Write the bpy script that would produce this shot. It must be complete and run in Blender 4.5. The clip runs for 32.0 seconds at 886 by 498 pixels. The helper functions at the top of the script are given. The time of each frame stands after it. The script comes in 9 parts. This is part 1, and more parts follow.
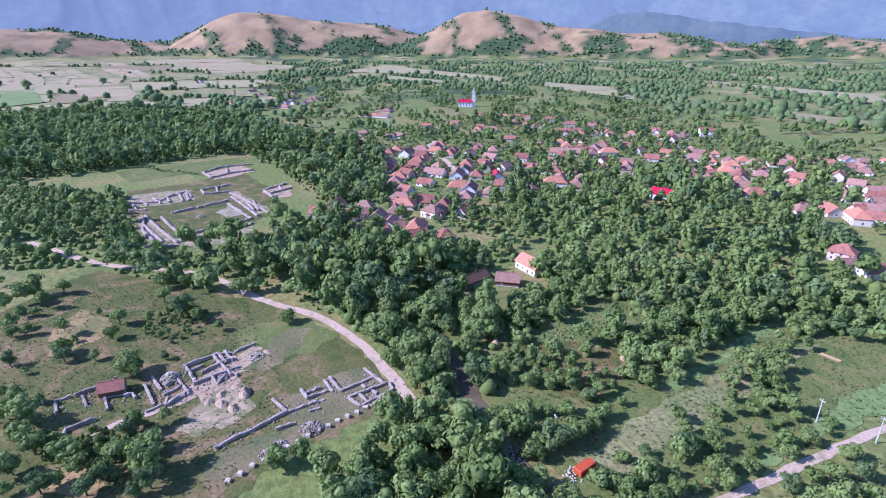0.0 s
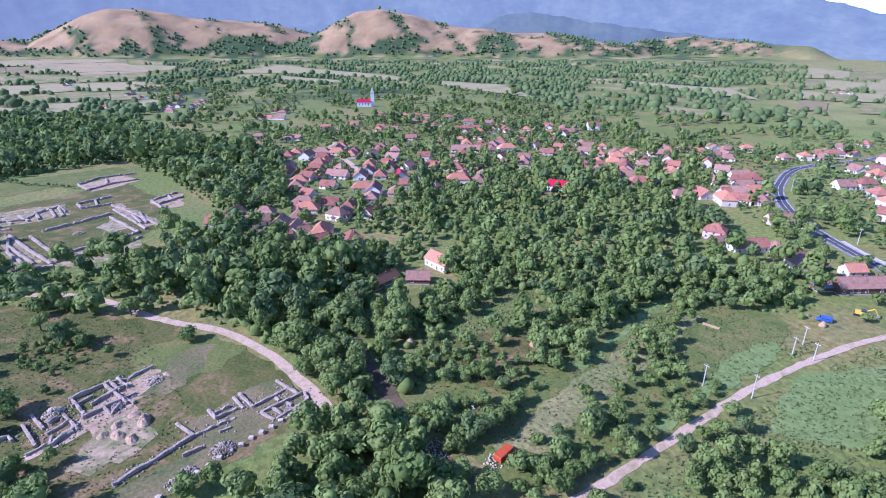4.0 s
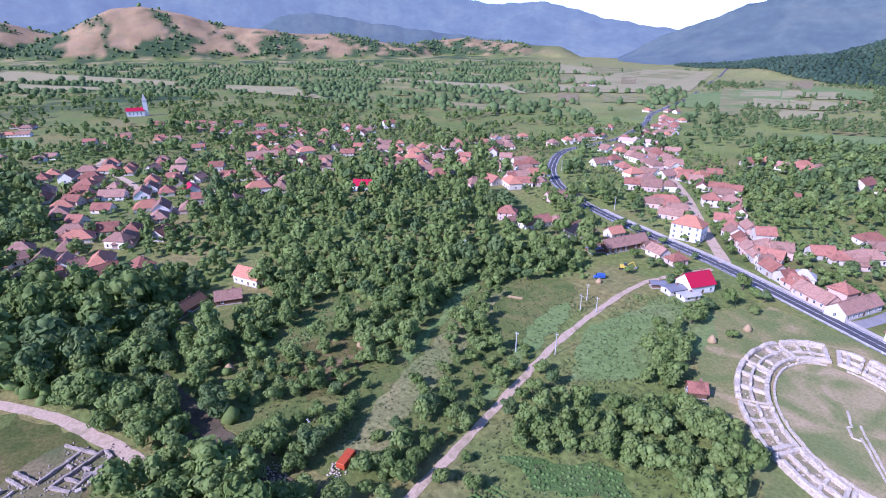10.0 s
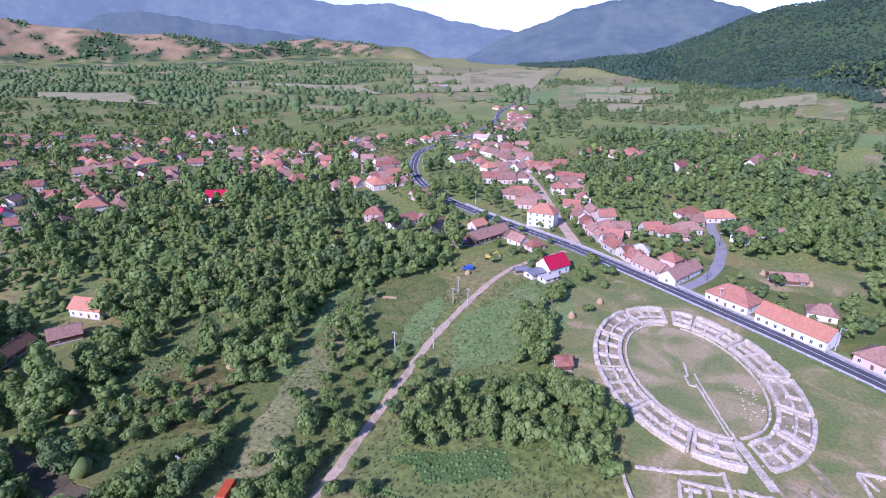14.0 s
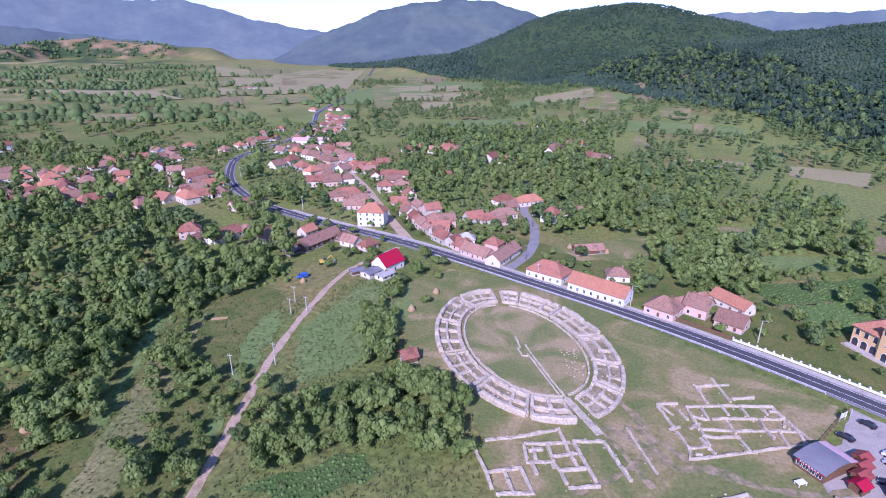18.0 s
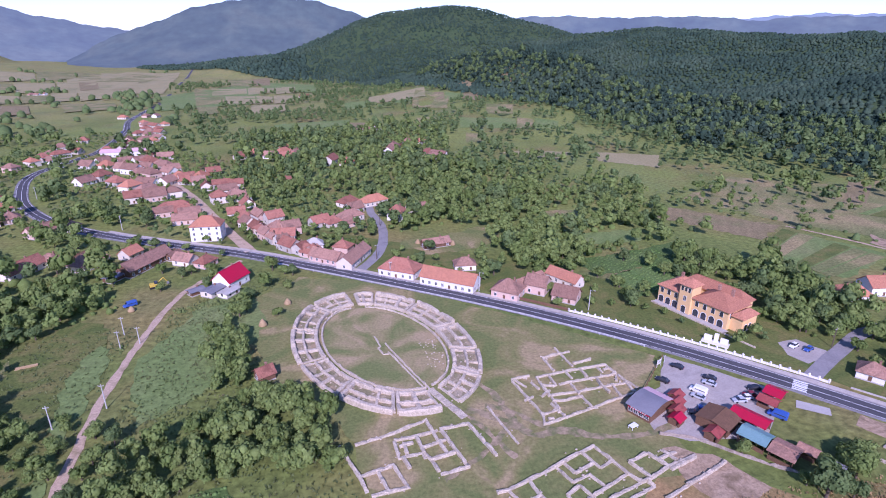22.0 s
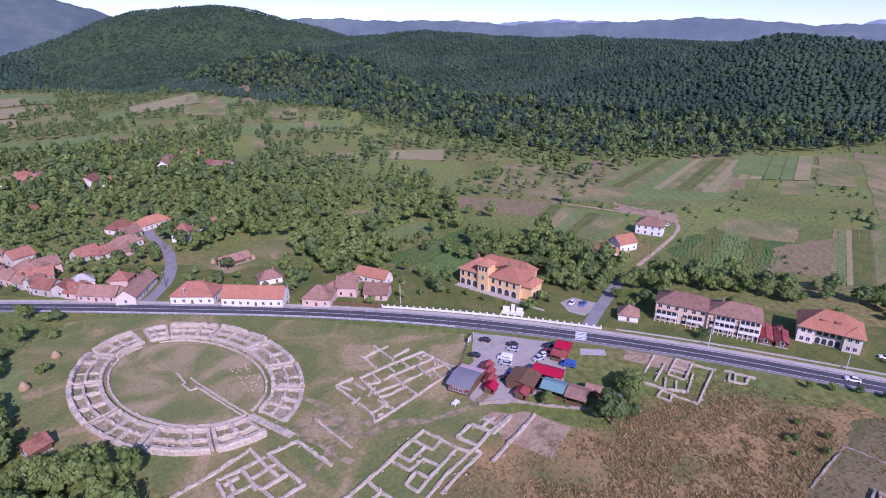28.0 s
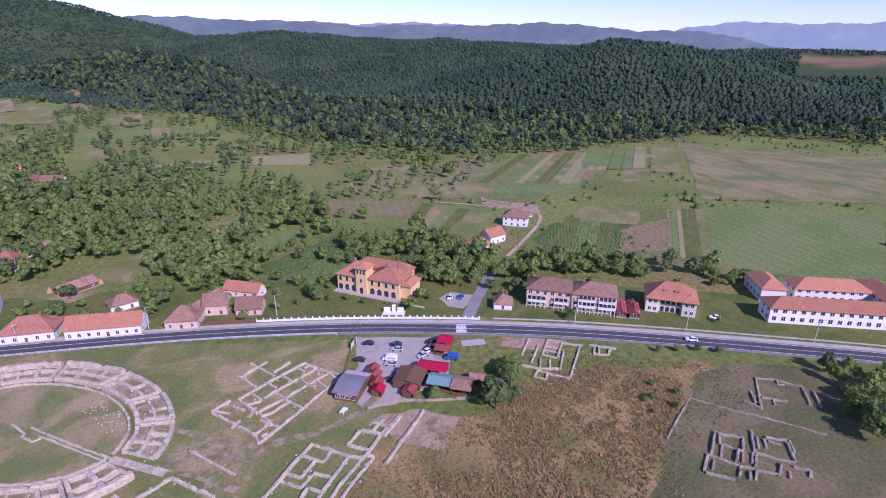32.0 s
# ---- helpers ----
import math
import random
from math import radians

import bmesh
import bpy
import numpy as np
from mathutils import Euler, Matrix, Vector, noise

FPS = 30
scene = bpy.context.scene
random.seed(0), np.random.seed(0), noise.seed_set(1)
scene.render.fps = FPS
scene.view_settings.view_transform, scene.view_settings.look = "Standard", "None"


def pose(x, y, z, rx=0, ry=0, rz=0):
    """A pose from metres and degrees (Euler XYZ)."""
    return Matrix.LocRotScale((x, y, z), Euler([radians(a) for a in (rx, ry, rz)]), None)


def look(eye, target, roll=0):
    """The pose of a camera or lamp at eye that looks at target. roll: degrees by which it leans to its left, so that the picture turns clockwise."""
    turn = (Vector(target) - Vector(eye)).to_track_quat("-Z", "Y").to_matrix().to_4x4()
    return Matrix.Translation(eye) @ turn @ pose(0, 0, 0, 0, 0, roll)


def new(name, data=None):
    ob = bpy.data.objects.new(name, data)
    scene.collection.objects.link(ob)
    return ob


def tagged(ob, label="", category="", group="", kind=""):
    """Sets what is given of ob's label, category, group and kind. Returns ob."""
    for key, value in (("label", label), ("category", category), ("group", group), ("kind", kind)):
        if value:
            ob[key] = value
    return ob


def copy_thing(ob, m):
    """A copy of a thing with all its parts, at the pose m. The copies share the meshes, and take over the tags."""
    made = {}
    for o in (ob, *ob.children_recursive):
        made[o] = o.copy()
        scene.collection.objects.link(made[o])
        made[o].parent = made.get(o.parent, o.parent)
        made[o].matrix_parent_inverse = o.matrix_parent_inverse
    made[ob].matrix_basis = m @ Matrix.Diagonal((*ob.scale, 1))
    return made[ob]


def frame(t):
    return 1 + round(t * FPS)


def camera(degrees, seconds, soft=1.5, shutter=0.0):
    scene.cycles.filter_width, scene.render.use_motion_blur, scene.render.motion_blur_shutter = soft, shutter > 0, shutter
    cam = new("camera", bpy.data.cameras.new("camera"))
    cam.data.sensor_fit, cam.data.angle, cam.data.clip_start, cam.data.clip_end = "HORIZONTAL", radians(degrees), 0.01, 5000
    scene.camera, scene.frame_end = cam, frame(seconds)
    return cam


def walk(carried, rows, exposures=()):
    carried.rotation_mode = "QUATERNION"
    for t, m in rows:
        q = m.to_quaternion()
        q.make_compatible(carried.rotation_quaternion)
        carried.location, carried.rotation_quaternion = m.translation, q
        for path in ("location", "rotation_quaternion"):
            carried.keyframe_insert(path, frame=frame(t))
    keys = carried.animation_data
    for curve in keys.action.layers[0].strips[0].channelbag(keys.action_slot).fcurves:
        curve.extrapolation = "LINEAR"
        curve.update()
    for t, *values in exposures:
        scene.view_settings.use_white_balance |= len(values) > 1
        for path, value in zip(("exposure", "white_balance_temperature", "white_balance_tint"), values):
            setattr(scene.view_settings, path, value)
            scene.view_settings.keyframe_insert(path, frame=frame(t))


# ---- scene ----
cam = camera(79.45, 32.0, soft=1.05)
EYE = (0.0, 0.0, 100.0)
# seconds, heading clockwise from +y, pitch, roll (degrees)
PATH = [
    (0, -70.37, -21.01, -0.04),
    (0.5, -69.17, -21.02, -0.06),
    (1, -67.85, -21.03, -0.08),
    (1.5, -66.54, -21.04, -0.09),
    (2, -65.12, -21.06, -0.10),
    (2.5, -63.74, -21.06, -0.10),
    (3, -62.17, -21.07, -0.09),
    (3.5, -60.90, -21.07, -0.09),
    (5.5, -56.24, -21.05, -0.04),
    (6, -54.21, -21.05, -0.02),
    (6.5, -51.86, -21.04, -0.02),
    (7, -49.64, -21.04, -0.02),
    (7.5, -47.83, -21.04, -0.02),
    (8, -45.91, -21.03, -0.01),
    (8.5, -44.09, -21.03, 0.00),
    (9, -42.19, -21.01, 0.03),
    (9.5, -40.44, -21.00, 0.06),
    (10, -38.73, -20.98, 0.09),
    (10.5, -37.11, -20.96, 0.10),
    (11, -35.33, -20.93, 0.10),
    (11.5, -33.55, -20.92, 0.09),
    (12, -31.58, -20.90, 0.09),
    (12.5, -29.59, -20.89, 0.07),
    (13, -27.61, -20.89, 0.08),
    (13.5, -25.87, -20.89, 0.10),
    (14, -23.85, -20.89, 0.10),
    (14.5, -21.61, -20.89, 0.11),
    (16.5, -12.70, -20.87, 0.09),
    (17, -10.55, -20.87, 0.08),
    (17.5, -8.17, -20.87, 0.06),
    (18, -4.92, -20.86, 0.03),
    (18.5, -1.48, -20.85, -0.01),
    (19, 1.89, -20.83, -0.04),
    (19.5, 3.46, -20.81, -0.07),
    (20, 5.04, -20.80, -0.09),
    (20.5, 7.03, -20.80, -0.10),
    (21, 8.96, -20.80, -0.10),
    (21.5, 10.49, -20.80, -0.11),
    (22, 12.20, -20.81, -0.09),
    (22.5, 13.87, -20.81, -0.09),
    (23, 15.75, -20.81, -0.09),
    (23.5, 17.92, -20.81, -0.08),
    (24, 20.06, -20.80, -0.06),
    (24.5, 21.60, -20.79, -0.07),
    (26.5, 28.40, -20.71, 0.02),
    (27, 30.44, -20.68, 0.04),
    (27.5, 32.34, -20.65, 0.07),
    (28, 34.25, -20.61, 0.08),
    (28.5, 35.88, -20.57, 0.09),
    (29, 37.44, -20.53, 0.11),
    (29.5, 38.83, -20.49, 0.10),
    (30, 40.31, -20.47, 0.08),
    (30.5, 41.77, -20.46, 0.00),
    (31, 44.19, -20.45, -0.07),
    (31.5, 46.35, -20.45, -0.17),
    (32, 48.39, -20.44, -0.29),
]


def aim(heading, pitch):
    h, p = radians(heading), radians(pitch)
    return (EYE[0] + 100 * math.sin(h) * math.cos(p), EYE[1] + 100 * math.cos(h) * math.cos(p), EYE[2] + 100 * math.sin(p))


walk(cam, [(t, look(EYE, aim(h, p), -r)) for t, h, p, r in PATH], [(0.0, 0.95, 5100.0, 38.0), (16.0, 0.57, 5250.0, 44.0), (32.0, 0.16, 5620.0, 51.0)])

# ---- sky and sun ----
SUN_AZ, SUN_EL = 193.0, 36.0
world = bpy.data.worlds.new("sky")
scene.world = world
world.use_nodes = True
wn = world.node_tree.nodes
sky = wn.new("ShaderNodeTexSky")
sky.sky_type, sky.sun_disc = "NISHITA", False
sky.sun_elevation, sky.sun_rotation = radians(SUN_EL), radians(SUN_AZ)
sky.air_density, sky.dust_density, sky.ozone_density, sky.altitude = 1.1, 0.1, 5.0, 500
wn["Background"].inputs["Strength"].default_value = 0.13
world.node_tree.links.new(sky.outputs[0], wn["Background"].inputs[0])
sun = new("sun", bpy.data.lights.new("sun", "SUN"))
sun.data.energy, sun.data.angle, sun.data.color = 4.35, radians(0.6), (1.0, 0.95, 0.89)
_a, _e = radians(SUN_AZ), radians(SUN_EL)
sun.matrix_world = look((900 * math.sin(_a) * math.cos(_e), 900 * math.cos(_a) * math.cos(_e), 900 * math.sin(_e)), (0, 0, 0))

# ---- materials ----


def mat(name, *colors, scale=0.5, fine=6.0, rough=0.9, bump=0.3, island=0.0, objr=0.0, metal=0.0, contrast=0.35, distort=0.6, spec=0.14, gap=0.25, through_light=0.0, rows=0.0):
    """A two-scale surface: coarse stains blend the colours, fine grain varies them, with relief."""
    m = bpy.data.materials.new(name)
    m.use_nodes = True
    nt, n, lk = m.node_tree, m.node_tree.nodes, m.node_tree.links.new
    b = n["Principled BSDF"]
    b.inputs["Roughness"].default_value, b.inputs["Metallic"].default_value = rough, metal
    b.inputs["Specular IOR Level"].default_value = spec
    tc = n.new("ShaderNodeTexCoord")
    geo = n.new("ShaderNodeNewGeometry")
    big, small = n.new("ShaderNodeTexNoise"), n.new("ShaderNodeTexNoise")
    big.inputs["Scale"].default_value, big.inputs["Detail"].default_value, big.inputs["Distortion"].default_value = scale, 5, distort
    small.inputs["Scale"].default_value, small.inputs["Detail"].default_value = fine, 7
    small.inputs["Roughness"].default_value = 0.66
    lk(geo.outputs["Position"], big.inputs["Vector"])
    lk(geo.outputs["Position"], small.inputs["Vector"])
    ramp = n.new("ShaderNodeValToRGB")
    lk(big.outputs[0], ramp.inputs[0])
    cs = colors if len(colors) > 1 else (colors[0], tuple(v * 0.8 for v in colors[0]))
    while len(ramp.color_ramp.elements) < len(cs):
        ramp.color_ramp.elements.new(0.5)
    for k, (el, c) in enumerate(zip(ramp.color_ramp.elements, cs)):
        el.position = 0.5 - gap + 2 * gap * k / max(1, len(cs) - 1)
        el.color = (*c, 1)
    hsv = n.new("ShaderNodeHueSaturation")
    lk(ramp.outputs[0], hsv.inputs["Color"])
    val = n.new("ShaderNodeMapRange")
    val.inputs["From Min"].default_value, val.inputs["From Max"].default_value = 0.25, 0.75
    val.inputs["To Min"].default_value, val.inputs["To Max"].default_value = 1 - contrast, 1 + contrast
    lk(small.outputs[0], val.inputs["Value"])
    last = val.outputs[0]
    for amount, source in ((island, geo.outputs["Random Per Island"]), (objr, None)):
        if amount:
            if source is None:
                source = n.new("ShaderNodeObjectInfo").outputs["Random"]
            mr = n.new("ShaderNodeMapRange")
            mr.inputs["To Min"].default_value, mr.inputs["To Max"].default_value = 1 - amount, 1 + amount
            lk(source, mr.inputs["Value"])
            mul = n.new("ShaderNodeMath")
            mul.operation = "MULTIPLY"
            lk(last, mul.inputs[0])
            lk(mr.outputs[0], mul.inputs[1])
            last = mul.outputs[0]
    if rows:
        wv, mp = n.new("ShaderNodeTexWave"), n.new("ShaderNodeMapping")
        mp.inputs["Rotation"].default_value = (0, 0, 0.62)
        lk(geo.outputs["Position"], mp.inputs["Vector"])
        lk(mp.outputs[0], wv.inputs["Vector"])
        wv.inputs["Scale"].default_value, wv.inputs["Distortion"].default_value, wv.inputs["Detail"].default_value = rows, 5.0, 3.0
        wv.inputs["Detail Scale"].default_value = 0.4
        mr, mul = n.new("ShaderNodeMapRange"), n.new("ShaderNodeMath")
        mr.inputs["To Min"].default_value, mr.inputs["To Max"].default_value = 0.94, 1.05
        mul.operation = "MULTIPLY"
        lk(wv.outputs[1], mr.inputs["Value"])
        lk(last, mul.inputs[0])
        lk(mr.outputs[0], mul.inputs[1])
        last = mul.outputs[0]
    lk(last, hsv.inputs["Value"])
    lk(hsv.outputs[0], b.inputs["Base Color"])
    if bump:
        bp = n.new("ShaderNodeBump")
        bp.inputs["Strength"].default_value, bp.inputs["Distance"].default_value = bump, 0.5 / fine
        lk(small.outputs[0], bp.inputs["Height"])
        lk(bp.outputs[0], b.inputs["Normal"])
    if through_light:
        tr, mx = n.new("ShaderNodeBsdfTranslucent"), n.new("ShaderNodeMixShader")
        lk(hsv.outputs[0], tr.inputs["Color"])
        mx.inputs[0].default_value = through_light
        lk(b.outputs[0], mx.inputs[1])
        lk(tr.outputs[0], mx.inputs[2])
        lk(mx.outputs[0], n["Material Output"].inputs["Surface"])
    return m


M_GRASS_MOWN = mat("mown_grass", (0.14, 0.165, 0.053), (0.178, 0.182, 0.064), (0.22, 0.198, 0.08), (0.32, 0.25, 0.13), scale=0.04, fine=0.9, contrast=0.38, distort=1.4, gap=0.115)
M_ARENA = mat("arena_grass", (0.15, 0.175, 0.06), (0.23, 0.21, 0.09), (0.34, 0.265, 0.145), scale=0.06, fine=1.1, contrast=0.3, gap=0.12, distort=1.2)
M_WORN = mat("worn_earth_in_grass", (0.15, 0.16, 0.065), (0.25, 0.205, 0.115), (0.35, 0.265, 0.165), scale=0.3, fine=1.2, contrast=0.3, gap=0.13)
M_DRY = mat("dry_weeds", (0.15, 0.14, 0.05), (0.235, 0.175, 0.072), (0.31, 0.205, 0.09), scale=0.05, fine=1.0, contrast=0.45, gap=0.12)
M_DRY_LAWN = mat("short_dry_grass", (0.10, 0.112, 0.043), (0.14, 0.126, 0.056), (0.19, 0.152, 0.078), scale=0.06, fine=1.0, contrast=0.45, gap=0.15)
M_ROUGH = mat("rough_dry_meadow", (0.066, 0.082, 0.02), (0.092, 0.098, 0.027), (0.112, 0.104, 0.032), (0.185, 0.132, 0.062), scale=0.07, fine=0.9, contrast=0.55, gap=0.14, distort=1.5)
M_LUSH = mat("lush_grass", (0.088, 0.118, 0.03), (0.116, 0.137, 0.036), (0.155, 0.148, 0.048), scale=0.09, fine=1.1, contrast=0.45, gap=0.15, distort=1.2)
M_BANK = mat("dark_stream_bank", (0.07, 0.06, 0.035), (0.12, 0.09, 0.055), (0.07, 0.09, 0.035), scale=0.15, fine=1.5, contrast=0.4)
M_STONE = mat("old_stone", (0.33, 0.275, 0.205), (0.48, 0.41, 0.315), (0.38, 0.325, 0.245), scale=0.4, fine=2.2, contrast=0.45, bump=0.7)
M_CELL = mat("dusty_cell_floor", (0.16, 0.165, 0.075), (0.26, 0.22, 0.135), (0.36, 0.305, 0.22), scale=0.25, fine=1.8, contrast=0.4, gap=0.18)
M_STONE_DK = mat("rubble_stone", (0.20, 0.16, 0.125), (0.31, 0.255, 0.205), (0.36, 0.305, 0.25), scale=0.4, fine=2.0, contrast=0.4, bump=0.7, island=0.25)
M_BARE = mat("bare_earth", (0.29, 0.205, 0.125), (0.37, 0.27, 0.175), (0.20, 0.145, 0.085), scale=0.16, fine=1.2, contrast=0.4, gap=0.18)
M_TRACK = mat("gravel_track", (0.40, 0.29, 0.20), (0.46, 0.34, 0.24), (0.25, 0.20, 0.11), scale=0.25, fine=1.6, contrast=0.3)
M_ASPHALT = mat("asphalt", (0.068, 0.067, 0.072), (0.09, 0.088, 0.094), scale=0.15, fine=3.0, contrast=0.15, bump=0.1)
M_PAVE = mat("worn_paving", (0.20, 0.19, 0.19), (0.26, 0.245, 0.24), (0.17, 0.165, 0.165), scale=0.12, fine=2.0, contrast=0.2)
M_PARK = mat("dusty_car_park_paving", (0.32, 0.285, 0.25), (0.38, 0.34, 0.30), (0.26, 0.235, 0.21), scale=0.12, fine=1.6, contrast=0.2)
M_FOOTWAY = mat("sandy_footway", (0.40, 0.35, 0.30), (0.46, 0.41, 0.35), (0.33, 0.29, 0.25), scale=0.2, fine=2.0, contrast=0.2)
M_DKRED = mat("dark_red_sheet", (0.24, 0.05, 0.05), (0.30, 0.075, 0.065), (0.18, 0.04, 0.04), scale=0.3, fine=2, contrast=0.2, rough=0.6)
M_CONC = mat("concrete", (0.36, 0.34, 0.31), (0.45, 0.42, 0.385), scale=0.3, fine=2.5, contrast=0.15)
M_LINE = mat("road_paint", (0.75, 0.75, 0.74), (0.66, 0.66, 0.66), scale=0.5, fine=4, contrast=0.1)
M_FIELD_G = mat("green_crop", (0.122, 0.182, 0.052), (0.15, 0.205, 0.064), (0.19, 0.208, 0.08), scale=0.03, fine=0.6, contrast=0.4, rows=0.045)
M_FIELD_M = mat("meadow", (0.15, 0.168, 0.06), (0.20, 0.193, 0.077), (0.275, 0.222, 0.106), scale=0.03, fine=0.7, contrast=0.6, gap=0.13, rows=0.02)
M_FIELD_Y = mat("stubble_field", (0.26, 0.23, 0.105), (0.30, 0.26, 0.13), (0.19, 0.195, 0.08), scale=0.015, fine=0.5, contrast=0.3)
M_FIELD_B = mat("ploughed_field", (0.19, 0.158, 0.075), (0.235, 0.185, 0.094), (0.155, 0.158, 0.062), scale=0.05, fine=0.7, contrast=0.5, rows=0.05)
M_MAIZE = mat("maize", (0.07, 0.13, 0.03), (0.11, 0.16, 0.05), scale=0.1, fine=1.5, contrast=0.5, island=0.3)
M_LEAF = mat("leaves", (0.114, 0.172, 0.045), (0.16, 0.224, 0.06), (0.208, 0.262, 0.08), scale=0.11, fine=1.8, contrast=0.3, island=0.2, rough=0.7, through_light=0.35)
M_LEAF_D = mat("dark_leaves", (0.096, 0.15, 0.052), (0.132, 0.194, 0.067), (0.172, 0.225, 0.082), scale=0.08, fine=0.9, contrast=0.3, island=0.22, rough=0.75, through_light=0.35)
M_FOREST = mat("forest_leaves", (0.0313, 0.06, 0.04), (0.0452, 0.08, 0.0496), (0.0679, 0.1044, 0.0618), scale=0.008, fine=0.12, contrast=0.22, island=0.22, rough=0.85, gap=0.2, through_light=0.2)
M_LEAF_L = mat("light_leaves", (0.175, 0.245, 0.065), (0.22, 0.285, 0.088), scale=0.2, fine=1.8, contrast=0.3, island=0.2, rough=0.7, through_light=0.35)
M_BARK = mat("bark", (0.09, 0.07, 0.05), (0.14, 0.11, 0.085), scale=1.0, fine=6)
M_TILE = mat("red_roof_tiles", (0.245, 0.098, 0.066), (0.30, 0.135, 0.092), (0.165, 0.072, 0.052), scale=0.25, fine=1.8, contrast=0.4, objr=0.25, bump=0.6)
M_TILE_OLD = mat("weathered_roof_tiles", (0.235, 0.132, 0.094), (0.30, 0.172, 0.124), (0.165, 0.10, 0.075), scale=0.3, fine=1.8, contrast=0.4, objr=0.22, bump=0.6)
M_TILE_OR = mat("orange_roof_tiles", (0.44, 0.195, 0.115), (0.37, 0.165, 0.105), scale=0.3, fine=1.8, contrast=0.35, objr=0.14, bump=0.6)
M_RED = mat("red_metal_sheet", (0.43, 0.012, 0.045), (0.36, 0.018, 0.045), scale=0.2, fine=2, contrast=0.1, rough=0.45, bump=0.1)
M_WHITE = mat("white_plaster", (0.74, 0.72, 0.68), (0.66, 0.63, 0.58), scale=0.25, fine=2, contrast=0.08, objr=0.08, bump=0.1)
M_PLASTER = mat("weathered_village_plaster", (0.60, 0.55, 0.48), (0.50, 0.455, 0.39), (0.42, 0.38, 0.33), scale=0.2, fine=1.6, contrast=0.15, objr=0.25, bump=0.1)
M_CREAM = mat("cream_plaster", (0.70, 0.63, 0.53), (0.62, 0.55, 0.45), scale=0.25, fine=2, contrast=0.08, objr=0.15, bump=0.1)
M_ORANGE = mat("yellow_orange_plaster", (0.74, 0.49, 0.24), (0.66, 0.44, 0.21), scale=0.25, fine=2, contrast=0.1, bump=0.1)
M_PINK = mat("pink_plaster", (0.62, 0.44, 0.36), (0.55, 0.39, 0.32), scale=0.25, fine=2, contrast=0.08, bump=0.1)
M_PEACH = mat("peach_plaster", (0.68, 0.50, 0.36), (0.60, 0.44, 0.32), scale=0.25, fine=2, contrast=0.1, bump=0.1)
M_GLASSY = mat("dark_window_pane", (0.035, 0.04, 0.05), (0.05, 0.055, 0.065), scale=1, fine=3, rough=0.12, bump=0, spec=0.6)
M_WOOD = mat("brown_wood", (0.13, 0.075, 0.045), (0.18, 0.10, 0.06), scale=0.6, fine=4)
M_GREY = mat("grey_sheet", (0.16, 0.16, 0.18), (0.21, 0.21, 0.23), scale=0.2, fine=2, rough=0.6, contrast=0.1)
M_TEAL = mat("teal_sheet", (0.13, 0.25, 0.25), (0.17, 0.29, 0.29), scale=0.2, fine=2, rough=0.6, contrast=0.12)
M_PALE = mat("pale_pink_sheet", (0.62, 0.40, 0.42), (0.56, 0.38, 0.40), scale=0.3, fine=2, rough=0.6, contrast=0.1)
M_ORANGE_BOX = mat("orange_painted_steel", (0.46, 0.08, 0.025), (0.36, 0.065, 0.03), scale=0.5, fine=3, rough=0.5, contrast=0.15)
M_HAY = mat("hay", (0.38, 0.27, 0.15), (0.30, 0.21, 0.11), scale=0.8, fine=5, contrast=0.3)
M_PALESTEEL = mat("pale_weathered_rail", (0.58, 0.56, 0.57), (0.50, 0.48, 0.49), scale=0.4, fine=3, contrast=0.15, rough=0.6)
M_TYRE = mat("tyre_rubber", (0.02, 0.02, 0.02), (0.03, 0.03, 0.03), scale=2, fine=8)
M_POLE = mat("weathered_concrete_pole", (0.42, 0.41, 0.39), (0.5, 0.49, 0.46), scale=0.5, fine=4)


# ---- helpers for meshes ----
def mesh_from(name, verts, faces, material, smooth=False):
    me = bpy.data.meshes.new(name)
    me.from_pydata([tuple(map(float, v)) for v in verts], [], faces)
    me.materials.append(material)
    if smooth:
        me.polygons.foreach_set("use_smooth", [True] * len(me.polygons))
    me.update()
    return me


def big_mesh(name, V, F, material):
    """A mesh from arrays of vertices and triangles."""
    me = bpy.data.meshes.new(name)
    me.vertices.add(len(V))
    me.vertices.foreach_set("co", np.asarray(V, np.float32).ravel())
    me.loops.add(F.size)
    me.loops.foreach_set("vertex_index", np.asarray(F, np.int32).ravel())
    k = F.shape[1]
    me.polygons.add(len(F))
    me.polygons.foreach_set("loop_start", np.arange(0, F.size, k, dtype=np.int32))
    me.polygons.foreach_set("loop_total", np.full(len(F), k, np.int32))
    me.materials.append(material)
    me.update(calc_edges=True)
    return me


def part(name, me, parent, label=""):
    """Links a mesh as one object under a thing or a part."""
    ob = new(name, me)
    ob.parent = parent
    return tagged(ob, label)


def thing(name, label, category, group="", at=(0, 0, 0), turn=0.0):
    ob = new(name)
    ob.empty_display_size = 0.5
    ob.matrix_basis = pose(*at, 0, 0, turn)
    return tagged(ob, label, category, group)


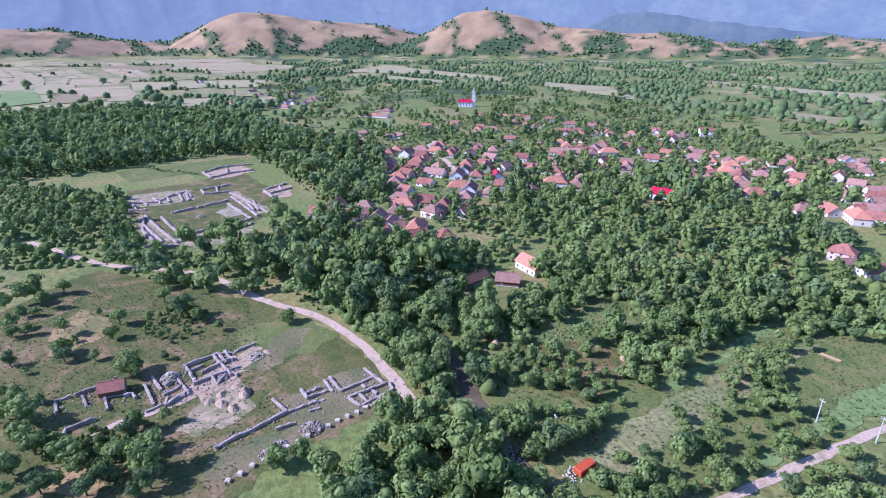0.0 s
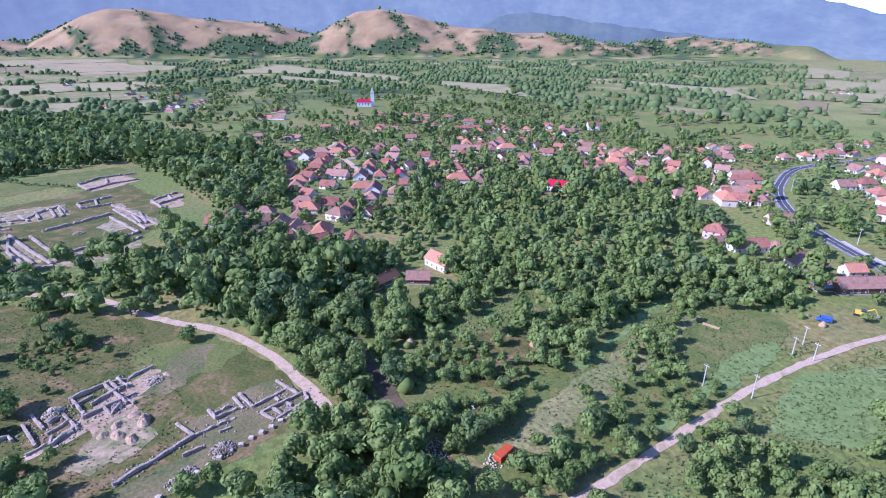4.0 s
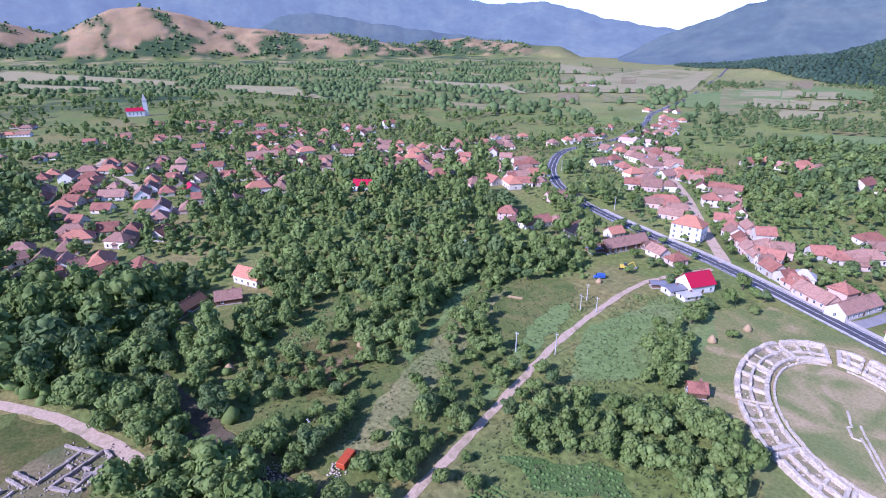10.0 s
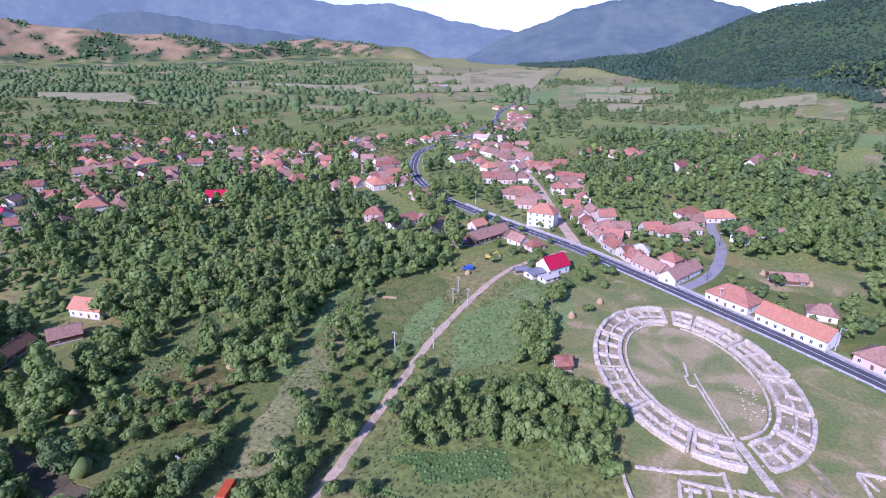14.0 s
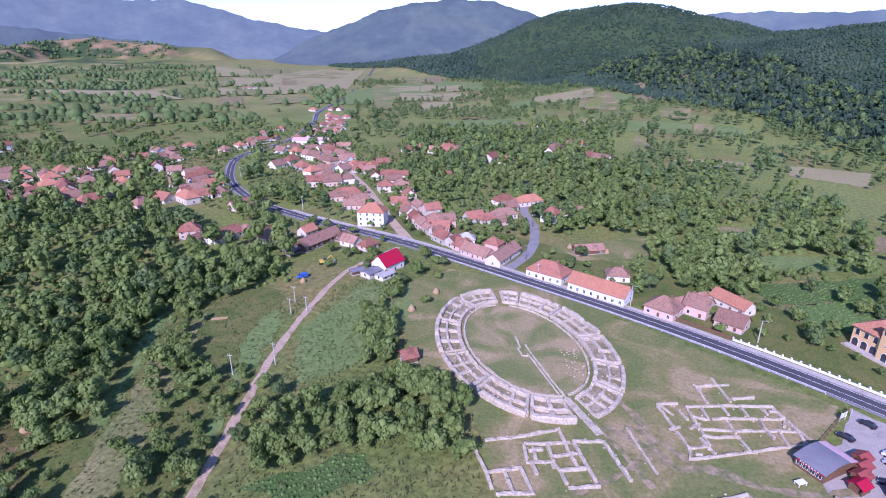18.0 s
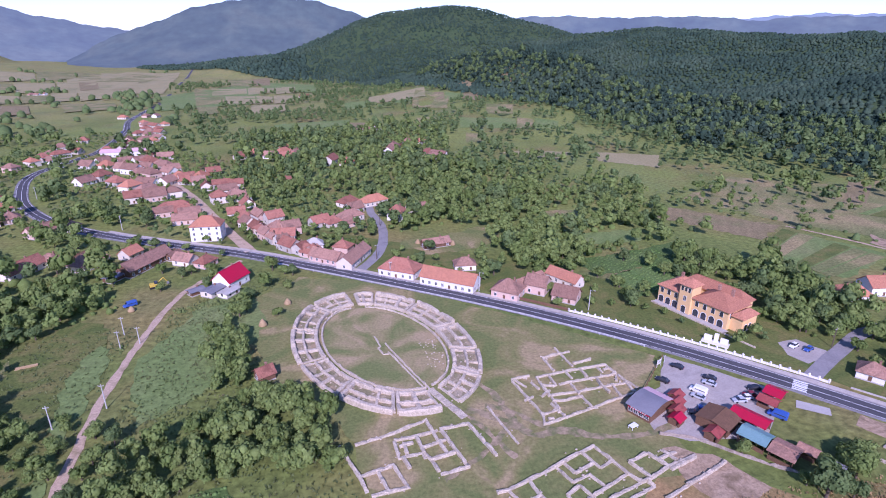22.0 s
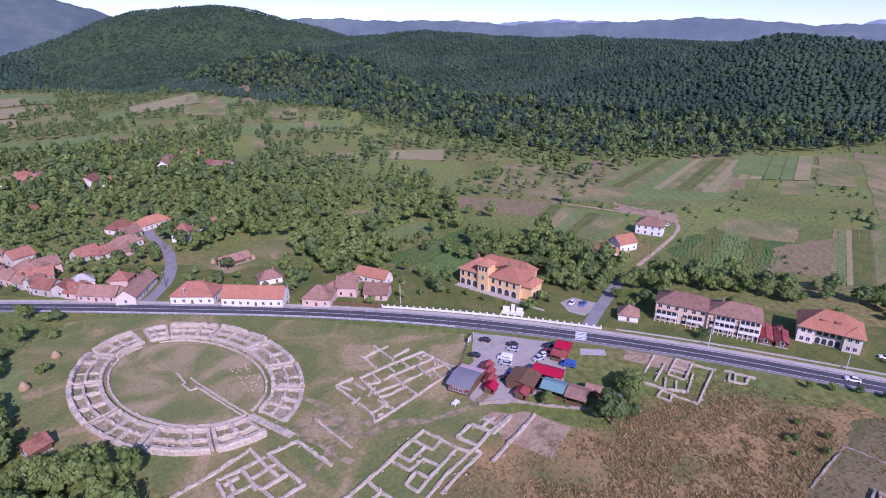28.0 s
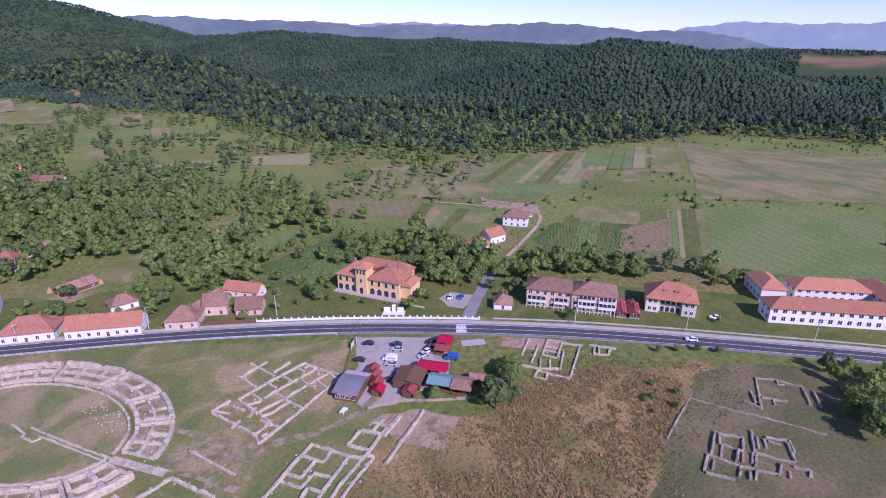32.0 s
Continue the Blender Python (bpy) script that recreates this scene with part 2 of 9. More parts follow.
def box(x0, y0, z0, x1, y1, z1, bevel=0.0):
    """Vertices and faces of a block, its upper edges chamfered."""
    b = bevel
    v = [(x0, y0, z0), (x1, y0, z0), (x1, y1, z0), (x0, y1, z0)]
    if b <= 0:
        v += [(x0, y0, z1), (x1, y0, z1), (x1, y1, z1), (x0, y1, z1)]
        f = [(3, 2, 1, 0), (0, 1, 5, 4), (1, 2, 6, 5), (2, 3, 7, 6), (3, 0, 4, 7), (4, 5, 6, 7)]
    else:
        v += [(x0, y0, z1 - b), (x1, y0, z1 - b), (x1, y1, z1 - b), (x0, y1, z1 - b)]
        v += [(x0 + b, y0 + b, z1), (x1 - b, y0 + b, z1), (x1 - b, y1 - b, z1), (x0 + b, y1 - b, z1)]
        f = [(3, 2, 1, 0), (0, 1, 5, 4), (1, 2, 6, 5), (2, 3, 7, 6), (3, 0, 4, 7)]
        f += [(4, 5, 9, 8), (5, 6, 10, 9), (6, 7, 11, 10), (7, 4, 8, 11), (8, 9, 10, 11)]
    return v, f


def merge(*pieces):
    V, F = [], []
    for v, f in pieces:
        k = len(V)
        V += list(v)
        F += [tuple(i + k for i in q) for q in f]
    return V, F


def block(name, dims, material, parent, bevel=0.0, label=""):
    return part(name, mesh_from(name, *box(*dims, bevel), material), parent, label)

# ---- the land ----
# ridges: heading, elevation of the crest over the eye's level (degrees), distance of the crest, distance of the foot
HILLS = {
    "west_pasture": [(-112, 0.9, 3500, 3000), (-108, 1.1, 3500, 3000), (-104, 1.1, 3500, 3000), (-100, 0.3, 3500, 3000), (-96, 0.1, 3500, 3000), (-93.5, 1.3, 3450, 2950), (-91.9, 2.05, 3400, 2900), (-89.8, 2.7, 3400, 2900),
                     (-87.3, 2.8, 3400, 2850), (-83.8, 2.05, 3400, 2850), (-80.6, 1.95, 3400, 2800), (-76.2, 1.7, 3400, 2850), (-72.8, 0.85, 3350, 2850), (-69.5, -0.4, 3200, 2850)],
    "round_pasture": [(-75.7, -0.6, 3050, 2800), (-71.7, 1.2, 3150, 2800), (-68.4, 2.9, 3250, 2780), (-66.2, 3.25, 3250, 2780), (-62.8, 2.6, 3250, 2780), (-60.6, 1.85, 3250, 2800), (-55.7, 1.2, 3200, 2800), (-49.9, 0.9, 3200, 2800),
                      (-45.5, 0.4, 3200, 2850), (-42.1, -0.1, 3200, 2850), (-39, 0.4, 3500, 3150), (-36.5, 0.55, 3500, 3150), (-32.3, 0.2, 3500, 3150), (-27, -0.3, 3500, 3150)],
    "east_hill": [(28, -5.6, 1000, 800), (31.3, -5.0, 1000, 820), (35.8, -4.7, 1020, 830), (40.5, -4.1, 1060, 840), (45.1, -3.3, 1120, 845), (50.8, -2.15, 1200, 845), (56.4, -1.1, 1270, 840), (61.5, 0.2, 1340, 835), (64.5, 0.88, 1360, 835),
                  (66.5, 0.76, 1360, 835), (71.2, 0.05, 1350, 850), (75.7, -0.85, 1320, 870), (78.4, -1.8, 1280, 890), (82.7, -3.0, 1240, 900), (90, -3.4, 1240, 920)],
    "middle_spur": [(6, -4.6, 1500, 1300), (7.7, -3.9, 1480, 1240), (8.8, -3.25, 1470, 1200), (11.2, -2.05, 1450, 1120), (16.8, -1.0, 1380, 980), (20.2, -0.85, 1300, 920), (25.4, -1.4, 1180, 870), (28.3, -2.65, 1100, 850), (31.7, -4.0, 1020, 840), (35.2, -5.2, 960, 830)],
    "high_hill": [(-11, -1.9, 2500, 2100), (-9.5, -1.5, 2450, 2000), (-4.1, -0.95, 2400, 1800), (-1.6, -0.1, 2350, 1700), (0.9, 0.88, 2300, 1600), (3.6, 2.2, 2300, 1550), (6.2, 2.9, 2300, 1500), (9.4, 3.25, 2300, 1480), (12.6, 3.5, 2300, 1450),
                  (15.3, 3.25, 2300, 1450), (19.1, 2.5, 2250, 1450), (22.5, 1.75, 2200, 1450), (28.1, 0.2, 2150, 1450)],
    "plateau": [(17, 0.6, 2100, 1300), (20.2, 0.95, 2050, 1250), (28.1, 0.98, 2000, 1150), (32.5, 1.5, 2000, 1150), (36.7, 1.45, 2000, 1150), (39.5, 0.85, 1950, 1150), (46.2, 0.88, 1950, 1150), (48.5, 1.15, 1950, 1150), (51, 0.85, 1950, 1150),
                (56.2, 0.6, 1900, 1150), (61.6, 0.3, 1900, 1150), (71.3, 0.15, 1900, 1200), (82, 0.0, 1900, 1250), (95, 0.0, 1900, 1250)],
    "round_about": [(95, 2.0, 1900, 1100), (120, 2.2, 1800, 1000), (180, 2.0, 1800, 1000)],
    "round_behind": [(-180, 2.0, 1800, 1000), (-140, 1.5, 2600, 1800), (-116, 0.9, 3400, 2900)]}
HILLS = {k: np.array(v, float) for k, v in HILLS.items()}
# where the forest of the eastern hills begins: heading, distance
FOREST_EDGE = np.array([(-26, 4600), (-19, 3400), (-15, 2800), (-11, 2350), (-7, 2000), (-4, 1800), (0, 1650), (5, 1350), (8, 1220), (12, 1080), (17, 960), (21, 905), (26, 860), (32, 810), (40, 800), (52, 815), (64, 815), (72, 830), (78, 860), (92, 900)], float)


def ridge(a, r, h):
    """Height of one range of hills at headings a and distances r."""
    el, d, foot = (np.interp(a, h[:, 0], h[:, k]) for k in (1, 2, 3))
    end = np.clip((a - h[0, 0] + 3) / 3, 0, 1) * np.clip((h[-1, 0] + 3 - a) / 3, 0, 1)
    top = np.maximum(100 + d * np.tan(np.radians(el)), 0) * end
    u = np.clip((r - foot) / (d - foot), 0, 1)
    v = np.clip((r - d) / 700, 0, 1)
    return top * (0.55 * np.sin(u * np.pi / 2) + 0.45 * u * u * (3 - 2 * u)) * (1 - 0.5 * v * v * (3 - 2 * v))


def land(x, y):
    """Height of the ground: flat valley floor, rising to the hills round it."""
    x, y = np.asarray(x, float), np.asarray(y, float)
    r, a = np.hypot(x, y), np.degrees(np.arctan2(x, y))
    z = 38 * np.clip((r - 1500) / 1400, 0, 1) ** 1.2 * np.clip((-18 - a) / 12, 0, 1) + 26 * np.clip((r - 620) / 600, 0, 1) * np.clip((a - 2) / 8, 0, 1) * np.clip((34 - a) / 10, 0, 1)
    for h in HILLS.values():
        z = np.maximum(z, ridge(a, r, h))
    w = np.clip(z / 60, 0, 1) * np.where(a < -25, 1.15, 1.0) * (r > 700)
    spur = 0.6 * np.sin(x / 120 + 1.3 * np.sin(y / 170)) * np.cos(y / 140) + 0.4 * np.sin(x / 61 + 2 * np.sin(y / 93)) + 0.3 * np.cos(y / 57 + np.sin(x / 70))
    return z + spur * w * 7


def fbm(x, y, s, seed=0):
    """Smooth value noise on a plan, from a few turned waves."""
    rs = np.random.RandomState(seed)
    out, amp = 0, 1.0
    for _ in range(4):
        for _ in range(3):
            t, p = rs.rand() * 6.28, rs.rand() * 6.28
            out = out + amp * np.sin((x * np.cos(t) + y * np.sin(t)) / s * 6.28 + p + 1.5 * np.sin((x * np.sin(t) - y * np.cos(t)) / s * 4.1 + p * 2))
        amp, s = amp * 0.55, s * 0.47
    return out / 5.0


az = np.concatenate([np.arange(-180, -112, 2.0), np.arange(-112, -20, 0.4), np.arange(-20, 90, 0.6), np.arange(90, 180, 2.0)])
rad = np.concatenate([[0.0], np.geomspace(25, 2690, 140), np.linspace(2715, 3720, 42), np.geomspace(3800, 4950, 7)])
A, R = np.meshgrid(np.radians(az), rad[1:])
GX, GY = (R * np.sin(A)).ravel(), (R * np.cos(A)).ravel()


def swell(x, y):
    """Low swells of the far ground."""
    return np.clip((np.hypot(x, y) - 700) / 1500, 0, 1) * fbm(x, y, 260, 3) * 2.0


GZ = land(GX, GY) + swell(GX, GY)
V = np.concatenate([[(0, 0, 0)], np.stack([GX, GY, GZ], 1)])
na, nr = len(az), len(rad) - 1
i, j = np.meshgrid(np.arange(na), np.arange(nr - 1))
i, j = i.ravel(), j.ravel()
k = (i + 1) % na
Q = np.stack([1 + j * na + i, 1 + j * na + k, 1 + (j + 1) * na + k, 1 + (j + 1) * na + i], 1)
F = np.concatenate([np.stack([Q[:, 0], Q[:, 3], Q[:, 2]], 1), np.stack([Q[:, 0], Q[:, 2], Q[:, 1]], 1),
                    np.stack([np.zeros(na, int), 1 + np.arange(na), 1 + (np.arange(na) + 1) % na], 1)])


def hill_pasture(x, y, z):
    """Share of bare brown pasture on the far hills; the rest is wood and gullies."""
    r, a = np.hypot(x, y), np.degrees(np.arctan2(x, y))
    n1, n2 = fbm(x, y, 420, 5), fbm(x, y, 130, 6)
    step = lambda v, lo, hi: np.clip((v - lo) / (hi - lo), 0, 1)
    bare = np.maximum(ridge(a, r, HILLS["west_pasture"]), ridge(a, r, HILLS["round_pasture"]))
    gully = step(np.abs(np.sin(a * 0.52 + 1.5 * np.sin(r / 330 + 0.05 * a) + 0.7)) + 0.12 * n2, 0.88, 0.96)
    edge = step(fbm(x, y, 520, 9) + 0.3 * n2 + 0.35 * n1 + 0.004 * np.clip(bare - 120, -60, 160), -0.2, -0.1)
    return step(-a, 27, 31) * (1 - gully * step(fbm(x, y, 260, 33), -0.1, 0.1)) * step(bare + 16 * n2, 46, 54) * edge * step(a, -112, -109) * step(-r, -3750, -3600)


def cover_colour(x, y, z):
    """What grows there: meadow, dry hill pasture or wood, as a base colour."""
    r, a = np.hypot(x, y), np.degrees(np.arctan2(x, y))
    n1, n2 = fbm(x, y, 420, 5), fbm(x, y, 130, 6)
    grass = np.array([0.118, 0.155, 0.048])
    dry = np.array([0.178, 0.166, 0.07])
    wood = np.array([0.044, 0.076, 0.036])
    tan = np.array([0.255, 0.188, 0.115])
    straw = np.array([0.32, 0.265, 0.16])
    mix = lambda c, d, w: c * (1 - w[:, None]) + d * w[:, None]
    step = lambda v, lo, hi: np.clip((v - lo) / (hi - lo), 0, 1)
    c = mix(np.tile(grass, (len(x), 1)), np.tile(dry, (len(x), 1)), step(n2, -0.1, 0.5))
    left = step(-a, 25, 33)
    c = mix(c, np.tile(np.array([0.15, 0.19, 0.06]), (len(x), 1)), (1 - left) * step(r, 280, 340) * step(fbm(x, y, 170, 63), -0.25, 0.1))
    c = mix(c, np.tile(straw, (len(x), 1)), step(r, 1000, 1500) * step(fbm(x, y, 300, 17), 0.1, 0.3) * left * 0.6)
    c = mix(c, np.tile(wood, (len(x), 1)), step(n1 + 0.6 * n2, 0.05, 0.2) * step(r, 900, 1200) * left)
    pale = np.array([0.235, 0.215, 0.105])
    plain = np.maximum(step(a, -31, -27) * step(-a, -4, 2), step(-a, 90, 95)) * step(r, 850, 1100)
    c = mix(c, np.tile(pale, (len(x), 1)), plain * (0.55 + 0.4 * np.clip(fbm(x, y, 210, 44), -1, 1)) * 0.85)
    pasture = hill_pasture(x, y, z)
    c = mix(c, np.tile(wood, (len(x), 1)), left * step(z, 42, 55))
    c = mix(c, np.tile(tan, (len(x), 1)) * (1 + 0.4 * fbm(x, y, 180, 11))[:, None], pasture)
    c = mix(c, np.tile(wood, (len(x), 1)), left * step(r, 3600, 3700))
    c = mix(c, np.tile(wood, (len(x), 1)), (1 - left) * step(r - np.interp(a, FOREST_EDGE[:, 0], FOREST_EDGE[:, 1]), 0, 60) * step(z, 1, 4))
    c = mix(c, np.tile(np.array([0.19, 0.135, 0.085]), (len(x), 1)), step(a + 1.5 * n2, 80.6, 80.9) * step(r + 60 * n1, 1600, 1640) * step(-r - 50 * n2, -1800, -1750))
    return c


ground_me = big_mesh("ground", V, F, None)
cc = np.concatenate([cover_colour(V[:, 0], V[:, 1], V[:, 2]), np.ones((len(V), 1))], 1)
ground_me.color_attributes.new("cover", "FLOAT_COLOR", "POINT").data.foreach_set("color", cc.astype(np.float32).ravel())
M_GROUND = mat("ground_cover", (0.5, 0.5, 0.5), (0.62, 0.56, 0.46), (0.44, 0.48, 0.40), scale=0.018, fine=0.4, contrast=0.55, bump=0.5)
gn = M_GROUND.node_tree
att = gn.nodes.new("ShaderNodeVertexColor")
att.layer_name = "cover"
mixn = gn.nodes.new("ShaderNodeMix")
mixn.data_type, mixn.blend_type = "RGBA", "MULTIPLY"
mixn.inputs["Factor"].default_value = 1.0
dbl = gn.nodes.new("ShaderNodeVectorMath")
dbl.operation = "SCALE"
dbl.inputs["Scale"].default_value = 2.0
gn.links.new(gn.nodes["Hue/Saturation/Value"].outputs[0], dbl.inputs[0])
gn.links.new(dbl.outputs[0], mixn.inputs["A"])
gn.links.new(att.outputs[0], mixn.inputs["B"])
gn.links.new(mixn.outputs["Result"], gn.nodes["Principled BSDF"].inputs["Base Color"])
ground_me.materials.clear()
ground_me.materials.append(M_GROUND)
ground = tagged(new("ground", ground_me), "grassy valley floor rising to dry pasture and wooded hills", "ground", kind="structure")

# far mountains, their distance haze put in as an even blue emission
def far_range(crest, radius, haze_glow, label, seed=0, deep=0.17):
    """A distant range whose crest stands at the given elevations (degrees) over the eye's level, cut by side valleys."""
    a0, a1 = crest[0][0], crest[-1][0]
    ca = np.linspace(a0, a1, int((a1 - a0) * 4) + 1)
    ce = np.interp(ca, [c[0] for c in crest], [c[1] for c in crest])
    ce = np.convolve(np.pad(ce, 6, "edge"), np.ones(5) / 5, "same")[6:-6] + 0.05 * np.sin(ca * 1.7 + seed) + 0.035 * np.sin(ca * 3.9 + 1) + 0.02 * np.sin(ca * 8.3)
    top = np.maximum(100 + radius * np.tan(np.radians(ce)), 0)
    rows, m = [], 22
    for k in range(m + 1):
        u = k / m
        bend = ca + 1.6 * np.sin(ca * 0.19 + seed) + 7.0 * u * np.sin(ca * 0.13 + 2 * seed) + 1.5 * np.sin(5 * u + ca * 0.4)
        spur = np.abs(np.sin(bend * 0.26 + seed)) + 0.5 * np.abs(np.sin(bend * 0.61 + 1.3 * u)) + 0.22 * np.abs(np.sin(bend * 1.43 + 3.0 * u)) - 0.85
        rr = radius * (1 - deep * (1 - u) + 0.03 * deep * np.sin(np.pi * u) * spur)
        zz = top * u ** 1.1 * (1 - 0.02 * np.sin(np.pi * u) * spur) - (k == 0) * 30
        rows.append(np.stack([rr * np.sin(np.radians(ca)), rr * np.cos(np.radians(ca)), zz], 1))
    rows.append(np.stack([radius * 1.05 * np.sin(np.radians(ca)), radius * 1.05 * np.cos(np.radians(ca)), top * 0.6], 1))
    n = len(ca)
    i, j = np.meshgrid(np.arange(n - 1), np.arange(m + 1))
    i, j = i.ravel(), j.ravel()
    F = np.stack([j * n + i, (j + 1) * n + i, (j + 1) * n + i + 1, j * n + i + 1], 1)
    mt = mat("far_wooded_mountain_haze_glow", (0.018, 0.034, 0.03), (0.034, 0.056, 0.042), (0.058, 0.078, 0.052), scale=0.0035, fine=0.018, contrast=0.4, bump=0, gap=0.2)
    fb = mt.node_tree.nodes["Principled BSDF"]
    # blue emission imitates the haze veil over the slopes; stronger for farther ranges
    fb.inputs["Emission Color"].default_value, fb.inputs["Emission Strength"].default_value = (0.345, 0.43, 0.60, 1), haze_glow
    me = big_mesh("backdrop", np.concatenate(rows), F, mt)
    me.polygons.foreach_set("use_smooth", [True] * len(me.polygons))
    return tagged(new("backdrop", me), label, "mountains", kind="structure")


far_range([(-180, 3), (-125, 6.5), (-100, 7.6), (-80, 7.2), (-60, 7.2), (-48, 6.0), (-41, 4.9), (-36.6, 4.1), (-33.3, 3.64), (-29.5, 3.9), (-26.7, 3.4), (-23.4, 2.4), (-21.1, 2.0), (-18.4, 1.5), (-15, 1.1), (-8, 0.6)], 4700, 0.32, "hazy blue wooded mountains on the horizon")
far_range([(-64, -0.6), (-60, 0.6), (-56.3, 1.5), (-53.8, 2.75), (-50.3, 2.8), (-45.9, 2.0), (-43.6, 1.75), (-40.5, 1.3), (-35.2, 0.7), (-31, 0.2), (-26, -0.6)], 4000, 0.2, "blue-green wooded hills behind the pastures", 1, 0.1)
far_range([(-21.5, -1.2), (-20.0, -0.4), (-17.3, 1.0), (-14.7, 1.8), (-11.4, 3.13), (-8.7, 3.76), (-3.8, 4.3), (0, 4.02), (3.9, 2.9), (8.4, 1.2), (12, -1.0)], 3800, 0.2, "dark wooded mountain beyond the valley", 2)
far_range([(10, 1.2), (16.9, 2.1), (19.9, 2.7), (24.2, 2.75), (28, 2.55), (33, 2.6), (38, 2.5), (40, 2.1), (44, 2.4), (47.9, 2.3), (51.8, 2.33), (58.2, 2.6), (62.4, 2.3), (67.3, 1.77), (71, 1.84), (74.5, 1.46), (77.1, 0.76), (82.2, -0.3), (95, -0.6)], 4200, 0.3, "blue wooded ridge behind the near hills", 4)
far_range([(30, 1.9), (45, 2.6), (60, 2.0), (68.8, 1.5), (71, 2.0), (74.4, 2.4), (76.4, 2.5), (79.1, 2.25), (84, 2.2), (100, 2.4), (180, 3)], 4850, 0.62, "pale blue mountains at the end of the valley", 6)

# ---- sheets on the ground ----
def area(poly, step=0.0):
    """A filled polygon on the land, as vertices and faces."""
    bm = bmesh.new()
    vs = [bm.verts.new((p[0], p[1], 0)) for p in poly]
    f = bm.faces.new(vs)
    f.normal_update()
    if f.normal.z < 0:
        f.normal_flip()
    bmesh.ops.triangulate(bm, faces=[f])
    if step:
        for _ in range(6):
            long = [e for e in bm.edges if e.calc_length() > step]
            if not long:
                break
            bmesh.ops.subdivide_edges(bm, edges=long, cuts=1)
            bmesh.ops.triangulate(bm, faces=[q for q in bm.faces if len(q.verts) > 3])
    V = [tuple(v.co) for v in bm.verts]
    bm.verts.index_update()
    F = [tuple(v.index for v in q.verts) for q in bm.faces]
    bm.free()
    return V, F


def wobble(poly, amount, seed=0, step=6.0):
    """The same outline with an uneven edge."""
    rs = random.Random(seed)
    out = []
    for (x0, y0), (x1, y1) in zip(poly, poly[1:] + poly[:1]):
        n = max(1, int(math.hypot(x1 - x0, y1 - y0) / step))
        for k in range(n):
            t = k / n
            out.append((x0 + (x1 - x0) * t + rs.uniform(-amount, amount), y0 + (y1 - y0) * t + rs.uniform(-amount, amount)))
    return out


def sheet(name, poly, material, lift, label, category, kind="structure", rough=0.0, step=0.0):
    near = max(math.hypot(*p) for p in poly) < 620
    V, F = area(wobble(poly, rough * (1.3 if near else 1), len(poly), max(3.0, 2.8 * rough) if near else 6.0) if rough else poly, step)
    lift = lift * 0.3 if near and lift > 0.15 else lift
    vx, vy = np.array([v[0] for v in V]), np.array([v[1] for v in V])
    zz = land(vx, vy) + lift + swell(vx, vy) + 0.7 * np.clip((np.hypot(vx, vy) - 700) / 400, 0, 1)
    return tagged(new(name, mesh_from(name, [(v[0], v[1], z) for v, z in zip(V, zz)], F, material)), label, category, kind=kind)


def smooth_line(pts, step=4.0):
    """A curve through the points (Catmull-Rom), as points about step apart."""
    out = []
    p = [pts[0]] + list(pts) + [pts[-1]]
    for a, b, c, d in zip(p, p[1:], p[2:], p[3:]):
        n = max(1, int(math.hypot(c[0] - b[0], c[1] - b[1]) / step))
        for k in range(n):
            t = k / n
            out.append(tuple(0.5 * (2 * b[q] + (c[q] - a[q]) * t + (2 * a[q] - 5 * b[q] + 4 * c[q] - d[q]) * t * t + (3 * b[q] - a[q] - 3 * c[q] + d[q]) * t ** 3) for q in (0, 1)))
    return out + [tuple(pts[-1][:2])]


def offset(line, d):
    """The line moved sideways by d (positive: to its left)."""
    out = []
    for k, p in enumerate(line):
        a, b = line[max(0, k - 1)], line[min(len(line) - 1, k + 1)]
        dx, dy = b[0] - a[0], b[1] - a[1]
        n = math.hypot(dx, dy) or 1
        out.append((p[0] - dy / n * d, p[1] + dx / n * d))
    return out


def ribbon(line, d0, d1, lift, rough=0.0, thick=0.0):
    """A strip between two offsets of a line, lying on the land; with a thickness it is a low kerb or bank."""
    rs = random.Random(len(line))
    a, b = offset(line, d0), offset(line, d1)
    if rough:
        a = [(p[0] + rs.uniform(-rough, rough), p[1] + rs.uniform(-rough, rough)) for p in a]
        b = [(p[0] + rs.uniform(-rough, rough), p[1] + rs.uniform(-rough, rough)) for p in b]
    n = len(a)
    V = [(*p, float(land(*p)) + lift) for p in a] + [(*p, float(land(*p)) + lift) for p in b]
    F = [(k, k + 1, n + k + 1, n + k) if d1 < d0 else (n + k, n + k + 1, k + 1, k) for k in range(n - 1)]
    if thick:
        V += [(x, y, z - thick) for x, y, z in V]
        F += [(k, 2 * n + k, 2 * n + k + 1, k + 1) for k in range(n - 1)] + [(n + k, n + k + 1, 3 * n + k + 1, 3 * n + k) for k in range(n - 1)]
        F += [(0, n, 3 * n, 2 * n), (n - 1, 3 * n - 1, 4 * n - 1, 2 * n - 1)]
    return V, F

# ---- roads ----
MAIN = smooth_line([(262, -85), (243, -42), (224.2, -8.3), (208.2, 17.7), (187.7, 50.3), (164.7, 84.4), (138.1, 118.2), (108.9, 150.3), (78.1, 179.0), (50, 202),
                    (22, 223), (-7.7, 245), (-46.3, 272), (-87.1, 295), (-125.2, 318), (-165, 350), (-200, 395), (-222, 440), (-236, 480),
                    (-238, 512), (-229, 565), (-226, 615), (-244, 741), (-270, 841), (-283, 951), (-302, 1145), (-385, 1650), (-474, 2215), (-640, 3300)], 5.0)


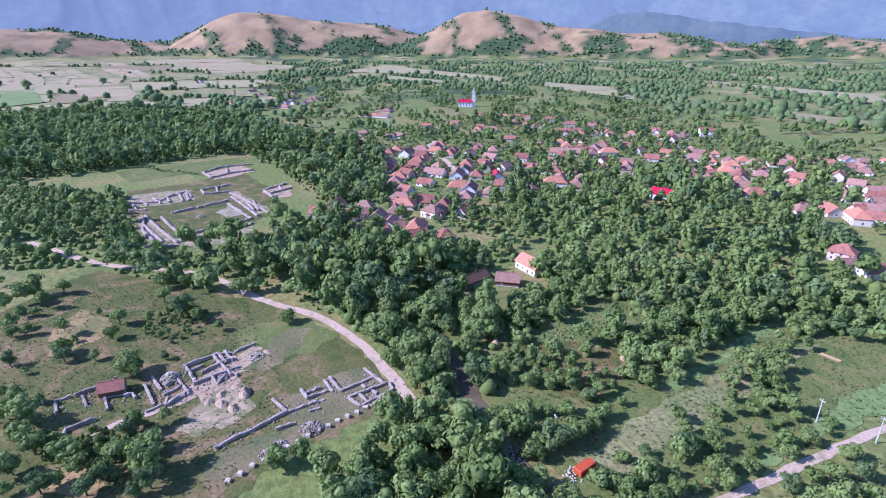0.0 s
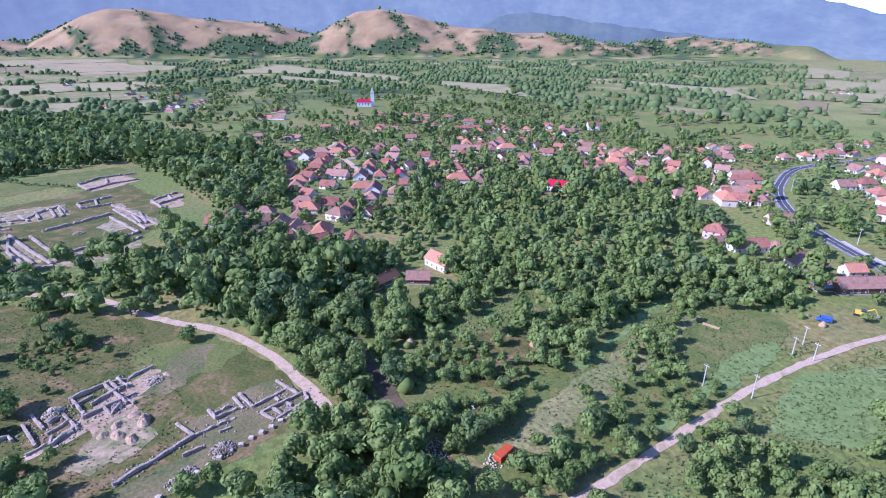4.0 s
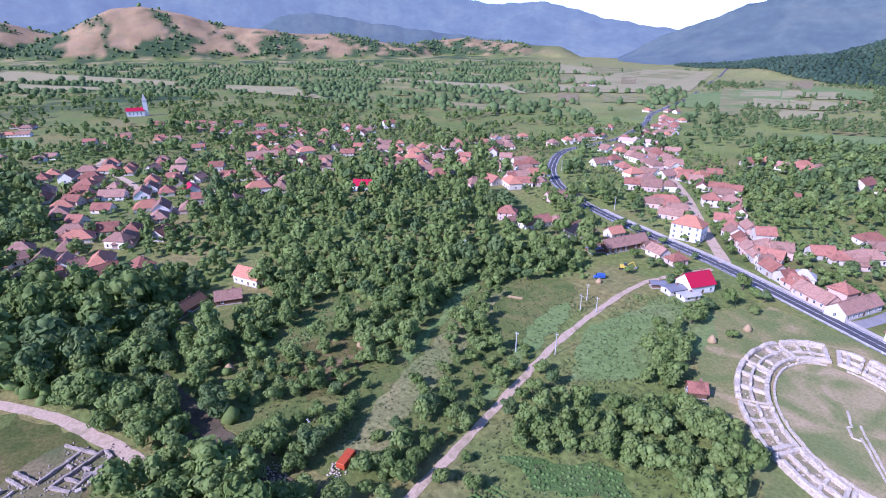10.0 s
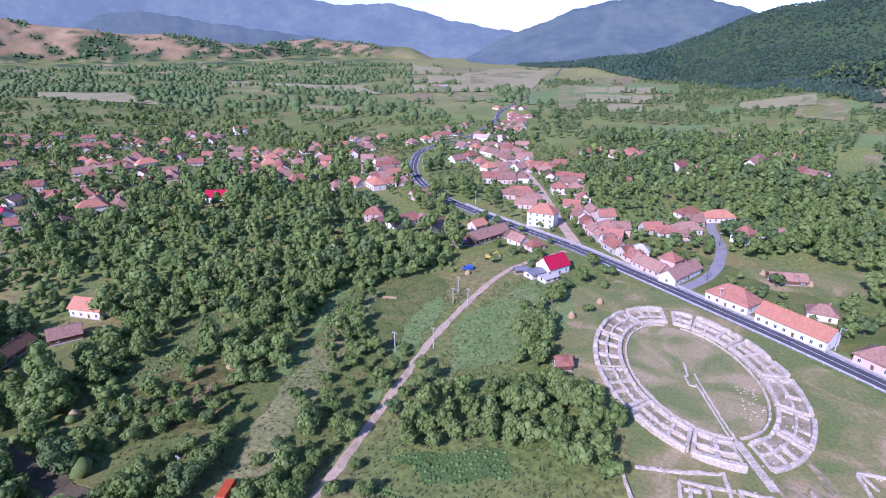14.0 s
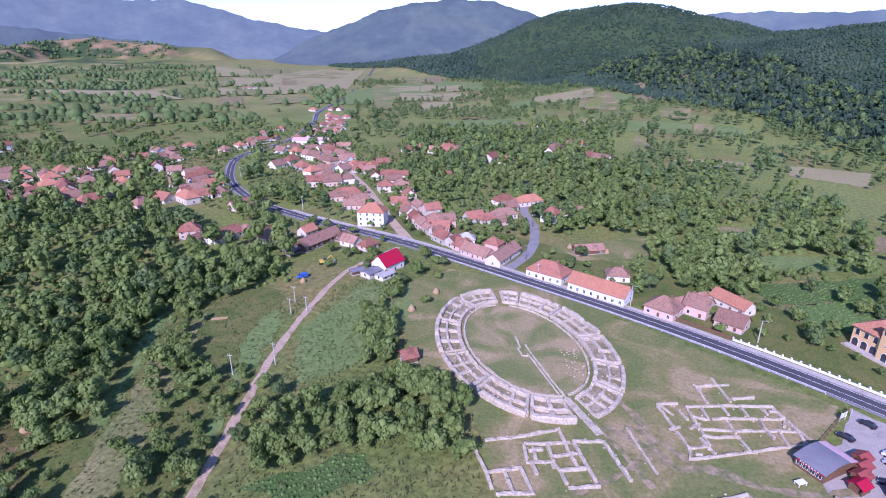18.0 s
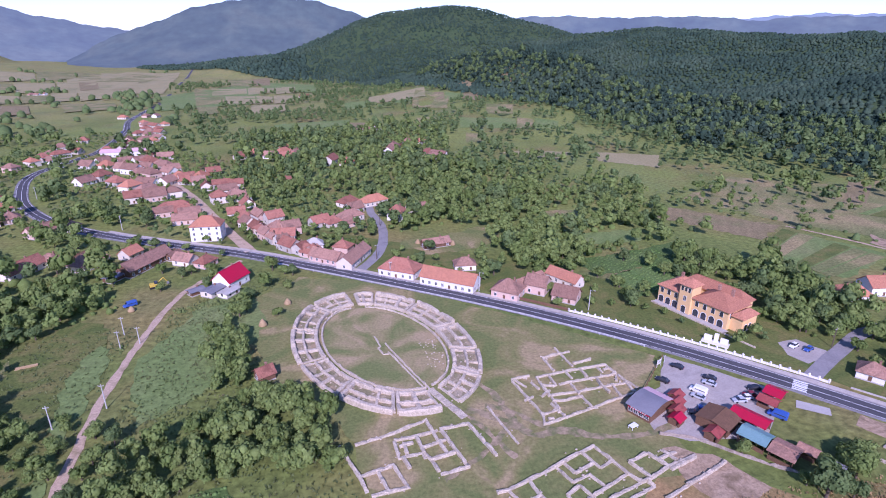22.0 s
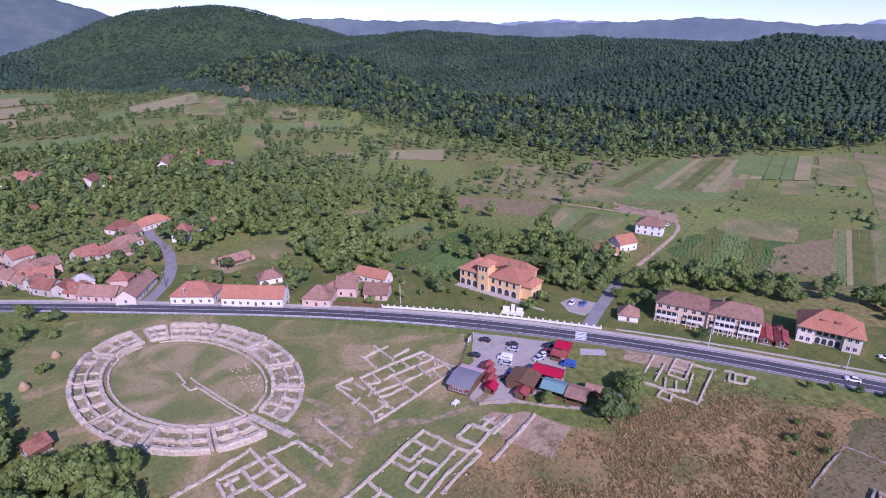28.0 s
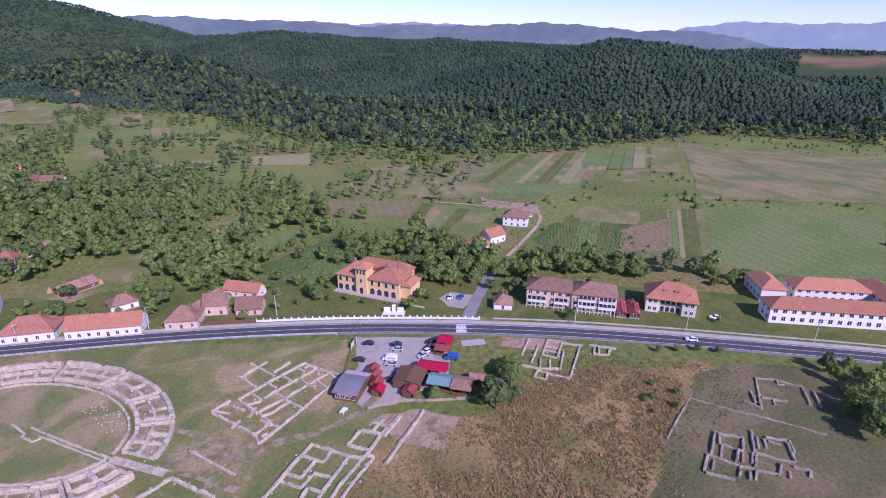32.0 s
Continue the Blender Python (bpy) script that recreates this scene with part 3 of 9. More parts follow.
def strip(name, line, d0, d1, lift, material, label, category, rough=0.0, thick=0.0):
    return tagged(new(name, mesh_from(name, *ribbon(line, d0, d1, lift, rough, thick), material)), label, category, kind="structure")


strip("pavement", MAIN, 5.4, -2.9, 0.06, M_PAVE, "worn grey road shoulder along the asphalt", "pavement", 0.15)
road = strip("road", MAIN, 4.3, -2.7, 0.12, M_ASPHALT, "dark new asphalt main road with white lines", "road")
NEARROAD = [p for p in MAIN if p[1] < 1000]
for name_, d_ in (("edge_line", 4.05), ("edge_line", -2.25), ("centre_line", 0.9)):
    part(name_, mesh_from(name_, *ribbon(NEARROAD, d_, d_ - 0.2, 0.17), M_LINE), road, "white painted line")
strip("kerb", NEARROAD[:150], -2.9, -3.2, 0.25, M_PAVE, "grey concrete kerb", "kerb", 0, 0.3)
strip("footway", NEARROAD[:110], -3.2, -5.8, 0.2, M_FOOTWAY, "pale sandy paved footway beside the road", "pavement", 0.1)
strip("garden_ground", NEARROAD[4:100], -9.2, -46, 0.055, M_LUSH, "green garden grass behind the roadside fences", "garden", 0.8)

TRACK_1 = smooth_line([(-66, 55), (-67, 74), (-67.4, 87), (-68.6, 102), (-70.4, 125), (-72.2, 152), (-71.8, 174), (-70.5, 197), (-66, 226), (-56, 246), (-46, 262)], 3.0)
strip("dirt_track", TRACK_1, 1.35, -1.35, 0.1, M_TRACK, "pale gravel farm track between gardens", "track", 0.35)
TRACK_2 = smooth_line([(-330, -120), (-281.9, -76.1), (-252, -30), (-221.0, -8.5), (-207.9, 1.6), (-192.5, 15.7), (-172.8, 25.5), (-152.8, 31.4), (-132.5, 35.4), (-124, 36)], 3.0)
strip("dirt_track", TRACK_2, 1.8, -1.8, 0.1, M_TRACK, "curving pale gravel track past the ruins", "track", 0.35)


# ---- ruined walls ----
def wall_run(pts, width, height, seed=0, step=1.1, base=0.0):
    """A low ruined wall along a line: uneven top and faces, a chamfered crown."""
    rs = random.Random(seed)
    line = []
    for (x0, y0), (x1, y1) in zip(pts, pts[1:]):
        n = max(1, int(math.hypot(x1 - x0, y1 - y0) / step))
        line += [(x0 + (x1 - x0) * k / n, y0 + (y1 - y0) * k / n) for k in range(n)]
    line.append(pts[-1])
    V, F = [], []
    h = height
    for k, (x, y) in enumerate(line):
        a, b = line[max(0, k - 1)], line[min(len(line) - 1, k + 1)]
        dx, dy = b[0] - a[0], b[1] - a[1]
        n = math.hypot(dx, dy) or 1
        nx, ny = -dy / n, dx / n
        h += rs.uniform(-0.22, 0.22) + 0.35 * (height - h)
        hh = max(0.18, h * (0.45 if rs.random() < 0.06 else 1.0))
        for d, z in ((0.54, -0.3), (0.5, hh * 0.8), (0.36, hh), (-0.36, hh), (-0.5, hh * 0.8), (-0.54, -0.3)):
            d = d * width + rs.uniform(-0.08, 0.08)
            V.append((x + nx * d, y + ny * d, base + z + rs.uniform(-0.09, 0.09)))
    m = len(line)
    for k in range(m - 1):
        for q in range(5):
            F.append((6 * k + q, 6 * k + q + 1, 6 * k + q + 7, 6 * k + q + 6))
    F += [tuple(range(6)), tuple(6 * (m - 1) + q for q in range(5, -1, -1))]
    return V, F


AC, AU, AV = (14.1, 168.2), (0.364, -0.931), (0.931, 0.364)


def ring(theta, s):
    """A point of the amphitheatre: s 0 at the arena's edge, 1 at the outer wall."""
    t = radians(theta)
    a, b = 31.5 + 12.0 * s, 19.2 + 10.2 * s
    p, q = a * math.cos(t), b * math.sin(t)
    return (AC[0] + p * AU[0] + q * AV[0], AC[1] + p * AU[1] + q * AV[1])


def arc(t0, t1, s, step=2.0):
    n = max(2, int(abs(t1 - t0) / step))
    return [ring(t0 + (t1 - t0) * k / n, s) for k in range(n + 1)]


sheet("arena_ground", [ring(t, -0.06) for t in range(0, 360, 6)], M_ARENA, 0.06, "worn dry grass of the oval arena", "arena")
amph = thing("amphitheatre", "oval ruined stone amphitheatre with low cell walls on mown grass", "amphitheatre")
for t0, t1 in ((7, 34), (37, 58), (61, 84), (87, 116), (119, 147), (150, 163), (171, 199), (202, 232), (235, 266), (269, 297), (300, 328), (331, 354)):
    inner, outer = arc(t0, t1, 0.17), arc(t0, t1, 1.0)
    n_ = len(inner)
    part("cell_floor", mesh_from("cell_floor", [(*q, 0.1) for q in inner + outer], [(k, k + 1, n_ + k + 1, n_ + k) for k in range(n_ - 1)], M_CELL), amph, "dusty floor of the cells with thin grass")
sd = 0
for t0, t1 in ((7, 34), (37, 58), (61, 84), (87, 116), (119, 147), (150, 163), (171, 199), (202, 232), (235, 266), (269, 297), (300, 328), (331, 354)):
    for s_, w_, h_ in ((1.0, 1.25 + 0.2 * (sd % 3), 1.2 + 0.25 * (sd % 4)), (0.56 + 0.04 * (sd % 3), 0.85, 0.9 + 0.25 * (sd % 3)), (0.2, 1.1 + 0.25 * (sd % 2), 1.3)):
        sd += 1
        part("ring_wall", mesh_from("ring_wall", *wall_run(arc(t0, t1, s_), w_, h_, sd), M_STONE), amph)
    n_ = max(2, round((t1 - t0) / 10))
    for k in range(n_ + 1):
        sd += 1
        t_ = t0 + (t1 - t0) * k / n_ + (0 if k in (0, n_) else (sd % 3 - 1) * 1.2)
        s0 = 0.17 if k in (0, n_) or sd % 3 else 0.52
        part("cell_wall", mesh_from("cell_wall", *wall_run([ring(t_, s0), ring(t_, (s0 + 1) / 2), ring(t_, 1.0)], 0.75 + 0.2 * (sd % 4), 0.7 + 0.2 * (sd % 4), sd), M_STONE), amph)
for t0, t1 in ((3, 158), (174, 357)):
    sd += 1
    part("arena_wall", mesh_from("arena_wall", *wall_run(arc(t0, t1, 0.0), 0.7, 0.7, sd), M_STONE), amph, "low podium wall round the arena")
for ln in ([(11.7, 173.5), (13.2, 165.9), (12.2, 165.1), (13.6, 160.5), (15.7, 160.3)],
           [(15.1, 167.6), (17.5, 159.9), (21.4, 148.9), (25.7, 137.4)],
           [(15.5, 161.8), (17.9, 155.3), (20.8, 147.4), (24.2, 137.8)]):
    sd += 1
    part("drain_wall", mesh_from("drain_wall", *wall_run(ln, 0.55, 0.4, sd), M_STONE), amph, "low stone edge of the central drain")
ramp_ = [(25.7, 137.4), (33.0, 121.9)]
(rx0, ry0), (rx1, ry1) = ramp_
for k in range(5):
    ln = [(rx0 + (rx1 - rx0) * u / 5, ry0 + (ry1 - ry0) * u / 5) for u in (k, k + 0.94)]
    part("ramp_slab", mesh_from("ramp_slab", *wall_run(ln, 2.3, 0.3, 70 + k), M_STONE), amph, "worn stone slab of the way out of the arena")

# ---- trees ----


def leaf_cloud(rs, lobes, n, size, core=True):
    """A crown: leaf clumps on the surfaces of several lobes, over a dark uneven core. Triangles."""
    V, F = [], []
    w = np.array([l[3] ** 2 for l in lobes])
    pick = rs.choice(len(lobes), n, p=w / w.sum())
    d = rs.randn(n, 3)
    d[:, 2] = np.abs(d[:, 2]) * 1.1 - 0.35
    d /= np.linalg.norm(d, axis=1)[:, None]
    L = np.array(lobes)[pick]
    c = L[:, :3] + d * (L[:, 3:4] * rs.uniform(0.82, 1.08, (n, 1))) * np.array([1, 1, 0.85])
    a = np.cross(d, rs.randn(n, 3))
    a /= np.linalg.norm(a, axis=1)[:, None]
    b = np.cross(d, a) + 0.25 * rs.randn(n, 3)
    s = size * rs.uniform(0.6, 1.3, (n, 1))
    P = np.stack([c - a * s, c + b * s * 0.6 + d * 0.25 * s, c + a * s, c - b * s * 0.7], 1).reshape(-1, 3)
    k = 4 * np.arange(n)
    T = np.concatenate([np.stack([k, k + 1, k + 2], 1), np.stack([k, k + 2, k + 3], 1)])
    V, F = [P], [T]
    base = len(P)
    if core:
        for x, y, z, r in lobes:
            u = ICO * (r * 0.75) * rs.uniform(0.85, 1.1, (len(ICO), 1)) * np.array([1, 1, 0.85]) + np.array([x, y, z])
            V.append(u)
            F.append(ICO_TOP + base)
            base += len(ICO)
    return np.concatenate(V), np.concatenate(F)


def ico(sub):
    bm = bmesh.new()
    bmesh.ops.create_icosphere(bm, subdivisions=sub, radius=1.0)
    V = np.array([v.co for v in bm.verts])
    F = np.array([[v.index for v in f.verts] for f in bm.faces])
    bm.free()
    return V, F


ICO, ICO_F = ico(1)
ICO_TOP = ICO_F[ICO[ICO_F].mean(1)[:, 2] > -0.45]


def crown_lobes(rs, r, h, n):
    """Lobes of a crown of radius r whose middle is at height h."""
    out = [(0, 0, h, r * 0.72)]
    for k in range(n):
        t = 6.28 * k / n + rs.uniform(-0.5, 0.5)
        q = r * rs.uniform(0.38, 0.62)
        out.append((q * math.cos(t), q * math.sin(t), h + r * rs.uniform(-0.4, 0.5), r * rs.uniform(0.36, 0.55)))
    return out


def tapered(p0, p1, r0, r1, n=6):
    p0, p1 = Vector(p0), Vector(p1)
    q = (p1 - p0).to_track_quat("Z", "Y")
    V = [tuple(p + q @ Vector((r * math.cos(6.283 * k / n), r * math.sin(6.283 * k / n), 0))) for p, r in ((p0, r0), (p1, r1)) for k in range(n)]
    return V, [(k, (k + 1) % n, n + (k + 1) % n, n + k) for k in range(n)] + [tuple(range(n - 1, -1, -1)), tuple(range(n, 2 * n))]


def tree_meshes(seed, leaf, radius=3.0, height=4.6, tall=1.0, n=340, size=0.55):
    rs = np.random.RandomState(seed)
    lobes = [(x, y, (z - height) * tall + height * (0.5 + 0.5 * tall), r) for x, y, z, r in crown_lobes(rs, radius, height, 7)]
    V, F = leaf_cloud(rs, lobes, n, size)
    crown = big_mesh("crown", V, F, leaf)
    limbs = [tapered((0, 0, -0.2), (0.1, 0, height * 0.62), 0.26, 0.16, 7)]
    for x, y, z, r in lobes[1:5]:
        limbs.append(tapered((0.08, 0, height * 0.5), (x * 0.8, y * 0.8, z), 0.13, 0.05, 5))
    return mesh_from("trunk", *merge(*limbs), M_BARK), crown


def scatter(n, inside, seed, x0, x1, y0, y1, gap=0.0):
    """Up to n seeded places in a box where inside(x, y) holds, no two nearer than gap."""
    rs = np.random.RandomState(seed)
    P = np.stack([rs.uniform(x0, x1, n), rs.uniform(y0, y1, n)], 1)
    P = P[inside(P[:, 0], P[:, 1])]
    if gap:
        cell, keep = {}, []
        for p in P:
            c = (int(p[0] // gap), int(p[1] // gap))
            if all((p[0] - q[0]) ** 2 + (p[1] - q[1]) ** 2 > gap * gap for i in (-1, 0, 1) for j in (-1, 0, 1) for q in cell.get((c[0] + i, c[1] + j), ())):
                cell.setdefault(c, []).append(p)
                keep.append(p)
        P = np.array(keep).reshape(-1, 2)
    return P


def within(poly):
    """A test whether places lie in a polygon."""
    q = np.array(poly, float)

    def test(x, y):
        x, y = np.asarray(x, float), np.asarray(y, float)
        hit = np.zeros(x.shape, bool)
        for (xa, ya), (xb, yb) in zip(q, np.roll(q, -1, 0)):
            if ya != yb:
                hit ^= ((ya > y) != (yb > y)) & (x < (xb - xa) * (y - ya) / (yb - ya) + xa)
        return hit
    return test


def woods(name, P, templates, material, seed, lo, hi, label, category="trees", sink=0.0):
    """Many crowns joined into one mesh: each a turned, scaled copy of a template."""
    if not len(P):
        return None
    rs = np.random.RandomState(seed)
    Z = land(P[:, 0], P[:, 1])
    which, turn = rs.randint(0, len(templates), len(P)), rs.uniform(0, 6.28, len(P))
    size = (lo + (hi - lo) * rs.rand(len(P)) ** 1.4) * np.where(rs.rand(len(P)) < 0.12, 1.3, 1.0)
    tall = rs.uniform(0.8, 1.3, len(P))
    Vs, Fs, base = [], [], 0
    for q, (tv, tf) in enumerate(templates):
        s = np.where(which == q)[0]
        if not len(s):
            continue
        c, sn = np.cos(turn[s])[:, None], np.sin(turn[s])[:, None]
        X = (tv[None, :, 0] * c - tv[None, :, 1] * sn) * size[s][:, None] + P[s, 0][:, None]
        Y = (tv[None, :, 0] * sn + tv[None, :, 1] * c) * size[s][:, None] + P[s, 1][:, None]
        W = tv[None, :, 2] * (size[s] * tall[s])[:, None] + Z[s][:, None] - sink
        Vs.append(np.stack([X, Y, W], 2).reshape(-1, 3))
        Fs.append((tf[None] + (base + len(tv) * np.arange(len(s)))[:, None, None]).reshape(-1, 3))
        base += len(tv) * len(s)
    return tagged(new(name, big_mesh(name, np.concatenate(Vs), np.concatenate(Fs), material)), label, category, kind="stuff")


def crowns(seed, k, n, size, lobes, low=2.6):
    """k unit templates (crown radius about 1) of n leaf clumps."""
    rs = np.random.RandomState(seed)
    return [leaf_cloud(rs, crown_lobes(rs, rs.uniform(0.85, 1.05), rs.uniform(0.95, 1.35), lobes) + [(rs.uniform(-0.2, 0.2), rs.uniform(-0.2, 0.2), rs.uniform(1.5, 1.9), 0.45)] * (lobes > 1), n, size) for _ in range(k)]

# ---- lawns, fields and bare ground ----
sheet("lawn", [(-17.6, 234.3), (-36, 215), (-35.1, 189.4), (-21.8, 149.8), (-6.6, 137.1), (1.6, 114.6), (3.9, 90), (32.0, 84), (54, 80), (76, 86), (88, 98), (84, 118),
               (97, 128), (106, 140), (69.5, 176), (35.1, 207.1), (8, 226)], M_GRASS_MOWN, 0.035, "mown lawn round the amphitheatre, dry in places", "lawn", rough=0.8)
sheet("dry_grass", [(53.6, 84), (77.7, 90.8), (96.3, 82.3), (103.7, 75.7), (120.5, 77.4), (151.8, 66.3), (180, 32), (205, 0), (170, -30), (120, -20), (80, 20), (40, 60)],
      M_DRY, 0.045, "tall dry brown weeds and grass", "weeds", rough=3.0)
sheet("dry_lawn", [(182.3, 31.4), (201.2, 9.7), (170, -20), (138, -18), (105.8, 28.5), (130.2, 32.7), (154.2, 34.5), (166, 38)], M_DRY_LAWN, 0.07, "short dry grass round the dark stone ruins", "lawn", rough=0.8)
sheet("car_park", [(108.6, 139.6), (131.5, 114.5), (121, 104), (112, 97), (90, 99.5), (83.3, 105), (84, 115.5), (96.5, 124)], M_PARK, 0.10, "grey paved car park by the road", "car park", rough=0.3)
sheet("dig_ground", [(81.2, 98.8), (81.5, 94.0), (80.7, 87.4), (81.2, 83.7), (83.3, 80.5), (85.7, 75.4), (91.8, 77.5), (99.6, 81.3), (96.7, 86.0), (94.9, 91.8), (89.5, 95.4), (85.6, 99.2)], M_BARE, 0.09, "bare sandy earth of an excavation", "excavation", rough=0.5)
sheet("verge_path", [(159.1, 81.2), (146, 99), (140, 96), (148.4, 78.5)], M_BARE, 0.08, "trodden earth path", "path", rough=0.3)
sheet("crop_field", [(380, 100), (443, 6), (297, -4), (279, 44), (271, 62)], M_FIELD_G, 0.25, "wide bright green crop field", "crop field", rough=1.2, step=120.0)
sheet("crop_field", [(553, 275), (595, 226), (479, 180), (457, 233)], M_FIELD_G, 0.32, "bright green crop field below the forest", "crop field", rough=1.2, step=120.0)
sheet("meadow", [(601, 225), (628, 211), (485, 151), (468, 171)], M_FIELD_M, 0.32, "pale grassy strip field", "meadow", rough=1.2, step=120.0)
sheet("meadow", [(632, 201), (642, 148), (712, 23), (478, 8), (402, 109)], M_FIELD_M, 0.22, "wide dry meadow below the forest", "meadow", rough=1.2, step=120.0)
sheet("meadow", [(322, 372), (410, 309), (446, 225), (328, 195), (272, 255), (242, 320)], M_FIELD_M, 0.19, "rough meadow with scattered bushes", "meadow", rough=1.2, step=120.0)
sheet("ploughed_field", [(126, 216), (179, 240), (179, 230), (127, 207)], M_FIELD_B, 0.35, "narrow bare brown strip between crops", "ploughed field", rough=1.2, step=120.0)
sheet("maize_field", [(126, 206), (178, 228), (174, 211), (136, 185), (122, 183)], M_MAIZE, 0.35, "field of green maize behind the villa", "maize field", rough=1.2, step=120.0)
sheet("meadow", [(39, 266), (87, 292), (94, 272), (76, 254), (46, 250)], M_GRASS_MOWN, 0.36, "mown hay meadow with dry grass", "meadow", rough=1.2, step=120.0)
sheet("meadow", [(175, 1071), (216, 951), (186, 831), (135, 856)], M_FIELD_M, 0.36, "pale field", "meadow", rough=1.2, step=120.0)
sheet("stubble_field", [(-760, 2450), (-526, 2297), (-347, 1326), (-560, 1395), (-760, 1900)], M_FIELD_Y, 0.36, "wide pale field by the far road", "stubble field", rough=1.2, step=120.0)
sheet("meadow", [(-700, 2300), (-560, 2250), (-500, 1746), (-640, 1724)], M_FIELD_M, 0.57, "green meadow by the far road", "meadow", rough=1.2, step=120.0)
sheet("crop_field", [(-331, 1241), (-207, 1631), (-104, 1082), (-260, 965)], M_FIELD_G, 0.47, "green field by the far road", "crop field", rough=1.2, step=120.0)
sheet("crop_field", [(-183, 1698), (-20, 1545), (-16, 1300), (-131, 1332)], M_FIELD_G, 0.48, "green field", "crop field", rough=1.2, step=120.0)
sheet("stubble_field", [(-1300, 1210), (-799, 1254), (-600, 1043), (-983, 1153)], M_FIELD_Y, 0.48, "strip of dry meadow between woods", "stubble field", rough=1.2, step=120.0)
sheet("stubble_field", [(-1382, 785), (-1168, 853), (-885, 719), (-1253, 708)], M_FIELD_Y, 0.48, "strip of dry meadow between woods", "stubble field", rough=1.2, step=120.0)
sheet("stubble_field", [(-1661, 739), (-1504, 739), (-1424, 671), (-1502, 663)], M_FIELD_Y, 0.49, "strip of dry meadow between woods", "stubble field", rough=1.2, step=120.0)
sheet("stubble_field", [(79, 1077), (197, 1095), (176, 960), (84, 968)], M_FIELD_Y, 0.49, "pale stubble field", "stubble field", rough=1.2, step=120.0)
sheet("crop_field", [(-69, 765), (35, 799), (28, 714), (-56, 698)], M_FIELD_G, 0.50, "green meadow strip", "crop field", rough=1.2, step=120.0)
sheet("meadow", [(-701, 819), (-514, 805), (-423, 761), (-518, 710)], M_FIELD_M, 0.50, "meadow beyond the village", "meadow", rough=1.2, step=120.0)
sheet("meadow", [(-1024, -316), (-1032, -249), (-781, -192), (-829, -242)], M_FIELD_M, 0.52, "dry meadow", "meadow", rough=1.2, step=120.0)
sheet("crop_field", [(-765, 159), (-743, 186), (-660, 165), (-678, 144)], M_FIELD_G, 0.52, "green paddock in the village", "crop field", rough=1.2, step=120.0)
sheet("stubble_field", [(-1933, 296), (-2249, 550), (-1693, 714), (-1469, 727), (-1821, 482)], M_FIELD_Y, 0.53, "dry pasture beyond the village", "stubble field", rough=1.2, step=120.0)
sheet("stubble_field", [(-1747, 425), (-1530, 539), (-1428, 520), (-1555, 394)], M_FIELD_Y, 0.53, "dry pasture beyond the village", "stubble field", rough=1.2, step=120.0)
sheet("stubble_field", [(-1369, 764), (-1009, 775), (-840, 698), (-1117, 700)], M_FIELD_Y, 0.54, "dry pasture beyond the village", "stubble field", rough=1.2, step=120.0)
sheet("crop_field", [(-508, -113), (-536, -15), (-492, -0), (-491, -33), (-460, -92)], M_LUSH, 0.44, "green meadow behind the forum", "crop field", rough=1.2, step=120.0)
sheet("lawn", [(-432, -90), (-443, -47), (-484, -14), (-405, 9), (-349, 14), (-320, -8), (-291, -36), (-299, -59), (-369, -78)], M_ROUGH, 0.26, "mown grass of the ruined forum", "lawn", rough=1.2, step=120.0)
sheet("maize_field", [(-148, 84), (-163, 120), (-155, 126), (-141, 97)], M_MAIZE, 0.35, "small maize plot between trees", "maize field", rough=1.2, step=120.0)
sheet("rough_meadow", [(-100, -20), (-118, -62), (-150, -100), (-215, -118), (-275, -78), (-238, -30), (-212, -3), (-176, 22), (-154, 29), (-133, 33), (-124, 18), (-112, -8)], M_ROUGH, 0.16, "rough dry grass and weeds on the slope round the excavated ruins", "meadow", rough=1.2, step=120.0)
sheet("lawn", [(-191, -14), (-195, 9), (-176, 22), (-167, 13), (-165, -3), (-165, -12)], M_LUSH, 0.3, "green grass strip beside the curving track", "lawn", rough=1.2, step=120.0)
sheet("bare_earth", [(-155.0, -31.7), (-161.5, -25.4), (-170.4, -19.8), (-176.4, -10.1), (-175.7, -4.1), (-163.4, -7.1), (-160.7, -13.4), (-140.7, -14.4), (-143.7, -20.0), (-151.4, -24.8), (-149.3, -30.1)], M_BARE, 0.36, "trampled earth round the excavated cellars", "bare earth", rough=0.9, step=120.0)
sheet("bare_earth", [(-143.9, -53.5), (-145.9, -48.2), (-148.5, -41.6), (-151.1, -32.4), (-148.6, -31.1), (-146.2, -40.2), (-144.1, -46.8), (-142.1, -52.2)], M_TRACK, 0.40, "pale trodden path beside the cellars", "path", rough=0.4, step=120.0)
sheet("lawn", [(-139.7, -2.1), (-144.5, 5.8), (-148.7, 14.1), (-150.9, 25.5), (-136.2, 32.5), (-129.0, 24.8), (-126.6, 12.1), (-128.8, 0.7)], M_DRY_LAWN, 0.38, "thin worn grass between the foundations", "lawn", rough=0.8, step=120.0)
sheet("bare_earth", [(-371.0, -71.3), (-304.4, -47.7), (-307.5, -59.7), (-356.6, -72.9)], M_WORN, 0.5, "rubble-strewn earth between the forum walls", "bare earth", rough=1.2, step=120.0)
sheet("bare_earth", [(-311.5, -46.8), (-318.2, -26.1), (-319.4, -7.5), (-308.4, -4.0), (-290.7, -25.1), (-295.2, -43.6)], M_WORN, 0.5, "rubble-strewn earth between the forum walls", "bare earth", rough=1.2, step=120.0)
sheet("bare_earth", [(-406.5, -21.4), (-406.3, -15.1), (-347.3, 6.3), (-339.9, -1.2), (-365.8, -11.1)], M_WORN, 0.5, "rubble-strewn earth between the forum walls", "bare earth", rough=1.2, step=120.0)
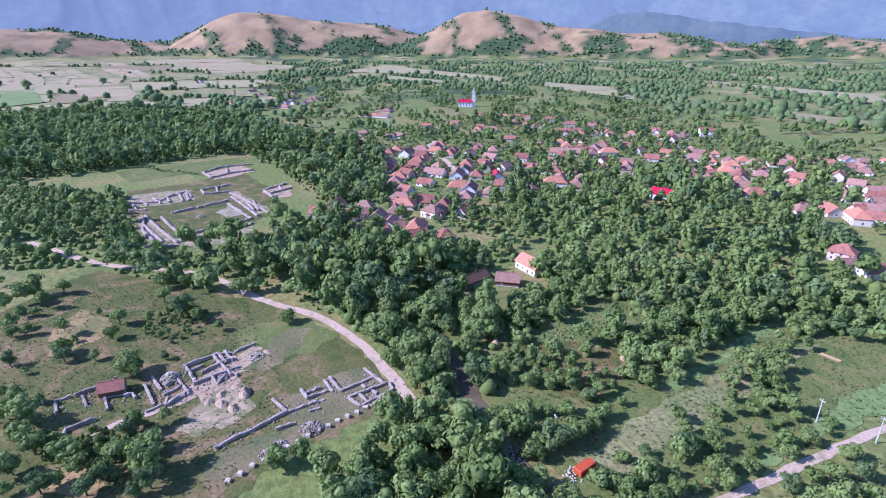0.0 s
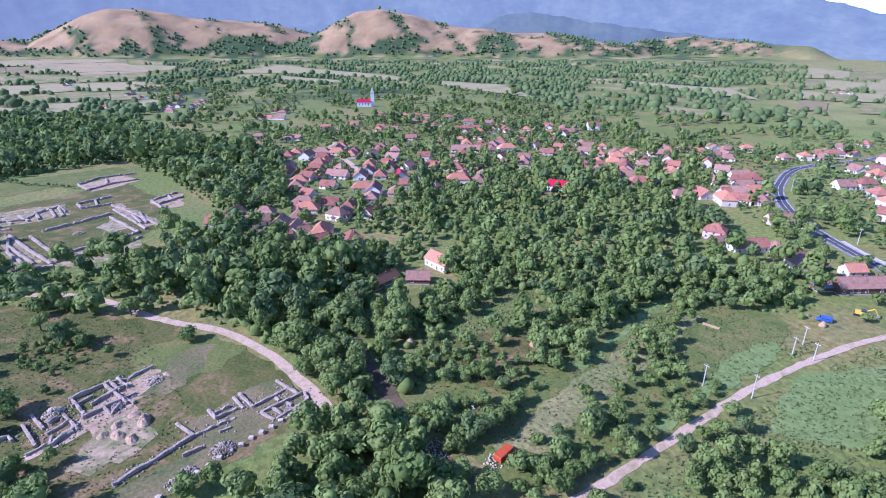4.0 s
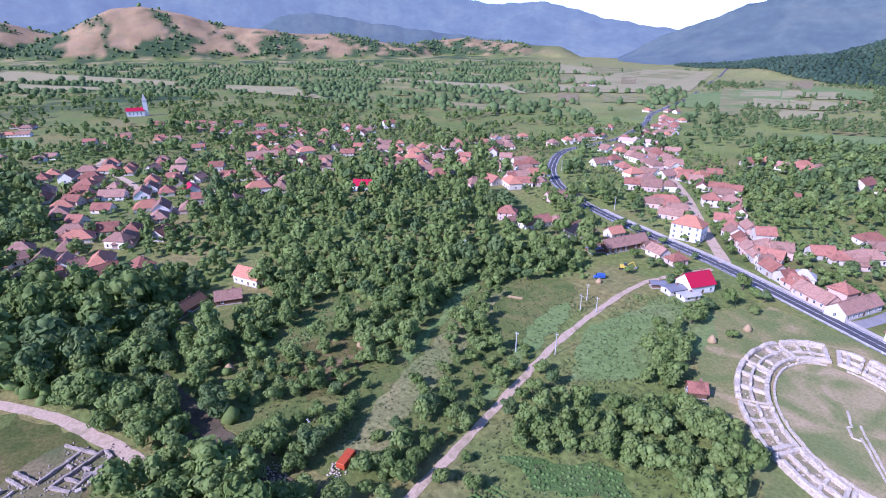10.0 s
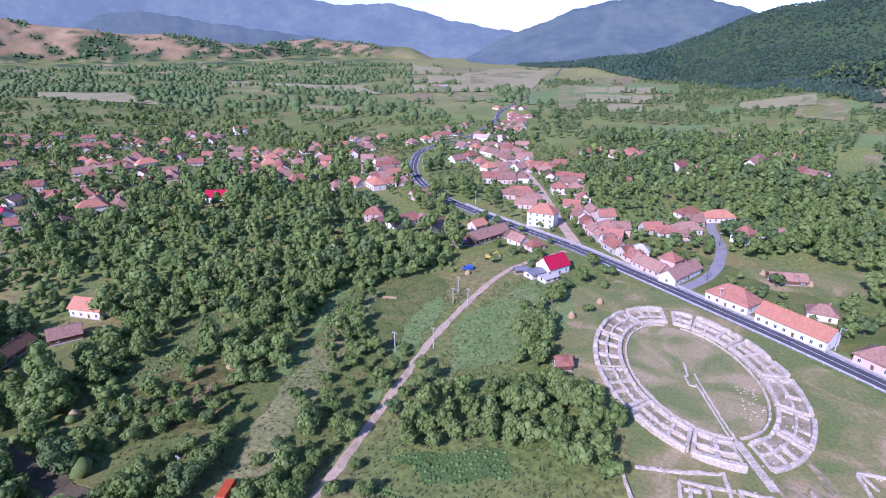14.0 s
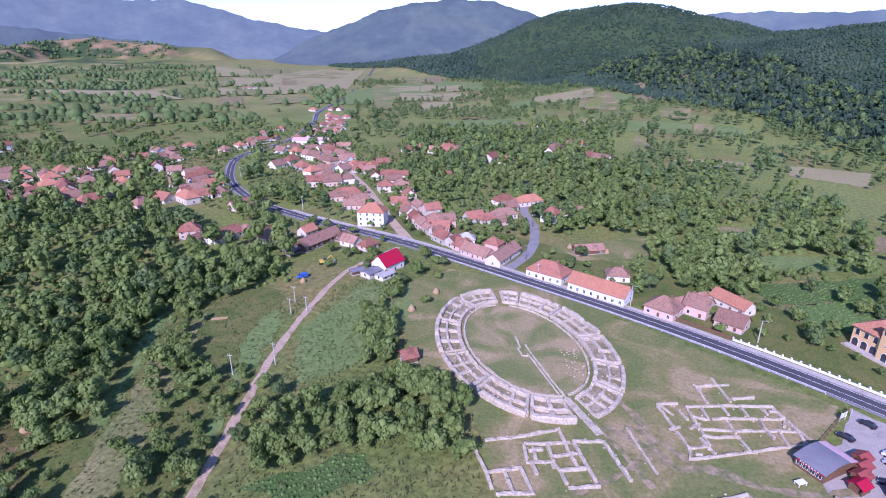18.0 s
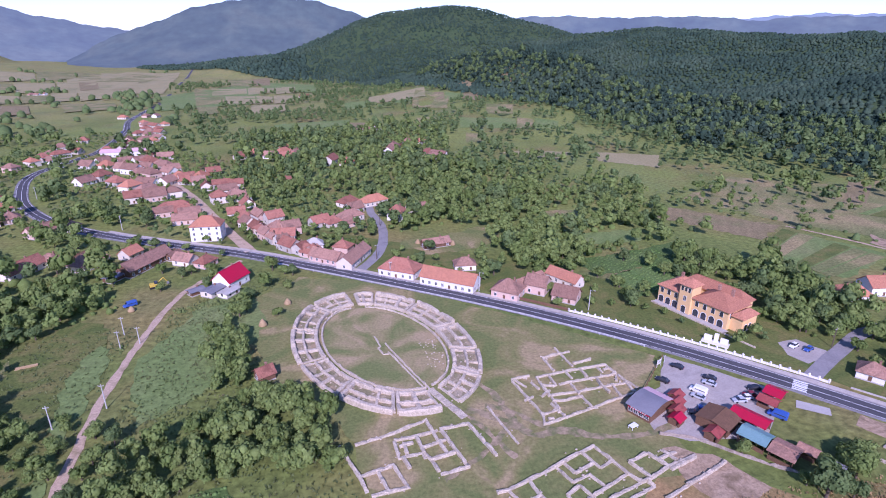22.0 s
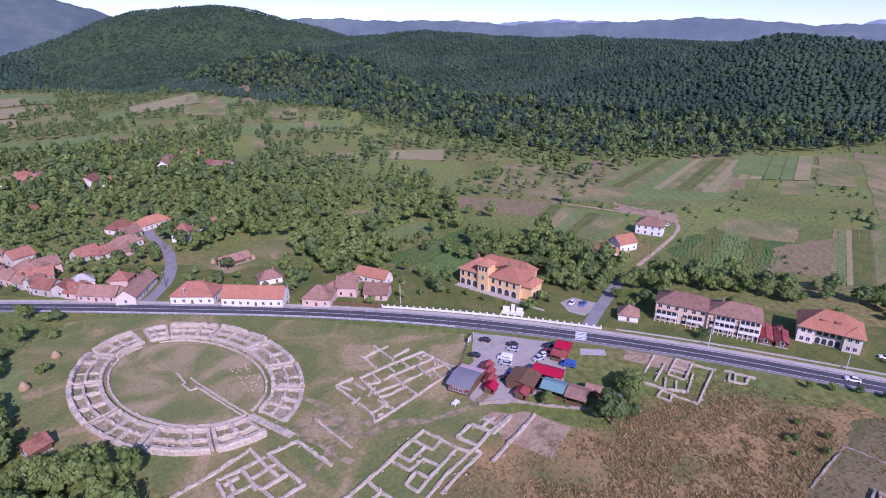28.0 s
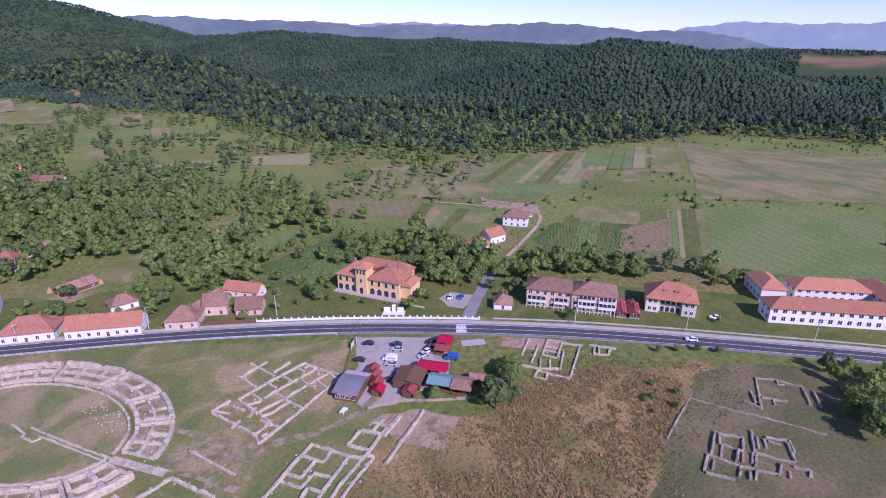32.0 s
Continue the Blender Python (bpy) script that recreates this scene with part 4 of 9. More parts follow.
sheet("bare_earth", [(-415.3, -87.2), (-421.8, -64.2), (-420.4, -46.1), (-392.7, -41.9), (-383.2, -59.9), (-383.0, -77.9)], M_WORN, 0.5, "rubble-strewn earth between the forum walls", "bare earth", rough=1.2, step=120.0)
sheet("bare_earth", [(-477.1, -41.1), (-498.6, -10.5), (-469.9, -2.0), (-455.2, -15.9), (-449.5, -31.0)], M_BARE, 0.5, "fresh brown earth of a newer dig", "bare earth", rough=1.2, step=120.0)
sheet("bare_earth", [(-398.2, 1.8), (-411.6, 8.4), (-411.3, 24.4), (-376.8, 20.8), (-379.1, 9.1)], M_BARE, 0.5, "fresh brown earth of a newer dig", "bare earth", rough=1.2, step=120.0)
sheet("bare_earth", [(-353.5, -26.4), (-368.5, -18.5), (-344.7, -8.2), (-340.3, -19.1)], M_CELL, 0.5, "gravel spread in the forum court", "bare earth", rough=1.0, step=120.0)
sheet("dry_patch", [(-210.9, -79.2), (-228.9, -73.9), (-215.7, -58.9), (-203.6, -58.6), (-193.9, -67.6), (-194.4, -74.8)], M_DRY, 0.42, "brown dried grass on the slope", "meadow", rough=1.4, step=120.0)
sheet("dry_patch", [(-135.4, -61.8), (-134.0, -54.7), (-123.1, -42.0), (-119.3, -46.3), (-123.7, -58.5)], M_DRY, 0.42, "brown dried grass on the slope", "meadow", rough=1.4, step=120.0)
sheet("bare_earth", [(-149.0, -24.9), (-156.0, -13.2), (-140.2, -8.3), (-135.0, -17.1), (-133.6, -23.9), (-137.6, -29.5)], M_WORN, 0.42, "trampled grass below the spoil heaps", "bare earth", rough=1.2, step=120.0)
sheet("dry_patch", [(-163.0, -13.2), (-184.1, 2.3), (-183.0, 12.0), (-170.8, 8.5), (-158.6, -6.0)], M_DRY_LAWN, 0.42, "thin worn grass below the track", "lawn", rough=1.2, step=120.0)
sheet("dry_patch", [(-119.4, -23.0), (-125.4, -14.7), (-130.8, 6.0), (-126.7, 13.8), (-120.6, -1.3), (-112.8, -15.9)], M_DRY_LAWN, 0.44, "thin worn grass along the colonnade", "lawn", rough=1.0, step=120.0)
sheet("orchard_grass", [(-74, 66), (-74, 110), (-79, 150), (-84, 200), (-110, 215), (-140, 200), (-172, 135), (-196, 80), (-168, 58), (-120, 57), (-96, 62)], M_LUSH, 0.14, "long green grass under the orchard trees", "meadow", rough=1.2, step=120.0)
sheet("dry_patch", [(-148, 74), (-146, 93), (-139, 103), (-129, 117), (-116, 104), (-111, 87), (-116, 78), (-130, 82)], M_ROUGH, 0.55, "dry brown grass in the orchard", "meadow", rough=1.6, step=120.0)
sheet("dry_patch", [(-157, 73), (-163, 90), (-148, 89), (-148, 73)], M_ROUGH, 0.57, "dry brown grass below the garden plot", "meadow", rough=1.2, step=120.0)
sheet("bank", [(-130, 47), (-129, 52), (-113, 54), (-104, 55), (-106, 51), (-118, 49)], M_BANK, 0.2, "shaded brown stream bank", "bank", rough=0.8, step=120.0)
sheet("vegetable_field", [(-58, 96), (-31, 110), (-26, 102), (-45, 91)], M_MAIZE, 0.38, "vegetable garden with green rows", "vegetable field", rough=1.2, step=120.0)
sheet("meadow", [(-69, 168), (-53, 221), (-39, 228), (-28, 197), (-34, 158), (-58, 137)], M_FIELD_G, 0.28, "overgrown green meadow beside the track", "meadow", rough=1.2, step=120.0)


def strip_plots(quad, n, kinds, lift, seed):
    """A field cut into long narrow plots between two of its edges (a-b and d-c)."""
    rs = random.Random(seed)
    (a, b, c, d) = quad
    cut = [0.0] + sorted((k + rs.uniform(-0.25, 0.25)) / n for k in range(1, n)) + [1.0]
    at = lambda p, q, u: (p[0] + (q[0] - p[0]) * u, p[1] + (q[1] - p[1]) * u)
    for k in range(n):
        u, v = cut[k] + 0.02 / n, cut[k + 1] - 0.1 / n
        m, nm, lab = rs.choice(kinds)
        sheet(nm, [at(a, b, u), at(a, b, v), at(d, c, v), at(d, c, u)], m, lift + 0.004 * k, lab, nm.replace("_", " "), step=120.0)


STRIPS = ((M_FIELD_M, "meadow", "narrow grassy strip plot"), (M_LUSH, "meadow", "narrow weedy strip plot"), (M_FIELD_Y, "stubble_field", "narrow straw-coloured strip plot"), (M_FIELD_G, "crop_field", "narrow green strip plot"), (M_LUSH, "meadow", "narrow weedy strip plot"), (M_FIELD_M, "meadow", "narrow grassy strip plot"))
strip_plots([(329, 264), (386, 198), (532, 252), (458, 309)], 12, STRIPS, 0.62, 1)
strip_plots([(223, 131), (247, 103), (306, 130), (299, 159)], 7, STRIPS[3:5], 0.62, 2)
strip_plots([(268, 83), (284, 67), (378, 101), (357, 117)], 7, STRIPS, 0.62, 3)
strip_plots([(438, 219), (479, 180), (594, 226), (546, 263)], 5, STRIPS[2:4], 0.62, 4)
strip_plots([(217, 222), (225, 183), (274, 198), (258, 249)], 6, STRIPS, 0.62, 5)
M_STUBBLE = mat("pale_stubble", (0.27, 0.22, 0.11), (0.31, 0.25, 0.135), (0.36, 0.29, 0.16), scale=0.02, fine=0.5, contrast=0.2, rows=0.03)
PLAIN = ((M_STUBBLE, "stubble_field", "pale straw-coloured strip field"), (M_STUBBLE, "stubble_field", "pale straw-coloured strip field"), (M_FIELD_Y, "stubble_field", "dry yellowish strip field"), (M_FIELD_M, "meadow", "grey-green strip meadow"))
strip_plots([(-2607, -966), (-2734, -505), (-2310, -372), (-2499, -904)], 7, PLAIN, 0.6, 20)
strip_plots([(-2353, -852), (-2171, -342), (-1818, -228), (-1902, -646)], 8, PLAIN, 0.6, 21)
strip_plots([(-1846, -628), (-1815, -315), (-1616, -300), (-1592, -547)], 5, PLAIN, 0.6, 22)
strip_plots([(-2748, -423), (-2762, -319), (-2779, -65), (-2771, -225)], 3, PLAIN, 0.6, 23)
strip_plots([(-2761, -320), (-2050, -165), (-2141, 101), (-2780, -16)], 3, PLAIN, 0.6, 24)
strip_plots([(-2147, -165), (-1942, -103), (-2041, 93), (-2131, 100)], 2, PLAIN, 0.6, 25)
sheet("stubble_field", [(-1532, -400), (-1246, -296), (-1292, -210), (-1563, -275)], M_STUBBLE, 0.6, "pale stubble field behind a hedge", "stubble field", rough=1.2, step=120.0)
sheet("crop_field", [(-1476, -509), (-1517, -458), (-1184, -345), (-1112, -390)], M_FIELD_G, 0.6, "bright green pasture between hedges", "crop field", rough=1.2, step=120.0)
sheet("meadow", [(-982, -297), (-967, -235), (-778, -193), (-771, -215)], M_FIELD_M, 0.6, "pale green meadow between woods", "meadow", rough=1.2, step=120.0)
sheet("maize_field", [(113, 229), (130, 229), (182, 241), (185, 231), (158, 215), (121, 208)], M_MAIZE, 0.5, "green maize strip between trees", "maize field", rough=1.0, step=120.0)
sheet("meadow", [(138, 266), (175, 264), (164, 246), (131, 248)], M_FIELD_G, 0.5, "small green clearing between trees", "meadow", rough=1.0, step=120.0)
sheet("dry_patch", [(136, 312), (158, 310), (150, 291), (129, 294)], M_FIELD_M, 0.5, "small dry clearing between trees", "meadow", rough=1.0, step=120.0)
sheet("bare_earth", [(299, 229), (300, 211), (310, 188), (291, 173), (288, 193), (286, 218)], M_BARE, 0.72, "pale heaped earth beside the white house", "bare earth", rough=1.0, step=120.0)
k_ = 0.0
for mat_, poly_, nm_, lab_ in (
        (M_FIELD_B, [(220, 304), (260, 253), (231, 235), (197, 286)], "ploughed_field", "brown ploughed field with weedy edges"),
        (M_FIELD_G, [(259, 246), (279, 201), (229, 181), (216, 220)], "crop_field", "green crop plot beside a field track"),
        (M_MAIZE, [(245, 150), (283, 159), (316, 116), (246, 102), (238, 126)], "vegetable_field", "dark green vegetable plot in rows"),
        (M_FIELD_B, [(298, 122), (347, 107), (279, 82), (261, 108)], "harvested_field", "brown harvested plot with dry weeds"),
        (M_FIELD_M, [(361, 112), (382, 101), (284, 67), (275, 80)], "meadow", "narrow pale grass strip"),
        (M_FIELD_G, [(384, 270), (470, 236), (369, 188), (304, 227)], "crop_field", "pale green striped crop field"),
        (M_FIELD_Y, [(198, 520), (238, 501), (217, 465), (169, 511)], "stubble_field", "pale straw coloured field among trees"),
        (M_FIELD_Y, [(266, 495), (318, 467), (286, 416), (246, 454)], "stubble_field", "small straw coloured field among trees"),
        (M_FIELD_M, [(327, 164), (358, 134), (313, 118), (296, 150)], "meadow", "green garden plot in strips"),
        (M_FIELD_G, [(-105.5, 112), (-111, 115), (-119, 148), (-130, 176), (-126, 182), (-115.6, 153)], "crop_field", "bright green lane of grass between orchard trees"),
        (M_FIELD_M, [(-90.4, 67), (-99, 97), (-103, 110), (-113, 149.5), (-110.6, 182), (-100, 148), (-90, 101), (-82.3, 78)], "meadow", "open grassy meadow in the orchard"),
        (M_FIELD_G, [(-72, 100), (-79, 135), (-87, 166), (-86, 188), (-79, 183), (-76, 148), (-73.5, 125)], "crop_field", "green grass strip beside the farm track"),
        (M_GRASS_MOWN, [(36, 273), (85, 280), (79, 259), (63, 255), (35, 261)], "lawn", "mown garden lawn behind the roadside houses")):
    k_ += 0.016
    sheet(nm_, poly_, mat_, 0.33 + k_, lab_, nm_.replace("_", " "), rough=1.2, step=120.0)
# strip fields on the plains, one beside another
rp = random.Random(5)
k_ = 0
for az0_, az1_, bands_ in ((-112.0, -88.0, ((1020, 1180), (1190, 1420), (1435, 1700), (1720, 2060), (2080, 2420), (2440, 2850))),
                          (-27.0, -18.5, ((1050, 1230), (1260, 1500), (1540, 1900), (1950, 2500))), (-12.0, -4.5, ((900, 1040), (1060, 1240), (1270, 1500), (1560, 1880))),
                          (2.0, 24.0, ((600, 660), (690, 770), (800, 900), (930, 1040), (1080, 1200))), (50.0, 84.0, ((450, 545), (560, 600), (625, 690)))):
    for r0_, r1_ in bands_:
        a_ = az0_
        while a_ < az1_:
            w_ = rp.uniform(1.2, 4.2) if az0_ < -50 else rp.uniform(1.5, 3.4)
            if rp.random() < (0.85 if az0_ < 0 else 0.42 if az0_ < 30 else 0.65):
                q_ = [(r * math.sin(radians(a)), r * math.cos(radians(a))) for a, r in ((a_, r0_), (a_, r1_), (a_ + w_ - 0.12, r1_ - rp.uniform(0, 0.3) * (r1_ - r0_)), (a_ + w_ - 0.12, r0_ + rp.uniform(0, 0.25) * (r1_ - r0_)))]
                m_, n_, l_ = rp.choice(((M_FIELD_Y, "stubble_field", "pale harvested strip field on the plain"), (M_FIELD_Y, "stubble_field", "pale harvested strip field on the plain"),
                                        (M_FIELD_M, "meadow", "green strip among harvested fields"), (M_FIELD_B, "ploughed_field", "brown strip among harvested fields"))[2 * (az0_ > 0):]
                                       + ((M_FIELD_G, "crop_field", "green crop strip between hedges"),) * (az0_ > 0))
                sheet(n_, q_, m_, 0.4 if az0_ < -50 else 0.62 if az0_ < 0 else 0.21, l_, n_.replace("_", " "), step=120.0)
            a_ += w_
for pts_, w_, nm_, lab_ in (
        ([(-135, 470), (-124.4, 450.2), (-93.6, 389.4), (-65.8, 324.6), (-43, 274)], 3.0, "side_street", "pale paved village side street"),
        ([(24.1, 345), (24.1, 330.3), (27.9, 298.5), (22.9, 260.9), (10, 236)], 2.6, "lane", "curving grey asphalt lane"),
        ([(202.7, 140.4), (190.4, 138.2), (169.6, 128.9), (149.7, 119.2), (143, 116)], 2.6, "drive", "grey asphalt drive between walls"),
        ([(-560, 190), (-524.7, 172.3), (-444.4, 164.5), (-391.0, 153.0), (-330, 150)], 2.6, "village_street", "pale village street between houses"),
        ([(264.0, 252.5), (283.4, 212.2), (290.0, 173.5), (215, 146)], 1.1, "field_track", "pale dirt field track")):
    strip(nm_, smooth_line(pts_, 5.0), w_, -w_, 0.14, M_TRACK if nm_ != "lane" and nm_ != "drive" else M_PAVE, lab_, "street", 0.2)
for pts_, w_ in (([(36, 147), (43.4, 133), (46, 121), (48, 112), (51.5, 110.6), (60, 111), (66, 107), (80, 104.7), (90.7, 106.8)], 1.1), ([(34.6, 125.4), (39, 122.7), (44.2, 117.6), (49, 112)], 1.4),
                 ([(22, 100), (30, 104), (40, 112), (47, 118)], 0.8), ([(40, 126), (47, 122), (56, 112), (64, 108)], 1.0), ([(28, 130), (33, 124), (38, 114), (42, 104)], 0.9), ([(-2, 140), (-8, 156), (-10, 176), (-4, 196)], 1.0)):
    strip("footpath", smooth_line(pts_, 1.5), w_, -w_, 0.065 + 0.0004 * pts_[0][1], M_WORN, "trodden earth footpath across the lawn", "path", 0.5)


# ---- ruins ----
RUIN_SEED = [100]
WALLS = []


def ruin(label, material, width, height, walls):
    """Foundations: every wall run a part of its own."""
    return more_walls(thing("ruin", label, "ruin", "ruined foundations"), material, width, height, walls)


def more_walls(ob, material, width, height, walls):
    for pts in walls:
        RUIN_SEED[0] += 1
        WALLS.append((material, pts, width))
        part("foundation_wall", mesh_from("foundation_wall", *wall_run(pts, width, height, RUIN_SEED[0]), material), ob)
    return ob


ruin("low pale stone foundations of a ruined house beside the amphitheatre", M_STONE, 0.85, 0.7, [
    [(1.3, 117.0), (12.2, 119.6), (21.7, 123.1), (23.1, 115.4), (24.9, 108.6)],
    [(11.7, 116.3), (12.2, 109.7), (18.5, 110.4), (18.8, 108.2)],
    [(11.7, 116.7), (17.9, 116.8), (24.2, 118.2)],
    [(17.9, 116.8), (18.9, 110.3)],
    [(14.2, 114.9), (14.4, 110.9)],
    [(18.6, 112.1), (25.4, 114.0)],
    [(18.9, 110.3), (20.3, 107.4), (26.9, 108.7)],
    [(20.3, 107.4), (21.4, 103.0)],
    [(33.1, 119.1), (25.0, 118.4), (27.2, 109.7), (29.0, 102.9), (21.6, 102.0)],
    [(33.1, 119.1), (37.2, 105.3)],
    [(-2.8, 117.1), (1.8, 105.3), (3.2, 100.1)],
    [(1.8, 105.3), (10.4, 107.5), (13.1, 99.5), (4.1, 98.8)],
    [(6.3, 106.3), (8.5, 98.6)],
    [(12.8, 113.8), (16.6, 114.7)],
    [(13.3, 109.3), (14.4, 105.6)],
])
ob_ = ruin("pale stone foundation walls with small rooms on mown grass", M_STONE, 0.7, 0.65, [
    [(73.2, 151.7), (74.5, 139.8)],
    [(66.7, 146.8), (77.4, 148.7)],
    [(66.7, 146.8), (67.4, 138.6)],
    [(75.4, 141.4), (82.3, 142.4)],
    [(60.4, 136.3), (71.2, 137.7), (77.9, 137.9), (85.8, 138.4)],
    [(85.8, 138.4), (86.9, 130.5), (87.5, 122.3)],
    [(87.4, 128.9), (89.2, 124.1)],
    [(66.0, 131.2), (70.2, 131.8), (78.3, 132.2), (86.5, 132.8)],
    [(60.2, 126.4), (70.0, 126.5), (78.2, 127.2), (87.3, 127.6)],
    [(60.5, 123.8), (63.8, 123.2), (69.7, 124.0)],
    [(59.7, 122.8), (61.3, 116.6)],
    [(60.8, 115.8), (69.1, 117.8)],
    [(69.1, 117.8), (79.8, 120.7), (86.7, 122.1)],
    [(70.9, 137.2), (71.3, 133.3)],
    [(76.2, 137.5), (76.6, 133.2)],
])
more_walls(ob_, M_STONE, 0.7, 0.65, [
    [(82.1, 137.4), (82.6, 134.4)],
    [(83.5, 135.9), (86.0, 136.3)],
    [(86.5, 132.8), (84.6, 129.2)],
    [(69.7, 130.9), (70.0, 125.3)],
    [(79.1, 131.7), (78.7, 128.1), (79.4, 123.9)],
    [(82.3, 127.9), (82.0, 121.2)],
    [(70.3, 124.5), (70.8, 118.5)],
    [(87.3, 127.6), (87.0, 122.6)],
    [(52.1, 137.0), (58.3, 137.6)],
    [(52.0, 136.1), (53.1, 130.5), (53.8, 125.7)],
    [(53.8, 125.7), (54.8, 121.9), (55.2, 117.6), (54.0, 113.9)],
    [(52.9, 136.5), (55.4, 132.1)],
    [(54.4, 114.2), (61.5, 115.9)],
    [(54.9, 118.3), (60.6, 119.6)],
    [(60.4, 136.3), (60.4, 130.9), (61.0, 125.9), (61.1, 119.9)],
    [(64.5, 136.4), (64.7, 130.7)],
])
more_walls(ob_, M_STONE, 0.7, 0.65, [
    [(60.1, 132.2), (64.4, 130.7)],
    [(52.4, 125.5), (55.6, 126.9)],
    [(57.7, 134.2), (58.8, 130.1)],
    [(58.3, 126.4), (61.8, 128.9)],
    [(56.0, 116.1), (57.8, 116.1)],
])
ob_ = ruin("long stone foundation walls of a ruined building with square rooms", M_STONE, 0.75, 0.6, [
    [(33.5, 93.4), (36.4, 93.7), (42.5, 95.7), (50.7, 98.5)],
    [(50.7, 98.5), (57.7, 101.4), (63.6, 103.3)],
    [(63.6, 103.3), (65.8, 97.5), (67.4, 92.7), (69.2, 89.2)],
    [(59.5, 101.5), (61.6, 95.7)],
    [(61.6, 95.7), (65.8, 97.5)],
    [(53.1, 99.4), (54.5, 95.4)],
    [(54.5, 95.4), (60.5, 97.6)],
    [(50.7, 98.5), (52.7, 92.7)],
    [(52.7, 92.7), (57.8, 94.3)],
    [(57.8, 94.3), (60.0, 89.5)],
    [(67.3, 92.5), (60.0, 89.5), (55.1, 87.6), (50.9, 85.5)],
    [(49.7, 89.3), (53.4, 91.1)],
    [(53.8, 91.7), (55.3, 87.8)],
    [(49.7, 89.3), (50.9, 85.5)],
    [(69.2, 89.2), (60.0, 86.5), (51.6, 82.8)],
])
more_walls(ob_, M_STONE, 0.75, 0.6, [
    [(71.6, 87.4), (61.3, 84.3), (55.3, 81.9)],
    [(42.4, 95.4), (43.3, 91.0), (45.3, 86.1)],
    [(36.4, 93.7), (37.7, 90.7)],
    [(43.6, 90.5), (39.6, 89.5)],
    [(72.2, 89.9), (69.2, 89.2)],
])
ob_ = ruin("excavated stone walls standing in bare sandy earth", M_STONE, 0.85, 0.7, [
    [(69.8, 96.1), (76.3, 98.0)],
    [(76.3, 98.0), (78.7, 92.5)],
    [(69.8, 96.1), (72.4, 90.2)],
    [(72.2, 89.9), (78.7, 92.5), (83.8, 93.6), (88.0, 94.4)],
    [(78.8, 91.5), (86.7, 93.7)],
    [(72.0, 83.2), (79.5, 86.0)],
    [(79.5, 86.0), (85.8, 87.9), (94.0, 90.9)],
    [(70.9, 89.0), (71.6, 87.4)],
    [(80.7, 98.2), (82.2, 94.1)],
    [(77.6, 95.4), (83.8, 96.9)],
])
ob_ = ruin("small square stone temple foundation beside the road", M_STONE, 0.6, 0.6, [
    [(154.8, 85.5), (156.2, 80.5), (158.7, 74.5)],
    [(158.7, 74.5), (147.5, 70.5), (137.9, 67.1)],
    [(137.9, 67.1), (135.4, 74.5)],
    [(133.7, 83.1), (136.2, 77.8), (140.0, 72.4)],
    [(154.8, 85.5), (144.4, 81.6)],
    [(144.4, 81.6), (146.0, 76.7)],
    [(156.2, 80.5), (146.8, 76.8)],
    [(150.2, 83.6), (151.9, 78.9)],
    [(147.7, 82.6), (149.3, 77.9)],
    [(148.8, 85.9), (137.6, 81.6)],
    [(151.6, 77.1), (140.2, 72.1)],
    [(141.9, 80.7), (137.4, 77.9)],
    [(142.7, 77.4), (138.6, 74.9)],
    [(150.8, 91.2), (139.2, 86.6)],
    [(134.9, 77.3), (135.7, 74.3)],
    [(134.9, 77.3), (131.2, 76.4)],
    [(131.2, 76.4), (132.3, 72.5), (135.7, 74.3)],
])
more_walls(ob_, M_STONE, 0.6, 0.6, [
    [(161.6, 72.5), (165.2, 63.8)],
    [(161.9, 70.5), (157.1, 68.4)],
    [(157.1, 68.4), (159.7, 64.2), (164.2, 65.7)],
    [(162.5, 69.1), (159.0, 67.3)],
])
ob_ = ruin("long low boundary wall of dark stone in dry grass", M_STONE_DK, 0.5, 0.35, [
    [(153.5, 34.5), (141.1, 33.8), (130.1, 32.9)],
    [(153.5, 34.5), (154.8, 27.3), (156.8, 20.1)],
    [(156.8, 20.1), (158.4, 15.0), (159.9, 9.6)],
    [(159.9, 9.6), (161.6, 0.3)],
])
ob_ = ruin("dark stone foundations with parallel walls in dry grass", M_STONE_DK, 0.65, 0.7, [
    [(179.0, 22.2), (162.1, 16.7)],
    [(169.6, 21.4), (164.1, 18.8)],
    [(179.0, 22.2), (181.9, 17.3), (182.2, 14.4), (182.9, 9.8)],
    [(182.9, 9.8), (174.1, 6.2)],
    [(162.5, 21.6), (162.1, 16.7)],
    [(168.6, 18.0), (171.3, 11.8)],
    [(183.1, 7.0), (175.0, 3.6)],
    [(169.7, 15.2), (167.1, 14.1)],
    [(182.7, 17.2), (179.9, 15.9), (180.8, 14.4)],
])
